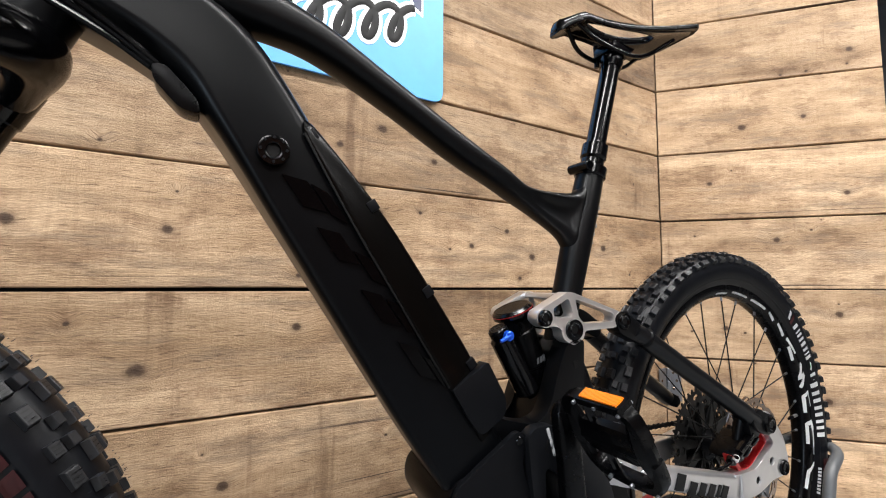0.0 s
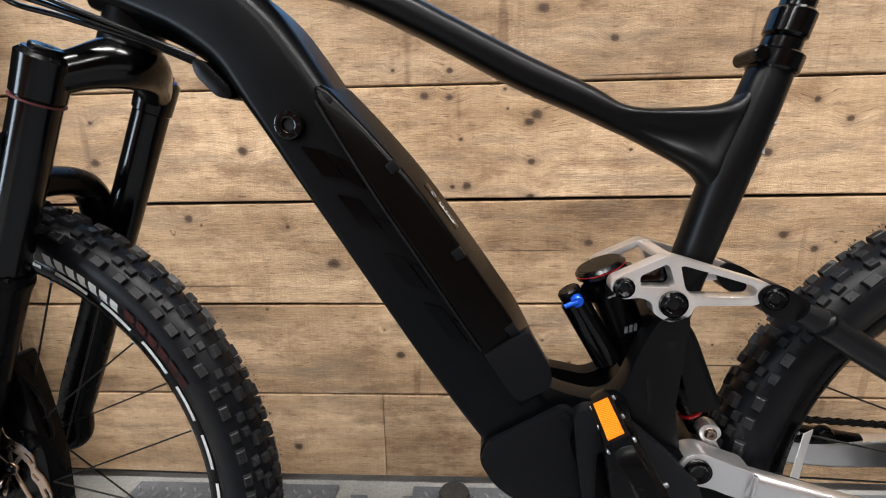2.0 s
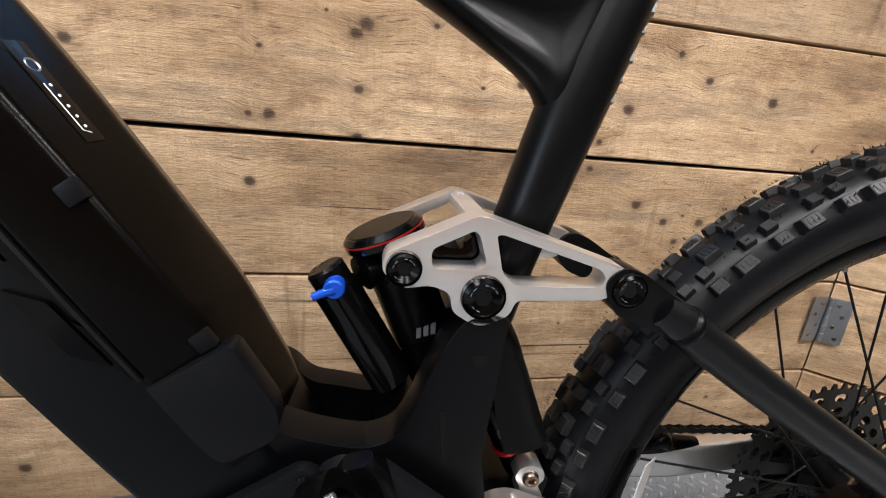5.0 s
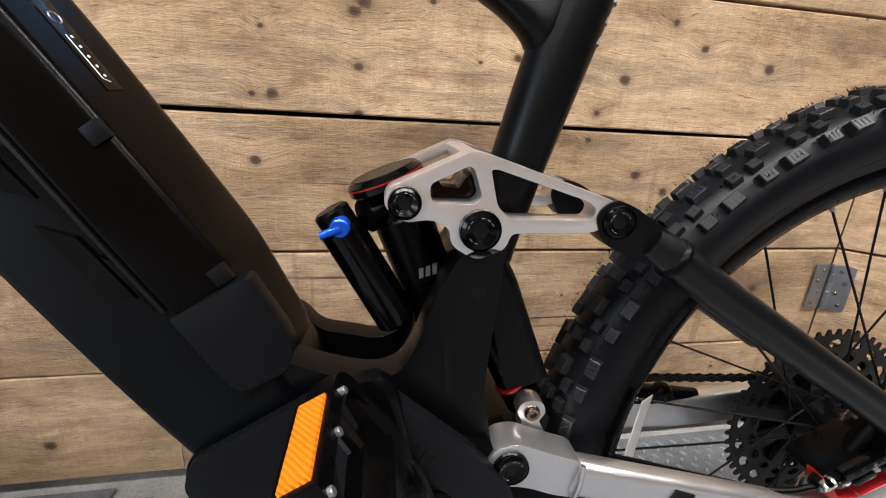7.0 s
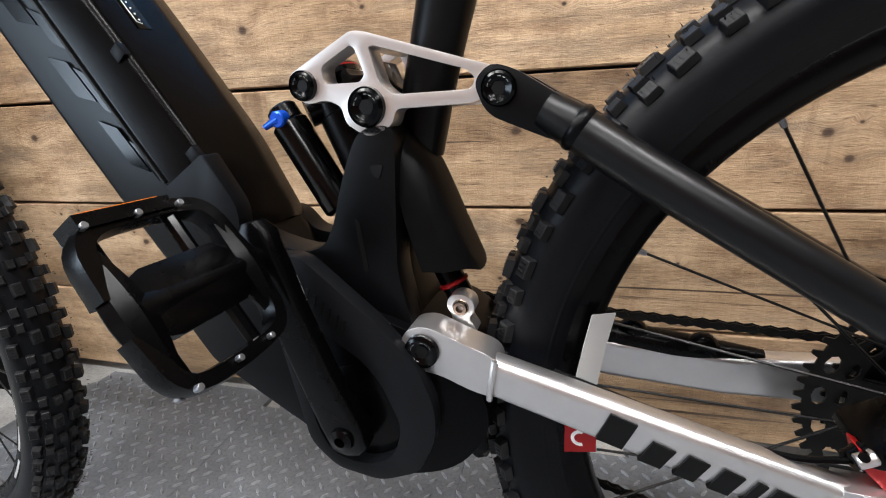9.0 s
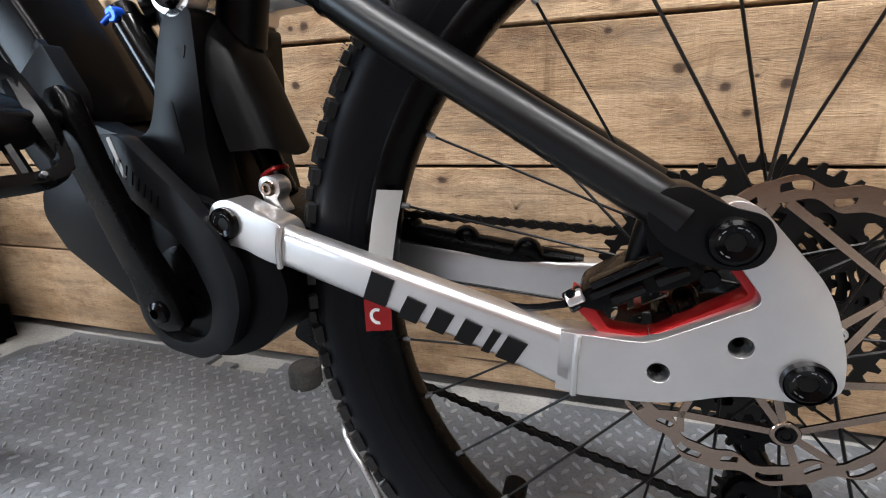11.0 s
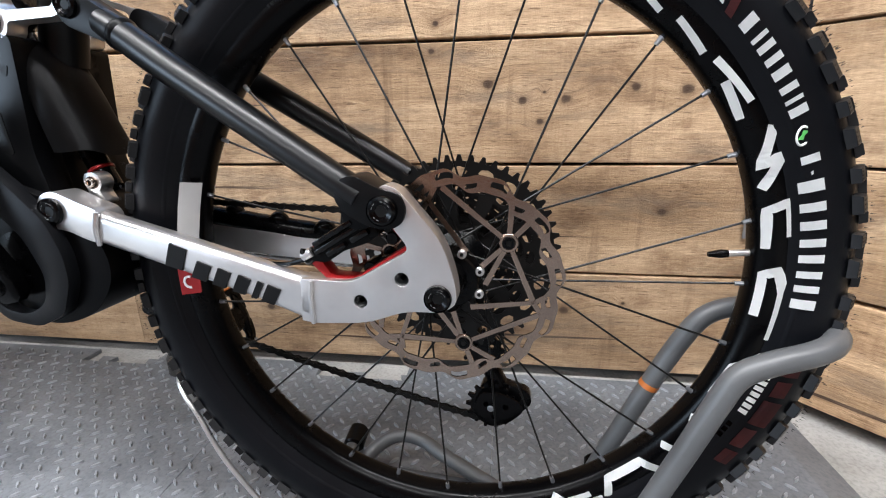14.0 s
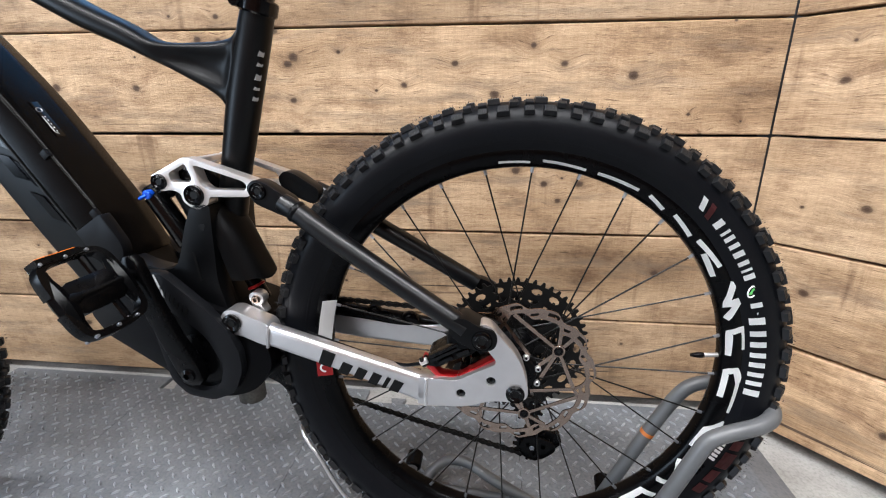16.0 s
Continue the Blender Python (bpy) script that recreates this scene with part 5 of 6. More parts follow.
tube(bm, [(-0.080, -0.066, 0.048), (-0.075, -0.068, 0.072), (-0.070, -0.070, 0.090)], [0.0075, 0.0085, 0.009], 12)
part("mount_arm", bm, M_frame, caliper)


# ---- wheels ----
def tyre_profile(scale=1.0):
    half = [(0.2900, 0.0155), (0.2945, 0.0182), (0.3060, 0.0255), (0.3170, 0.0295), (0.3270, 0.0298), (0.3375, 0.0258), (0.3455, 0.0178), (0.3498, 0.0080)]
    return [(r, -y) for r, y in half] + [(0.3510, 0.0)] + [(r, y) for r, y in half[::-1]]


def wheel(name, m, spokes, start, grow, knob_parts):
    """A tyre on a black rim with laced spokes; grow shifts the tyre and rim to the wheel's size."""
    bm = fresh()
    lathe(bm, [(r + grow, y) for r, y in tyre_profile()], (0, 0, 0), 120)
    tyre = part(name + "_tyre", bm, M_rubber, bike, "black knobbly off-road tyre", smooth=60)
    tyre.matrix_basis = m
    for s in (-1, 1):
        bm = fresh()
        for rr, yy, w in ((0.3065, 0.0253, 0.0060), (0.3240, 0.0292, 0.0065)):
            lathe(bm, [(rr + grow - w, s * (yy - 0.0042)), (rr + grow - 0.4 * w, s * (yy - 0.0002)), (rr + grow, s * (yy + 0.0003)), (rr + grow + 0.4 * w, s * (yy + 0.0001)), (rr + grow + w, s * (yy - 0.0042))], (0, 0, 0), 120)
        part("sidewall_rib", bm, M_rubber, tyre, smooth=70)
    # tread blocks: two middle kinds and the shoulder kind
    def block(lx, ly, lz, sipe):
        bm = fresh()
        c = 0.0012
        lo = [(-lx, -ly), (lx, -ly), (lx, ly), (-lx, ly)]
        rings = [[Vector((x * 1.12, y * 1.12, 0)) for x, y in lo], [Vector((x, y, lz - c * 0.5)) for x, y in lo], [Vector((x * 0.88, y * 0.88, lz)) for x, y in lo]]
        sweep(bm, rings)
        if sipe:
            # sipes are raised black bars, their colour standing for the grooves' shade
            for q in (-0.34, 0.0, 0.34):
                groove_shade = set(box(bm, q * lx * 1.5 - 0.0005, q * lx * 1.5 + 0.0005, -ly * 0.6, ly * 0.6, lz - 0.0003, lz + 0.0003))
                for f in bm.faces:
                    if all(v in groove_shade for v in f.verts):
                        f.material_index = 1
        return bm

    kinds = [block(0.0070, 0.0046, 0.0066, True), block(0.0048, 0.0037, 0.0060, False), block(0.0072, 0.0046, 0.0072, True), block(0.0056, 0.0042, 0.0070, True)]
    steps = 78 if grow < 0.005 else 82
    spots = []
    for k in range(steps):
        a = 2 * math.pi * k / steps
        mid = a + math.pi / steps
        for s in (-1, 1):
            spots.append((0, a, s * 0.0082, 0.3490, s * 0.12) if k % 2 else (1, a, s * 0.0052, 0.3494, s * 0.10))
            spots.append((1, mid if k % 2 else a + 0.3 * math.pi / steps, s * 0.0168, 0.3458, s * 0.46))
            spots.append((2 + k % 2, mid if k % 2 else mid + 0.25 * math.pi / steps, s * 0.0248, 0.3380, s * 0.82))

    def place(kind, a, y, r, tilt):
        turn = Matrix.Rotation(-a, 4, "Y") @ Matrix.Translation((r + grow, y, 0))
        face = Matrix(((0, 0, 1, 0), (0, 1, 0, 0), (-1, 0, 0, 0), (0, 0, 0, 1)))
        swing = Matrix.Rotation(tilt, 4, "Z")
        jitter = Matrix.Rotation(random.uniform(-0.05, 0.05), 4, "Z")
        return turn @ swing @ face @ jitter

    meshes, shapes = [], []
    for b in kinds:
        bmesh.ops.recalc_face_normals(b, faces=b.faces[:])
        b.verts.index_update()
        shapes.append(([v.co.copy() for v in b.verts], [[v.index for v in f.verts] for f in b.faces], [f.material_index for f in b.faces]))
        me = bpy.data.meshes.new("tread_block")
        b.to_mesh(me)
        b.free()
        me.materials.append(M_knob)
        me.materials.append(M_ink)
        meshes.append(me)
    verts, faces, slots = [], [], []
    for kind, a, y, r, tilt in spots:
        mm = place(kind, a, y, r, tilt)
        if knob_parts and y < 0:
            o = new("tread_block", meshes[kind])
            o.parent = tyre
            o.matrix_basis = mm
        else:
            k = len(verts)
            verts += [mm @ v for v in shapes[kind][0]]
            faces += [[k + i for i in f] for f in shapes[kind][1]]
            slots += shapes[kind][2]
    me = bpy.data.meshes.new("tread")
    me.from_pydata(verts, [], faces)
    me.materials.append(M_knob)
    me.materials.append(M_ink)
    me.polygons.foreach_set("material_index", slots)
    o = new("tread", me)
    o.parent = tyre
    tagged(o, "rest of the block tread", kind="stuff")
    # fine moulding hairs on the shoulder
    verts, faces = [], []
    for k in range(1100):
        a = random.uniform(0, 2 * math.pi)
        s = random.choice((-1, 1))
        rr, yy = random.choice(((0.356, 0.009), (0.352, 0.021), (0.346, 0.031), (0.344, 0.033)))
        L = random.uniform(0.0012, 0.0042)
        d = Vector((math.cos(a), s * random.uniform(0.1, 1.0), math.sin(a))).normalized()
        p = Vector(((rr + grow) * math.cos(a), s * yy, (rr + grow) * math.sin(a)))
        t = Vector((-math.sin(a), 0, math.cos(a))) * 0.00045
        k0 = len(verts)
        verts += [p - t, p + t, p + d.cross(t).normalized() * 0.0007, p + d * L]
        faces += [(k0, k0 + 1, k0 + 3), (k0 + 1, k0 + 2, k0 + 3), (k0 + 2, k0, k0 + 3)]
    me = bpy.data.meshes.new("moulding_hair")
    me.from_pydata(verts, [], faces)
    me.materials.append(M_rubber)
    o = new("moulding_hair", me)
    o.parent = tyre
    tagged(o, "fine rubber moulding hairs", kind="stuff")
    # rim
    bm = fresh()
    prof = [(0.2715, 0.006), (0.2735, 0.0115), (0.2830, 0.0170), (0.2970, 0.0180), (0.2985, 0.0165), (0.2960, 0.0140), (0.2900, 0.0130), (0.2860, 0.0)]
    prof = prof + [(r, -y) for r, y in prof[-2::-1]]
    lathe(bm, [(r + grow, y) for r, y in prof], (0, 0, 0), 120)
    rim = part(name + "_rim", bm, M_rim, bike, "black alloy rim with white graphics", smooth=50)
    rim.matrix_basis = m
    # hub
    bm = fresh()
    tube(bm, [(0, -0.055, 0), (0, -0.036, 0), (0, -0.033, 0), (0, -0.029, 0), (0, -0.02, 0), (0, 0.02, 0), (0, 0.029, 0), (0, 0.033, 0), (0, 0.036, 0), (0, 0.055, 0)],
         [0.014, 0.018, 0.029, 0.029, 0.017, 0.017, 0.029, 0.029, 0.018, 0.014], 28, steps=1)
    hub = part(name + "_hub", bm, M_black, bike, "black alloy hub")
    hub.matrix_basis = m
    for k in range(spokes):
        a = radians(start) + 2 * math.pi * k / spokes
        side = -1 if k % 2 else 1
        lead = 1 if (k // 2) % 2 else -1
        h = a + lead * radians(66)
        p0 = Vector((0.0265 * math.cos(h), side * (0.033 if lead > 0 else 0.0295), 0.0265 * math.sin(h)))
        p1 = Vector(((0.2722 + grow) * math.cos(a), side * 0.002, (0.2722 + grow) * math.sin(a)))
        d = (p1 - p0).normalized()
        bm = fresh()
        rod(bm, p0, p1 - d * 0.007, 0.00115, n=6)
        sp = part("spoke", bm, M_dark_steel, rim)
        bm = fresh()
        rod(bm, p1 - d * 0.008, p1, 0.0021, 0.0024, n=8)
        part("nipple", bm, M_zinc, sp)
    return tyre, rim, hub


rear = Matrix.Translation((0.005, -0.002, 0.0023)) @ Matrix.Rotation(0.041, 4, "Z") @ Matrix.Rotation(-0.022, 4, "X")
rear_tyre, rear_rim, rear_hub = wheel("rear", rear, 28, -1.9, 0.0, True)


# markings that follow the wheel: radius from r0 to r1, angle from a0 to a1 in degrees
TYRE_SIDE = [(0.2900, 0.0155), (0.2945, 0.0182), (0.3060, 0.0255), (0.3170, 0.0295), (0.3270, 0.0298), (0.3375, 0.0258)]
RIM_SIDE = [(0.2735, 0.0115), (0.2830, 0.0170), (0.2970, 0.0180), (0.2985, 0.0165)]


def arc_mark(name, parent, r0, r1, a0, a1, mat, side=TYRE_SIDE, lean=0.0, grow=0.0, label=""):
    bm = fresh()
    n = max(2, int(abs(a1 - a0) / 1.2))
    m = 4
    R, Y = [p[0] for p in side], [p[1] for p in side]
    rows = []
    for i in range(m + 1):
        r = r0 + (r1 - r0) * i / m
        y = -float(np.interp(r, R, Y)) - 0.0016
        row = []
        for k in range(n + 1):
            t = radians(a0 + (a1 - a0) * k / n + lean * i / m)
            row.append(bm.verts.new(((r + grow) * math.cos(t), y, (r + grow) * math.sin(t))))
        rows.append(row)
    for i in range(m):
        for k in range(n):
            bm.faces.new((rows[i][k], rows[i][k + 1], rows[i + 1][k + 1], rows[i + 1][k]))
    bmesh.ops.solidify(bm, geom=bm.faces[:], thickness=0.0004)
    return part(name, bm, mat, parent, label, smooth=0)


def rim_stroke(parent, pts, width, grow=0.0):
    """A bold painted stroke on the rim through (degrees, radius)."""
    bm = fresh()
    P = [np.array((a * 0.00497, r)) for a, r in pts]
    R, Y = [p[0] for p in RIM_SIDE], [p[1] for p in RIM_SIDE]
    Q = []
    for a, b in zip(P, P[1:]):
        k = max(2, int(np.linalg.norm(b - a) / 0.004))
        Q += [a + (b - a) * i / k for i in range(k)]
    Q.append(P[-1])
    prev = None
    for i, p in enumerate(Q):
        d = Q[min(i + 1, len(Q) - 1)] - Q[max(i - 1, 0)]
        d = d / (np.linalg.norm(d) + 1e-9)
        nr = np.array((-d[1], d[0])) * width / 2
        pair = []
        for q in (p - nr, p + nr):
            r = min(max(float(q[1]), 0.2742), 0.2975)
            t = radians(float(q[0]) / 0.00497)
            pair.append(bm.verts.new(((r + grow) * math.cos(t), -float(np.interp(r, R, Y)) - 0.0011, (r + grow) * math.sin(t))))
        if prev:
            bm.faces.new((prev[0], prev[1], pair[1], pair[0]))
        prev = pair
    bmesh.ops.solidify(bm, geom=bm.faces[:], thickness=0.0004)
    return part("rim_graphic", bm, M_white, parent, smooth=0)


LO, HI = 0.2765, 0.2955
for pts, w in ((((-67, LO), (-63, HI - 0.002), (-57, HI - 0.001)), 0.0062), (((-64, 0.285), (-59, 0.2855)), 0.0050), (((-56, HI), (-54, LO + 0.002), (-46, LO + 0.002), (-44, HI)), 0.0064),
               (((-40, LO), (-38, HI), (-31, LO + 0.002), (-29, HI)), 0.0060), (((-25, LO), (-18, 0.279), (-14, HI)), 0.0052), (((-11, HI), (-2, HI - 0.001), (2, 0.288), (1, LO), (-7, LO)), 0.0070),
               (((6, LO), (13, LO + 0.002), (14, HI), (8, HI)), 0.0064), (((17, LO), (22, HI), (21, LO + 0.002), (27, HI)), 0.0064), (((30, LO), (37, 0.2795)), 0.0050), (((32, 0.2880), (41, 0.2830)), 0.0048),
               (((43, 0.2790), (50, 0.2830)), 0.0040), (((53, 0.2790), (58, 0.2830)), 0.0036), (((61, 0.2815), (72, 0.2795)), 0.0032), (((75, 0.2790), (86, 0.2810)), 0.0028), (((89, 0.2785), (97, 0.2795)), 0.0024)):
    rim_stroke(rear_rim, pts, w * 1.2)
# tyre lettering bars on the side wall
for k, w in enumerate((2.5, 1.1, 1.7, 1.7, 2.2, 1.7, 1.0, 2.1)):
    a = 43.0 - (0.0, 3.0, 4.5, 6.6, 8.7, 11.3, 13.4, 14.8)[k]
    arc_mark("lettering_bar", rear_tyre, 0.3045, 0.3160, a, a - w * 0.62, M_white, lean=0.35)
arc_mark("emblem_bar", rear_tyre, 0.3040, 0.3200, 45.8, 44.4, M_redprint, lean=1.6)
arc_mark("emblem_bar", rear_tyre, 0.3060, 0.3190, 48.2, 46.8, M_white, lean=1.6)
bm = fresh()
lathe(bm, [(0.0062, 0.0), (0.0066, -0.0008), (0.0078, -0.0008), (0.0082, 0.0)], (0, 0, 0), 24)
ring = part("emblem_ring", bm, M_white, rear_tyre)
tt = radians(24.0)
ring.matrix_basis = Matrix.Translation((0.3075 * math.cos(tt), -0.0286, 0.3075 * math.sin(tt))) @ pose(0, 0, 0, 0, 0, 28)
bm = fresh()
plate(bm, [(0.005, 0.004), (-0.001, 0.0045), (-0.0015, 0.001), (-0.0055, -0.003), (0.0005, -0.0030), (0.001, 0.0005)], -0.0008, 0.0)
leaf = part("emblem_leaf", bm, M_green, rear_tyre, smooth=0)
leaf.matrix_basis = ring.matrix_basis.copy()
for k, (w, low) in enumerate(((2.0, 0.3015), (0.8, 0.306), (2.9, 0.2975), (2.3, 0.2975), (2.3, 0.2975), (2.1, 0.2975), (2.1, 0.2975), (1.9, 0.2975), (1.9, 0.2975), (2.6, 0.2975))):
    a = 20.8 - (0.0, 2.5, 3.9, 7.4, 10.3, 13.2, 15.8, 18.5, 20.9, 23.3)[k]
    arc_mark("lettering_bar", rear_tyre, low + 0.002, 0.3150 if k != 1 else 0.3095, a, a - w * 0.62, M_white, lean=0.25)
for k in range(8):
    a = -15.5 - 1.25 * k
    arc_mark("size_bar", rear_tyre, 0.3005, 0.3065, a, a - 0.85, M_white, lean=0.1)
for k in range(3):
    a = -27.5 - 1.3 * k
    arc_mark("size_bar", rear_tyre, 0.3000, 0.3035, a, a - 0.9, M_greyprint)
for k, (r0, r1, a, w) in enumerate(((0.3110, 0.3240, -12, 4), (0.3120, 0.3230, -17, 3), (0.3110, 0.3250, -21, 5), (0.3115, 0.3220, -27, 4), (0.3120, 0.3230, -32, 3))):
    arc_mark("red_mark", rear_tyre, r0, r1, a, a - w, M_redprint, lean=0.6)
# valve
bm = fresh()
rod(bm, (0.272, 0, 0.0215), (0.252, 0, 0.020), 0.0031, n=12)
valve = part("valve", bm, M_silver, rear_rim, "bare metal valve stem with a black cap")
bm = fresh()
tube(bm, [(0.253, 0, 0.020), (0.246, 0, 0.0195), (0.236, 0, 0.0188)], [0.0036, 0.0040, 0.0022], 10)
part("valve_cap", bm, M_black, valve)
# hang tag folded round rim and tyre
bm = fresh()
near_edge = [(-0.2715, -0.0295, 0.0850), (-0.2765, -0.0315, 0.060), (-0.2808, -0.0325, 0.034), (-0.2838, -0.0325, 0.012), (-0.2850, -0.0320, -0.006)]
far_edge = [(-0.2545, -0.0190, 0.0835), (-0.2595, -0.0210, 0.059), (-0.2636, -0.0228, 0.033), (-0.2660, -0.0245, 0.012), (-0.2660, -0.0260, -0.005)]
for k in range(4):
    vs = [bm.verts.new(q) for q in (near_edge[k], far_edge[k], far_edge[k + 1], near_edge[k + 1])]
    bm.faces.new(vs)
bmesh.ops.remove_doubles(bm, verts=bm.verts[:], dist=0.0004)
bmesh.ops.solidify(bm, geom=bm.faces[:], thickness=0.0008)
tag = part("hang_tag", bm, M_tag, rear_rim, "folded white and red paper hang tag")
bm = fresh()
plate(bm, [(-0.2870, -0.005), (-0.2630, -0.004), (-0.2630, -0.029), (-0.2865, -0.033)], -0.0335, -0.0327)
part("tag_end", bm, M_red, tag, "red printed end", smooth=0)
bm = fresh()
lathe(bm, [(0.0045, -0.0342), (0.0070, -0.0342), (0.0070, -0.0334), (0.0045, -0.0334)], (-0.2750, 0, -0.018), 20, arc=(0.2, 0.8))
part("tag_emblem", bm, M_white, tag)


# ---- rotor ----
def rotor(y, parent_m, name, label):
    """A wavy slotted ring on three riveted spiders."""
    def at(r, deg):
        t = radians(deg)
        return (r * math.cos(t), r * math.sin(t))

    def wave(deg):
        return 0.0030 * math.sin(radians(deg) * 12) + 0.0012 * math.sin(radians(deg) * 24 + 0.6)

    outer = [at(0.1000 + wave(2 * k), 2 * k) for k in range(180)]
    inner = [at(0.0868 + 0.9 * wave(2 * k + 5), 2 * k) for k in range(180)]
    holes = [inner]
    for k in range(24):
        mid_deg = 15 * k + 4
        half, off, wide = ((4.8, 0.0012, 0.0026), (3.2, -0.0016, 0.0022))[k % 2]
        lo, hi = [], []
        for q in (-1.0, -0.5, 0.0, 0.5, 1.0):
            deg = mid_deg + q * half
            r = 0.0935 + 0.9 * wave(deg + 2) + off
            lo.append(at(r - wide, deg))
            hi.append(at(r + wide, deg))
        holes.append(rounded(lo + hi[::-1], 0.0012, 2))
    bm = fresh()
    plate(bm, outer, y - 0.0009, y + 0.0009, holes)
    ro = part(name, bm, M_steel, bike, label, smooth=30)
    ro.matrix_basis = parent_m
    for turn in (36.0, -80.0, 156.0):
        # from the rivet: two short struts to the ring, one long one round to it, two to the hub
        hub = (0.0635, turn)
        runs = [(hub, (0.0885, turn + 17)), (hub, (0.0880, turn + 3)), (hub, (0.0875, turn + 60)), (hub, (0.0310, turn - 8)), (hub, (0.0310, turn - 42)),
                (hub, (0.0775, turn - 50)), ((0.0775, turn - 50), (0.0880, turn - 44)), ((0.0775, turn - 50), (0.0880, turn - 56)), ((0.0775, turn - 50), (0.0310, turn - 92))]
        for p, q in runs:
            p, q = Vector(at(*p)), Vector(at(*q))
            side = (q - p).normalized()
            side = Vector((-side.y, side.x)) * 0.0021
            bm = fresh()
            plate(bm, [tuple(p - side), tuple(q - side * 1.25), tuple(q + side * 1.25), tuple(p + side)], y - 0.0008, y + 0.0008)
            part("rotor_arm", bm, M_steel, ro, smooth=0)
        px, pz = at(*hub)
        bm = fresh()
        rod(bm, (px, y - 0.0018, pz), (px, y + 0.0018, pz), 0.0088, n=20, bevel=0.0006)
        part("boss", bm, M_steel, ro)
        bm = fresh()
        lathe(bm, [(0.0024, y - 0.0022), (0.0032, y - 0.0034), (0.0054, y - 0.0034), (0.0062, y - 0.0022), (0.0062, y + 0.002), (0.0024, y + 0.002)], (px, 0, pz), 20)
        riv = part("rivet", bm, M_bolt, ro, "black rotor rivet")
        bm = fresh()
        rod(bm, (px, y - 0.0026, pz), (px, y - 0.0012, pz), 0.0026, n=12)
        part("rivet_core", bm, M_ink, riv)
    bm = fresh()
    lathe(bm, [(0.012, y - 0.004), (0.024, y - 0.003), (0.0255, y), (0.024, y + 0.003), (0.012, y + 0.004)], (0, 0, 0), 36)
    part("rotor_centre", bm, M_black, ro)
    for deg in (22, -24, 70, 130, 190, 250):
        bm = fresh()
        px, pz = at(0.0280, deg)
        rod(bm, (px, y - 0.0055, pz), (px, y, pz), 0.0042, n=14, bevel=0.0007)
        bolt = part("rotor_bolt", bm, M_silver, ro, "bright rotor bolt")
        bm = fresh()
        plate(bm, disc(px, pz, 0.0019, 6), y - 0.0059, y - 0.0050)
        part("socket", bm, M_ink, bolt, smooth=0)
    return ro


rotor(-0.039, rear @ Matrix.Translation((0.002, 0, -0.003)), "rear_rotor", "wavy stainless disc brake rotor")

# ---- cassette ----
bm = fresh()
rod(bm, (0, 0.034, 0), (0, 0.064, 0), 0.021, n=24)
part("freehub", bm, M_dark_steel, rear_hub)
for k, (teeth, y) in enumerate(((52, 0.0365), (42, 0.0400), (36, 0.0432), (32, 0.0464), (28, 0.0494), (24, 0.0524), (21, 0.0552), (18, 0.0580), (15, 0.0606), (12, 0.0632))):
    R = teeth * 0.0127 / (2 * math.pi)
    pts = []
    for j in range(teeth):
        a = 2 * math.pi * j / teeth
        w = 2 * math.pi / teeth
        for q, r in ((-0.30, R - 0.0032), (-0.12, R + 0.0032), (0.12, R + 0.0032), (0.30, R - 0.0032)):
            pts.append((r * math.cos(a + q * w), r * math.sin(a + q * w)))
    holes = [disc(0, 0, 0.0185, 24)]
    if R > 0.05:
        gap = 10 if k == 0 else 8
        # windows between the spider arms
        top = 0.068 if k == 0 else R - 0.010
        for j in range(10):
            a = 2 * math.pi * (j + 0.3) / 10
            holes.append([(r * math.cos(a + q), r * math.sin(a + q)) for r, q in ((0.034, -0.13), (top, -0.19), (top + 0.0012, 0.0), (top, 0.19), (0.034, 0.13))])
        for ring_r, wd in (((R - 0.014), 0.0054), ((R - 0.029), 0.0050)) if k == 0 else ():
            for j in range(gap * 2):
                a = 2 * math.pi * (j + 0.25 * k) / (gap * 2)
                holes.append([((ring_r + wd * math.cos(q)) * math.cos(a + 1.55 * wd / ring_r * math.sin(q)), (ring_r + wd * math.cos(q)) * math.sin(a + 1.55 * wd / ring_r * math.sin(q))) for q in [2 * math.pi * i / 8 for i in range(8)]])
    bm = fresh()
    plate(bm, pts, y - 0.0009, y + 0.0009, holes)
    part("sprocket", bm, M_dark_steel, rear_hub, smooth=0)


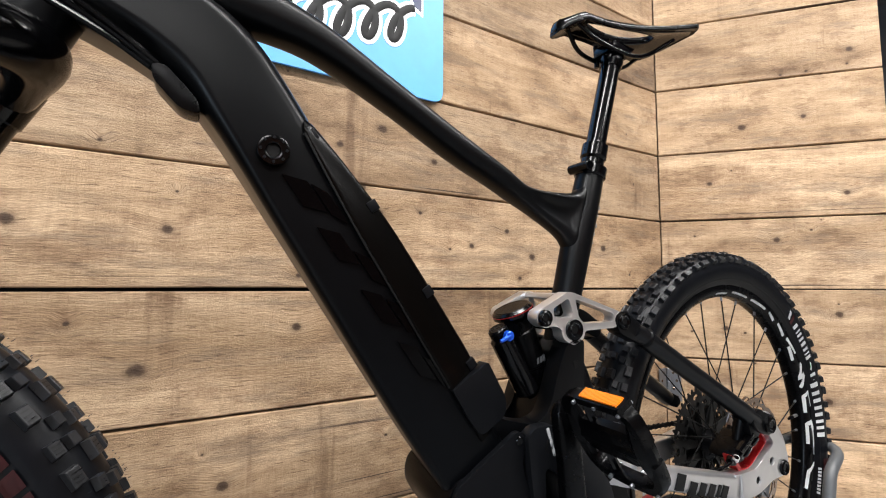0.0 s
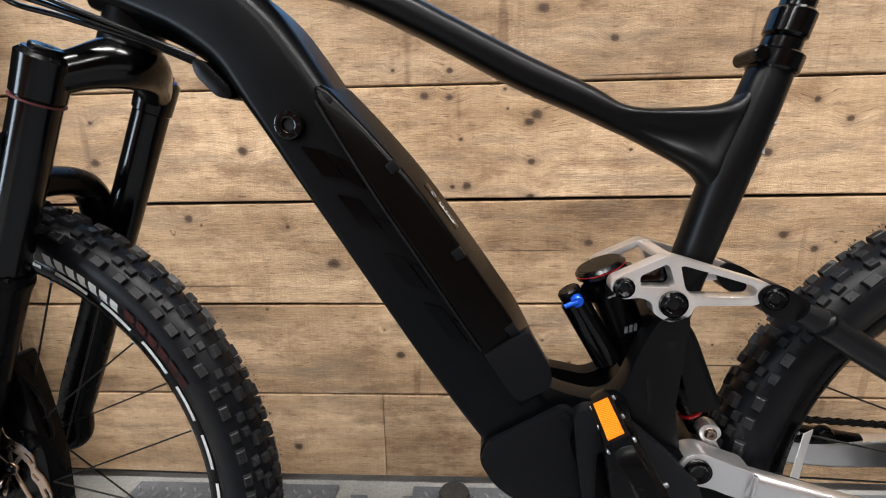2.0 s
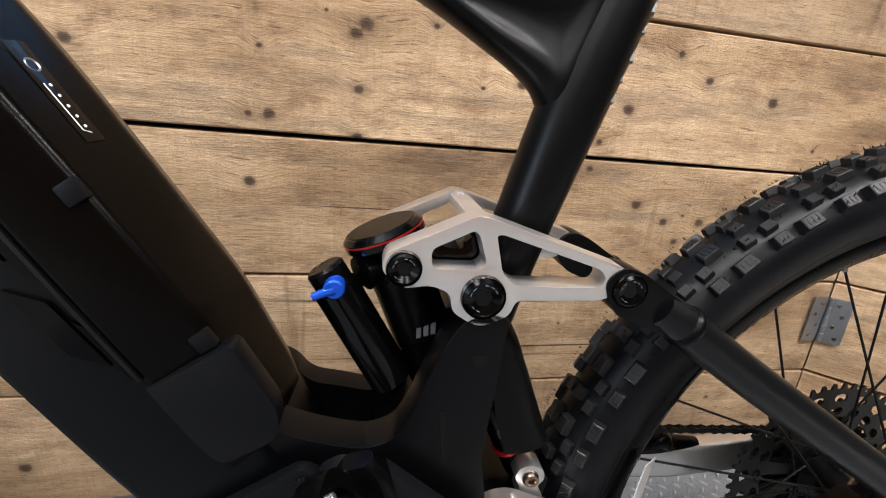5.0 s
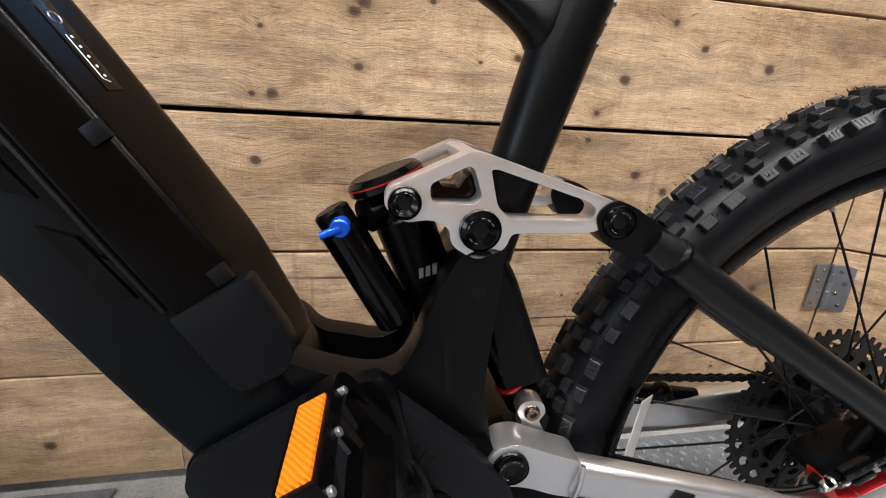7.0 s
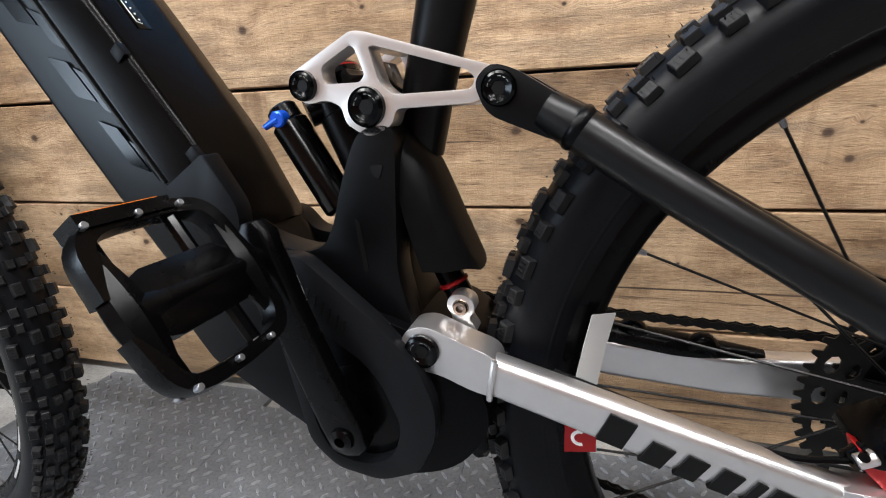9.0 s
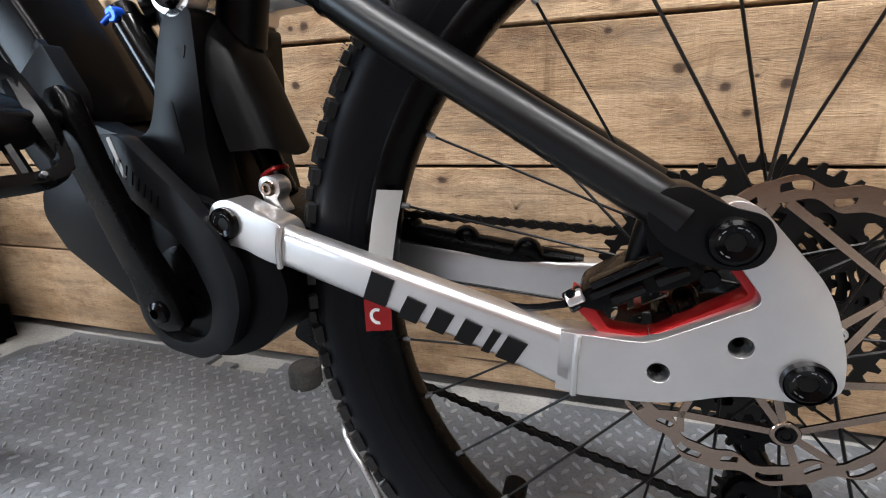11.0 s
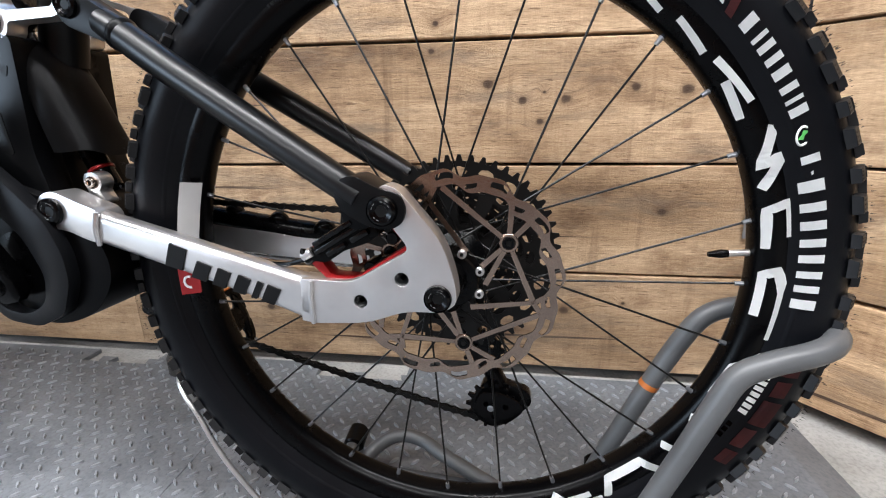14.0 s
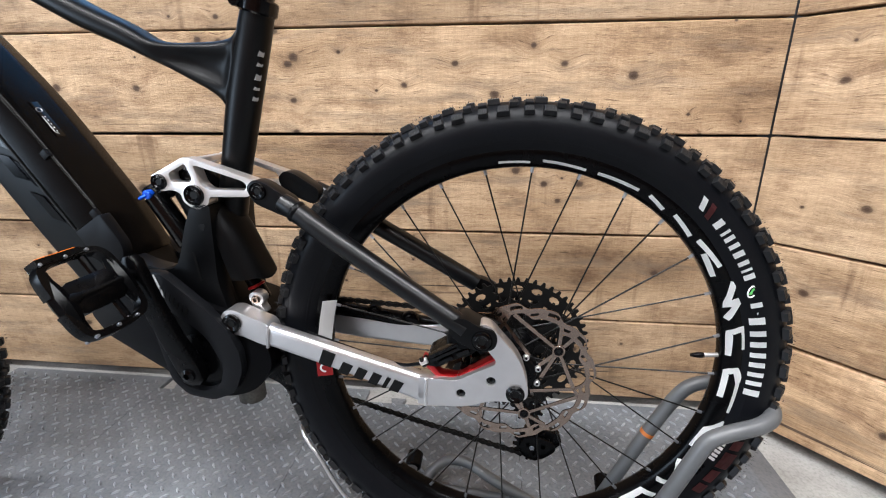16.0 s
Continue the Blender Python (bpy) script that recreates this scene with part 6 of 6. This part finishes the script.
# ---- chain and derailleur ----
def chain(points, parent):
    bm = fresh()
    P = smoothed(points, 24)
    length = [0.0]
    for a, b in zip(P, P[1:]):
        length.append(length[-1] + float(np.linalg.norm(b - a)))
    total = length[-1]
    n = int(total / 0.0127)
    prev = None
    for k in range(n + 1):
        s = k * 0.0127
        i = max(j for j in range(len(length)) if length[j] <= s + 1e-9)
        i = min(i, len(P) - 2)
        f = (s - length[i]) / (length[i + 1] - length[i])
        p = Vector(P[i] + (P[i + 1] - P[i]) * f)
        if prev is not None:
            d = (p - prev)
            L = d.length
            ang = math.atan2(d.z, d.x)
            off = 0.0026 if k % 2 else 0.0018
            for s2 in (-1, 1):
                mm = Matrix.Translation((prev + p) / 2 + Vector((0, s2 * off, 0))) @ Matrix.Rotation(-ang, 4, "Y")
                pts = [(-L / 2 - 0.0040, 0), (-L / 2, 0.0042), (0, 0.0024), (L / 2, 0.0042), (L / 2 + 0.0040, 0), (L / 2, -0.0042), (0, -0.0024), (-L / 2, -0.0042)]
                ring0 = [bm.verts.new(mm @ Vector((x, -0.0004, z))) for x, z in pts]
                ring1 = [bm.verts.new(mm @ Vector((x, 0.0004, z))) for x, z in pts]
                bm.faces.new(ring0)
                bm.faces.new(ring1[::-1])
                for j in range(8):
                    bm.faces.new((ring0[j], ring1[j], ring1[(j + 1) % 8], ring0[(j + 1) % 8]))
            rod(bm, p + Vector((0, -0.0026, 0)), p + Vector((0, 0.0026, 0)), 0.0030, n=6)
        prev = p
    return part("chain", bm, M_dark_steel, parent, "dark steel roller chain", smooth=0)


chain([(-0.400, 0.050, 0.058), (-0.300, 0.050, 0.0515), (-0.130, 0.050, 0.0455), (-0.040, 0.050, 0.0425), (0.000, 0.050, 0.0420), (0.030, 0.050, 0.028), (0.040, 0.050, 0.0)], bike)
chain([(0.040, 0.052, -0.205), (0.020, 0.052, -0.213), (-0.100, 0.051, -0.184), (-0.250, 0.050, -0.145), (-0.400, 0.050, -0.105)], bike)

bm = fresh()
plate(bm, rounded([(0.022, -0.188), (0.030, -0.165), (0.052, -0.166), (0.085, -0.176), (0.090, -0.192), (0.070, -0.214), (0.045, -0.225), (0.024, -0.212)], 0.010), 0.058, 0.072, bevel=0.004)
mech = part("rear_derailleur", bm, M_black, bike, "black rear derailleur cage")
bm = fresh()
tube(bm, [(0.050, 0.066, -0.175), (0.020, 0.070, -0.120), (0.000, 0.075, -0.060), (0.004, 0.080, -0.010)], [0.011, 0.012, 0.015, 0.014], 14)
part("cage_arm", bm, M_black, mech)
for cx, cz, tt in ((0.040, -0.195, 14), (0.030, -0.120, 12)):
    R = tt * 0.0127 / (2 * math.pi)
    pts = []
    for j in range(tt):
        a, w = 2 * math.pi * j / tt, 2 * math.pi / tt
        for q, r in ((-0.30, R - 0.003), (-0.12, R + 0.003), (0.12, R + 0.003), (0.30, R - 0.003)):
            pts.append((cx + r * math.cos(a + q * w), cz + r * math.sin(a + q * w)))
    bm = fresh()
    plate(bm, pts, 0.050, 0.0535, [disc(cx + 0.011 * math.cos(q), cz + 0.011 * math.sin(q), 0.0028, 8) for q in (0.5, 2.6, 4.7)])
    part("jockey_wheel", bm, M_black, mech, smooth=0)
bm = fresh()
plate(bm, rounded([(0.018, -0.196), (0.028, -0.174), (0.048, -0.172), (0.074, -0.182), (0.080, -0.196), (0.062, -0.214), (0.042, -0.222), (0.024, -0.212)], 0.008), 0.0440, 0.0475, [disc(0.034, -0.190, 0.0030, 10), disc(0.058, -0.192, 0.0035, 10), disc(0.044, -0.207, 0.0025, 10)], bevel=0.001)
part("cage_plate", bm, M_black, mech)
bm = fresh()
rod(bm, (0.040, 0.0425, -0.195), (0.040, 0.050, -0.195), 0.0042, n=12, bevel=0.0008)
part("cage_bolt", bm, M_zinc, mech)
# small guide below the motor
bm = fresh()
plate(bm, rounded([(-0.408, -0.060), (-0.368, -0.075), (-0.358, -0.118), (-0.376, -0.130), (-0.392, -0.110), (-0.425, -0.095)], 0.008), 0.034, 0.062, bevel=0.003)
part("chain_guide", bm, M_black, motor, "black chain guide below the motor")


# ---- cranks and pedals ----
def crank(y, sgn, dx, dz):
    """An arm from the motor axle towards (dx, dz)."""
    cx, cz = -0.448, -0.012
    d = Vector((dx, 0, dz)).normalized()
    nr = Vector((-d.z, 0, d.x))
    bm = fresh()
    rings = []
    for s, h, t, oy in ((-0.020, 0.010, 0.006, 0.010), (-0.012, 0.0165, 0.0095, 0.010), (0.010, 0.018, 0.0100, 0.008), (0.060, 0.0150, 0.0090, -0.002), (0.120, 0.0140, 0.0085, -0.010), (0.160, 0.0150, 0.0085, -0.014), (0.176, 0.0140, 0.0080, -0.014), (0.184, 0.0080, 0.006, -0.014)):
        c = Vector((cx, y + (oy if sgn < 0 else -oy), cz)) + d * s
        rings.append([c + nr * a + Vector((0, b, 0)) for a, b in rounded([(-h, -t), (h, -t), (h, t), (-h, t)], 0.005, 3)])
    sweep(bm, rings)
    arm = part("crank_arm", bm, M_black, bike, "matt black crank arm", smooth=50)
    bm = fresh()
    lathe(bm, [(0.0045, y + sgn * 0.006), (0.0095, y + sgn * 0.004), (0.0105, y), (0.0105, y - sgn * 0.01), (0.0045, y - sgn * 0.01)], (cx, 0, cz), 22)
    part("crank_bolt", bm, M_bolt, arm)
    end = Vector((cx, y + (-0.014 if sgn < 0 else 0.014), cz)) + d * 0.170
    return arm, end


def pedal(end, sgn, dx, dz):
    """A caged platform pedal; (dx, dz) points to the edge that carries the reflector."""
    d = Vector((dx, 0, dz)).normalized()
    nr = Vector((-d.z, 0, d.x))
    y0, y1 = end.y + sgn * 0.012, end.y + sgn * 0.099

    def at(s, y, o=0.0):
        return Vector((end.x, y, end.z)) + d * s + nr * o

    bm = fresh()
    tube(bm, [at(0, end.y), at(0, y0), at(0, y0 + sgn * 0.05), at(0, y1 - sgn * 0.004)], [0.0075, 0.0085, 0.0095, 0.0105], 16, steps=1)
    body = part("pedal", bm, M_black, bike, "gloss black caged platform pedal")
    for s in (-1, 1):
        bm = fresh()
        pts = [at(s * 0.014, y0 + sgn * 0.002), at(s * 0.036, y0 + sgn * 0.006), at(s * 0.046, y0 + sgn * 0.020), at(s * 0.047, y1 - sgn * 0.022), at(s * 0.038, y1 - sgn * 0.004), at(s * 0.010, y1)]
        rows = smoothed([tuple(p) for p in pts], 5)
        rings = []
        for k, p in enumerate(rows):
            a, b = rows[max(0, k - 1)], rows[min(len(rows) - 1, k + 1)]
            t = Vector(b - a).normalized()
            sd = t.cross(nr).normalized()
            rings.append([Vector(p) + sd * u + nr * v for u, v in ((-0.0042, -0.007), (0.0042, -0.007), (0.0052, 0.0), (0.0042, 0.007), (-0.0042, 0.007), (-0.0052, 0.0))])
        sweep(bm, rings)
        cage = part("cage", bm, M_black, body, smooth=30)
        for q in (0.026, 0.052, 0.080):
            for o in (-1, 1):
                bm = fresh()
                c = at(s * 0.0465, y0 + sgn * q)
                rod(bm, c + nr * o * 0.006, c + nr * o * 0.011, 0.0020, n=8, bevel=0.0004)
                part("pin", bm, M_zinc, cage)
    for y in (y0 + sgn * 0.004, y1 - sgn * 0.006):
        bm = fresh()
        c0, c1 = at(-0.040, y), at(0.040, y)
        tube(bm, [c0, at(0, y), c1], [0.0045, 0.011, 0.0045], 8)
        part("end_plate", bm, M_black, body)
    bm = fresh()
    rings = []
    for y in (y0 + sgn * 0.008, y0 + sgn * 0.020, y1 - sgn * 0.020, y1 - sgn * 0.006):
        k = 0.7 if y in (y0 + sgn * 0.008, y1 - sgn * 0.006) else 1.0
        rings.append([at(a * 0.020 * k, y, b * 0.0085 * k) for a, b in ((-1, -0.5), (-0.6, -1), (0.6, -1), (1, -0.5), (1, 0.5), (0.6, 1), (-0.6, 1), (-1, 0.5))])
    sweep(bm, rings)
    part("bearing_body", bm, M_black, body, smooth=30)
    for s in (-1, 1):
        for q in (0.030, 0.078):
            bm = fresh()
            tube(bm, [at(s * 0.014, y0 + sgn * q), at(s * 0.045, y0 + sgn * q)], 0.0045, 8, steps=1)
            part("strut", bm, M_gloss, body)
    # reflector on the edge
    bm = fresh()
    mid = (y0 + y1) / 2 + sgn * 0.0125
    corners = []
    for lift in (0.048, 0.0530):
        k = 1.0 if lift < 0.05 else 0.94
        corners.append([at(lift + 0.0015, mid + a * 0.0235 * k, b * 0.0066 * k) for a, b in ((-1, -1), (1, -1), (1, 1), (-1, 1))])
    sweep(bm, corners)
    ref = part("reflector", bm, M_orange, body, "orange plastic reflector", smooth=0)
    bm = fresh()
    corners = []
    for lift in (0.044, 0.0515):
        corners.append([at(lift + 0.0015, mid + a * 0.0262, b * 0.0092) for a, b in ((-1, -1), (1, -1), (1, 1), (-1, 1))])
    sweep(bm, corners)
    part("reflector_frame", bm, M_black, ref, smooth=0)
    return body


arm, end = crank(-0.098, -1, -0.036, 0.166)
pedal(Vector((-0.4800, end.y - 0.006, 0.1450)), -1, -0.52, 0.855)
arm2, end2 = crank(0.098, 1, 0.045, -0.170)
pedal(end2, 1, -0.28, 0.96)

# ---- fork and front wheel, turned a little ----
STEER = 4.0
fa = Vector((-0.425, 0, -0.905))
axis_point = Vector((-0.968, -0.030, 0.473))
turn_m = Matrix.Translation(axis_point) @ Matrix.Rotation(radians(STEER), 4, fa) @ Matrix.Translation(-axis_point)
crown_mid = Vector((-1.000, -0.030, 0.473))
front_axle = Vector((-1.224, -0.033, -0.020))


def leg(side):
    o = Vector((-0.0035 if side < 0 else 0.0, side * 0.0655, 0))
    top, seal, low = crown_mid + o, crown_mid + fa * 0.232 + o, crown_mid + fa * 0.520 + o
    bm = fresh()
    rod(bm, top - fa * 0.008, top + fa * 0.036, 0.0228, 0.0218, 28, 0.0035)
    c = part("crown_cap", bm, M_gloss, bike, "gloss black fork crown leg")
    if side < 0:
        bm = fresh()
        rod(bm, top + fa * 0.0358, top + fa * 0.0374, 0.0222, n=26)
        part("crown_ring", bm, M_redprint, c, "thin dark red ring")
    bm = fresh()
    lathe(bm, [(0.005, 0.0), (0.005, 0.0065), (0.0085, 0.0075), (0.0130, 0.0075), (0.0142, 0.0060), (0.0142, 0.0030), (0.0180, 0.0026), (0.0188, 0.0)], (0, 0, 0), 28, "z")
    k = part("top_cap", bm, M_black if side < 0 else M_blue, c, "black fork top cap" if side < 0 else "blue adjuster knob")
    k.matrix_basis = Matrix.Translation(top - fa * 0.0075) @ (-fa).to_track_quat("Z", "X").to_matrix().to_4x4()
    bm = fresh()
    rod(bm, top + fa * 0.034, seal + fa * 0.02, 0.0200, n=26)
    s = part("stanchion", bm, M_gloss, bike, "gloss black fork stanchion")
    bm = fresh()
    tube(bm, [seal - fa * 0.010, seal, seal + fa * 0.012, seal + fa * 0.05, low - fa * 0.05, low], [0.0240, 0.0262, 0.0245, 0.0235, 0.0230, 0.0200], 24, steps=3)
    tube(bm, [low - fa * 0.03, front_axle + o + Vector((0.012, 0, 0.012)), front_axle + o], [0.020, 0.022, 0.019], 18)
    l = part("lower_leg", bm, M_black, bike, "black fork lower leg", smooth=60)
    return [c, s, l]


fork = leg(-1) + leg(1)
bm = fresh()
tube(bm, [crown_mid + Vector((-0.008, -0.064, -0.014)), crown_mid + Vector((0.010, -0.044, -0.003)), crown_mid + Vector((0.028, -0.014, 0.008)), crown_mid + Vector((0.028, 0.014, 0.008)), crown_mid + Vector((0.012, 0.044, -0.003)), crown_mid + Vector((-0.005, 0.064, -0.014))],
     [0.0180, 0.0195, 0.026, 0.026, 0.0195, 0.0180], 20)
fork.append(part("fork_crown", bm, M_gloss, bike, "gloss black forged fork crown", smooth=60))
bm = fresh()
base = crown_mid + fa * 0.238
tube(bm, [base + Vector((-0.012, -0.066, 0)), base + Vector((-0.004, -0.060, 0.050)), base + Vector((0.004, -0.040, 0.094)), base + Vector((0.006, 0, 0.104)), base + Vector((0.004, 0.040, 0.094)), base + Vector((-0.004, 0.060, 0.050)), base + Vector((-0.012, 0.066, 0))],
     [0.020, 0.0195, 0.0180, 0.0170, 0.0180, 0.0195, 0.020], 16)
fork.append(part("fork_arch", bm, M_black, bike, "black fork arch", smooth=60))
for ob in fork:
    ob.matrix_basis = turn_m @ ob.matrix_basis
front_m = turn_m @ Matrix.Translation(front_axle)
front_tyre, front_rim, front_hub = wheel("front", front_m, 28, 4.0, 0.0175, False)
rotor(-0.046, front_m, "front_rotor", "wavy stainless disc brake rotor")
for a in range(-40, 84, 12):
    rim_stroke(front_rim, ((a, 0.2890), (a + 8.5, 0.2905)), 0.0042, 0.0175)
for k in range(7):
    a = 66 - 2.7 * k
    arc_mark("lettering_bar", front_tyre, 0.2985, 0.3150, a, a - 1.9, M_white, lean=0.2, grow=0.0175)
for k in range(6):
    a = 46 - 3.2 * k
    arc_mark("red_mark", front_tyre, 0.3030, 0.3180, a, a - 2.5, M_redprint, lean=0.5, grow=0.0175)
bm = fresh()
plate(bm, rounded([(-1.175, 0.155), (-1.158, 0.160), (-1.150, 0.100), (-1.143, 0.020), (-1.150, -0.060), (-1.185, -0.090), (-1.260, -0.060), (-1.235, 0.040), (-1.195, 0.110)], 0.012), -0.066, -0.036, bevel=0.006)
front_caliper = part("front_caliper", bm, M_black, bike, "black front brake caliper")
for x, z in ((-1.165, 0.060), (-1.160, 0.000), (-1.178, -0.040)):
    bm = fresh()
    rod(bm, (x, -0.071, z), (x, -0.060, z), 0.0050, n=14, bevel=0.0012)
    part("caliper_bolt", bm, M_bolt, front_caliper)
bm = fresh()
tube(bm, [(-1.115, -0.100, 0.330), (-1.150, -0.090, 0.240), (-1.166, -0.070, 0.165), (-1.146, -0.055, 0.107), (-1.142, -0.052, 0.058), (-1.152, -0.052, 0.030)], 0.0028, 8)
part("caliper_hose", bm, M_black, front_caliper)
bm = fresh()
c = crown_mid
tube(bm, [(-1.016, -0.080, 0.440), (-1.034, -0.105, 0.422), (-1.0565, -0.115, 0.3967), (-1.0951, -0.115, 0.346), (-1.1211, -0.115, 0.2942), (-1.1113, -0.112, 0.2678), (-1.0834, -0.106, 0.2657)], 0.0027, 8)
o = part("brake_hose", bm, M_black, bike)

# control cables into the frame
bm = fresh()
plate(bm, rounded([(-0.884, 0.478), (-0.873, 0.478), (-0.848, 0.452), (-0.846, 0.440), (-0.862, 0.443), (-0.882, 0.464)], 0.006), -0.063, -0.036, bevel=0.004)
port = part("cable_port", bm, M_black, down_tube, "black rubber cable port")
for k, dy in enumerate((0.0, -0.008, -0.014)):
    bm = fresh()
    tube(bm, [(-0.880, -0.054 + dy * 0.4, 0.474 + 0.003 * k), (-0.920, -0.072 + dy, 0.492 + 0.003 * k), (-0.980, -0.090 + dy, 0.512 + 0.006 * k), (-1.040, -0.090 + dy, 0.532 + 0.010 * k), (-1.075, -0.060 + dy, 0.575 + 0.008 * k), (-1.050, -0.030, 0.640)], 0.0026, 8)
    part("control_cable", bm, M_gloss, port, "gloss black control cable")

# ---- floor stand holding the rear wheel ----
stand = empty("bike_stand", BIKE @ Matrix.Translation((0, 0, -0.39)), "grey powder-coated tubular bicycle floor stand with orange bands", "bike stand")


def st(x, y, z):
    return (x, y, z + 0.39)


bm = fresh()
tube(bm, [st(0.118, -0.056, -0.372), st(0.170, -0.055, -0.285), st(0.2175, -0.054, -0.168), st(0.243, -0.053, -0.100), st(0.258, -0.051, -0.070), st(0.282, -0.048, -0.057), st(0.318, -0.040, -0.048), st(0.340, -0.024, -0.044),
          st(0.348, 0.000, -0.042), st(0.343, 0.030, -0.042), st(0.325, 0.050, -0.043), st(0.296, 0.055, -0.047), st(0.268, 0.055, -0.058), st(0.248, 0.055, -0.085), st(0.218, 0.055, -0.150), st(0.172, 0.055, -0.262), st(0.130, 0.055, -0.372)], 0.0105, 16, steps=5)
hoop = part("wheel_hoop", bm, M_stand, stand, "bent grey tube hoop round the tyre", smooth=60)
for x, z in ((0.2185, -0.149),):
    bm = fresh()
    rod(bm, st(x - 0.0012, 0.055, z - 0.0029), st(x + 0.0012, 0.055, z + 0.0029), 0.0109, n=16)
    part("band", bm, M_band, hoop, "copper-orange band")
bm = fresh()
tube(bm, [st(-0.155, 0.095, -0.372), st(-0.150, 0.115, -0.350), st(-0.120, 0.145, -0.338), st(-0.080, 0.150, -0.340), st(-0.030, 0.128, -0.350), st(0.080, 0.085, -0.372), st(0.130, 0.055, -0.375)], 0.0105, 16, steps=5)
part("base_tube", bm, M_stand, stand, smooth=60)
bm = fresh()
tube(bm, [st(-0.155, 0.095, -0.376), st(-0.150, 0.0, -0.377), st(-0.150, -0.095, -0.376), st(-0.080, -0.140, -0.376), st(0.060, -0.090, -0.376), st(0.120, -0.060, -0.376)], 0.0105, 16, steps=5)
part("base_tube", bm, M_stand, stand, smooth=60)
for x, y in ((-0.190, 0.160), (0.190, 0.155)):
    bm = fresh()
    rod(bm, st(x, y - 0.050, -0.374), st(x, y, -0.360), 0.0105, n=16)
    foot = part("foot_tube", bm, M_stand, stand)
    bm = fresh()
    rod(bm, st(x, y - 0.016, -0.366), st(x, y + 0.018, -0.356), 0.0165, n=18, bevel=0.003)
    part("rubber_foot", bm, M_black, foot, "black rubber end cap")
bm = fresh()
tube(bm, [st(-0.190, 0.115, -0.376), st(0.000, 0.108, -0.3765), st(0.190, 0.108, -0.376)], 0.0095, 12, steps=3)
part("cross_tube", bm, M_stand, stand)
bm = fresh()
tube(bm, [st(-0.334, 0.010, -0.149), st(-0.3285, -0.023, -0.1481), st(-0.312, -0.037, -0.163), st(-0.294, -0.043, -0.1815), st(-0.260, -0.050, -0.237), st(-0.200, -0.054, -0.313), st(-0.160, -0.060, -0.368)], 0.0030, 10, steps=5)
part("wheel_rod", bm, M_silver, stand, "thin bright steel rod along the tyre", smooth=60)
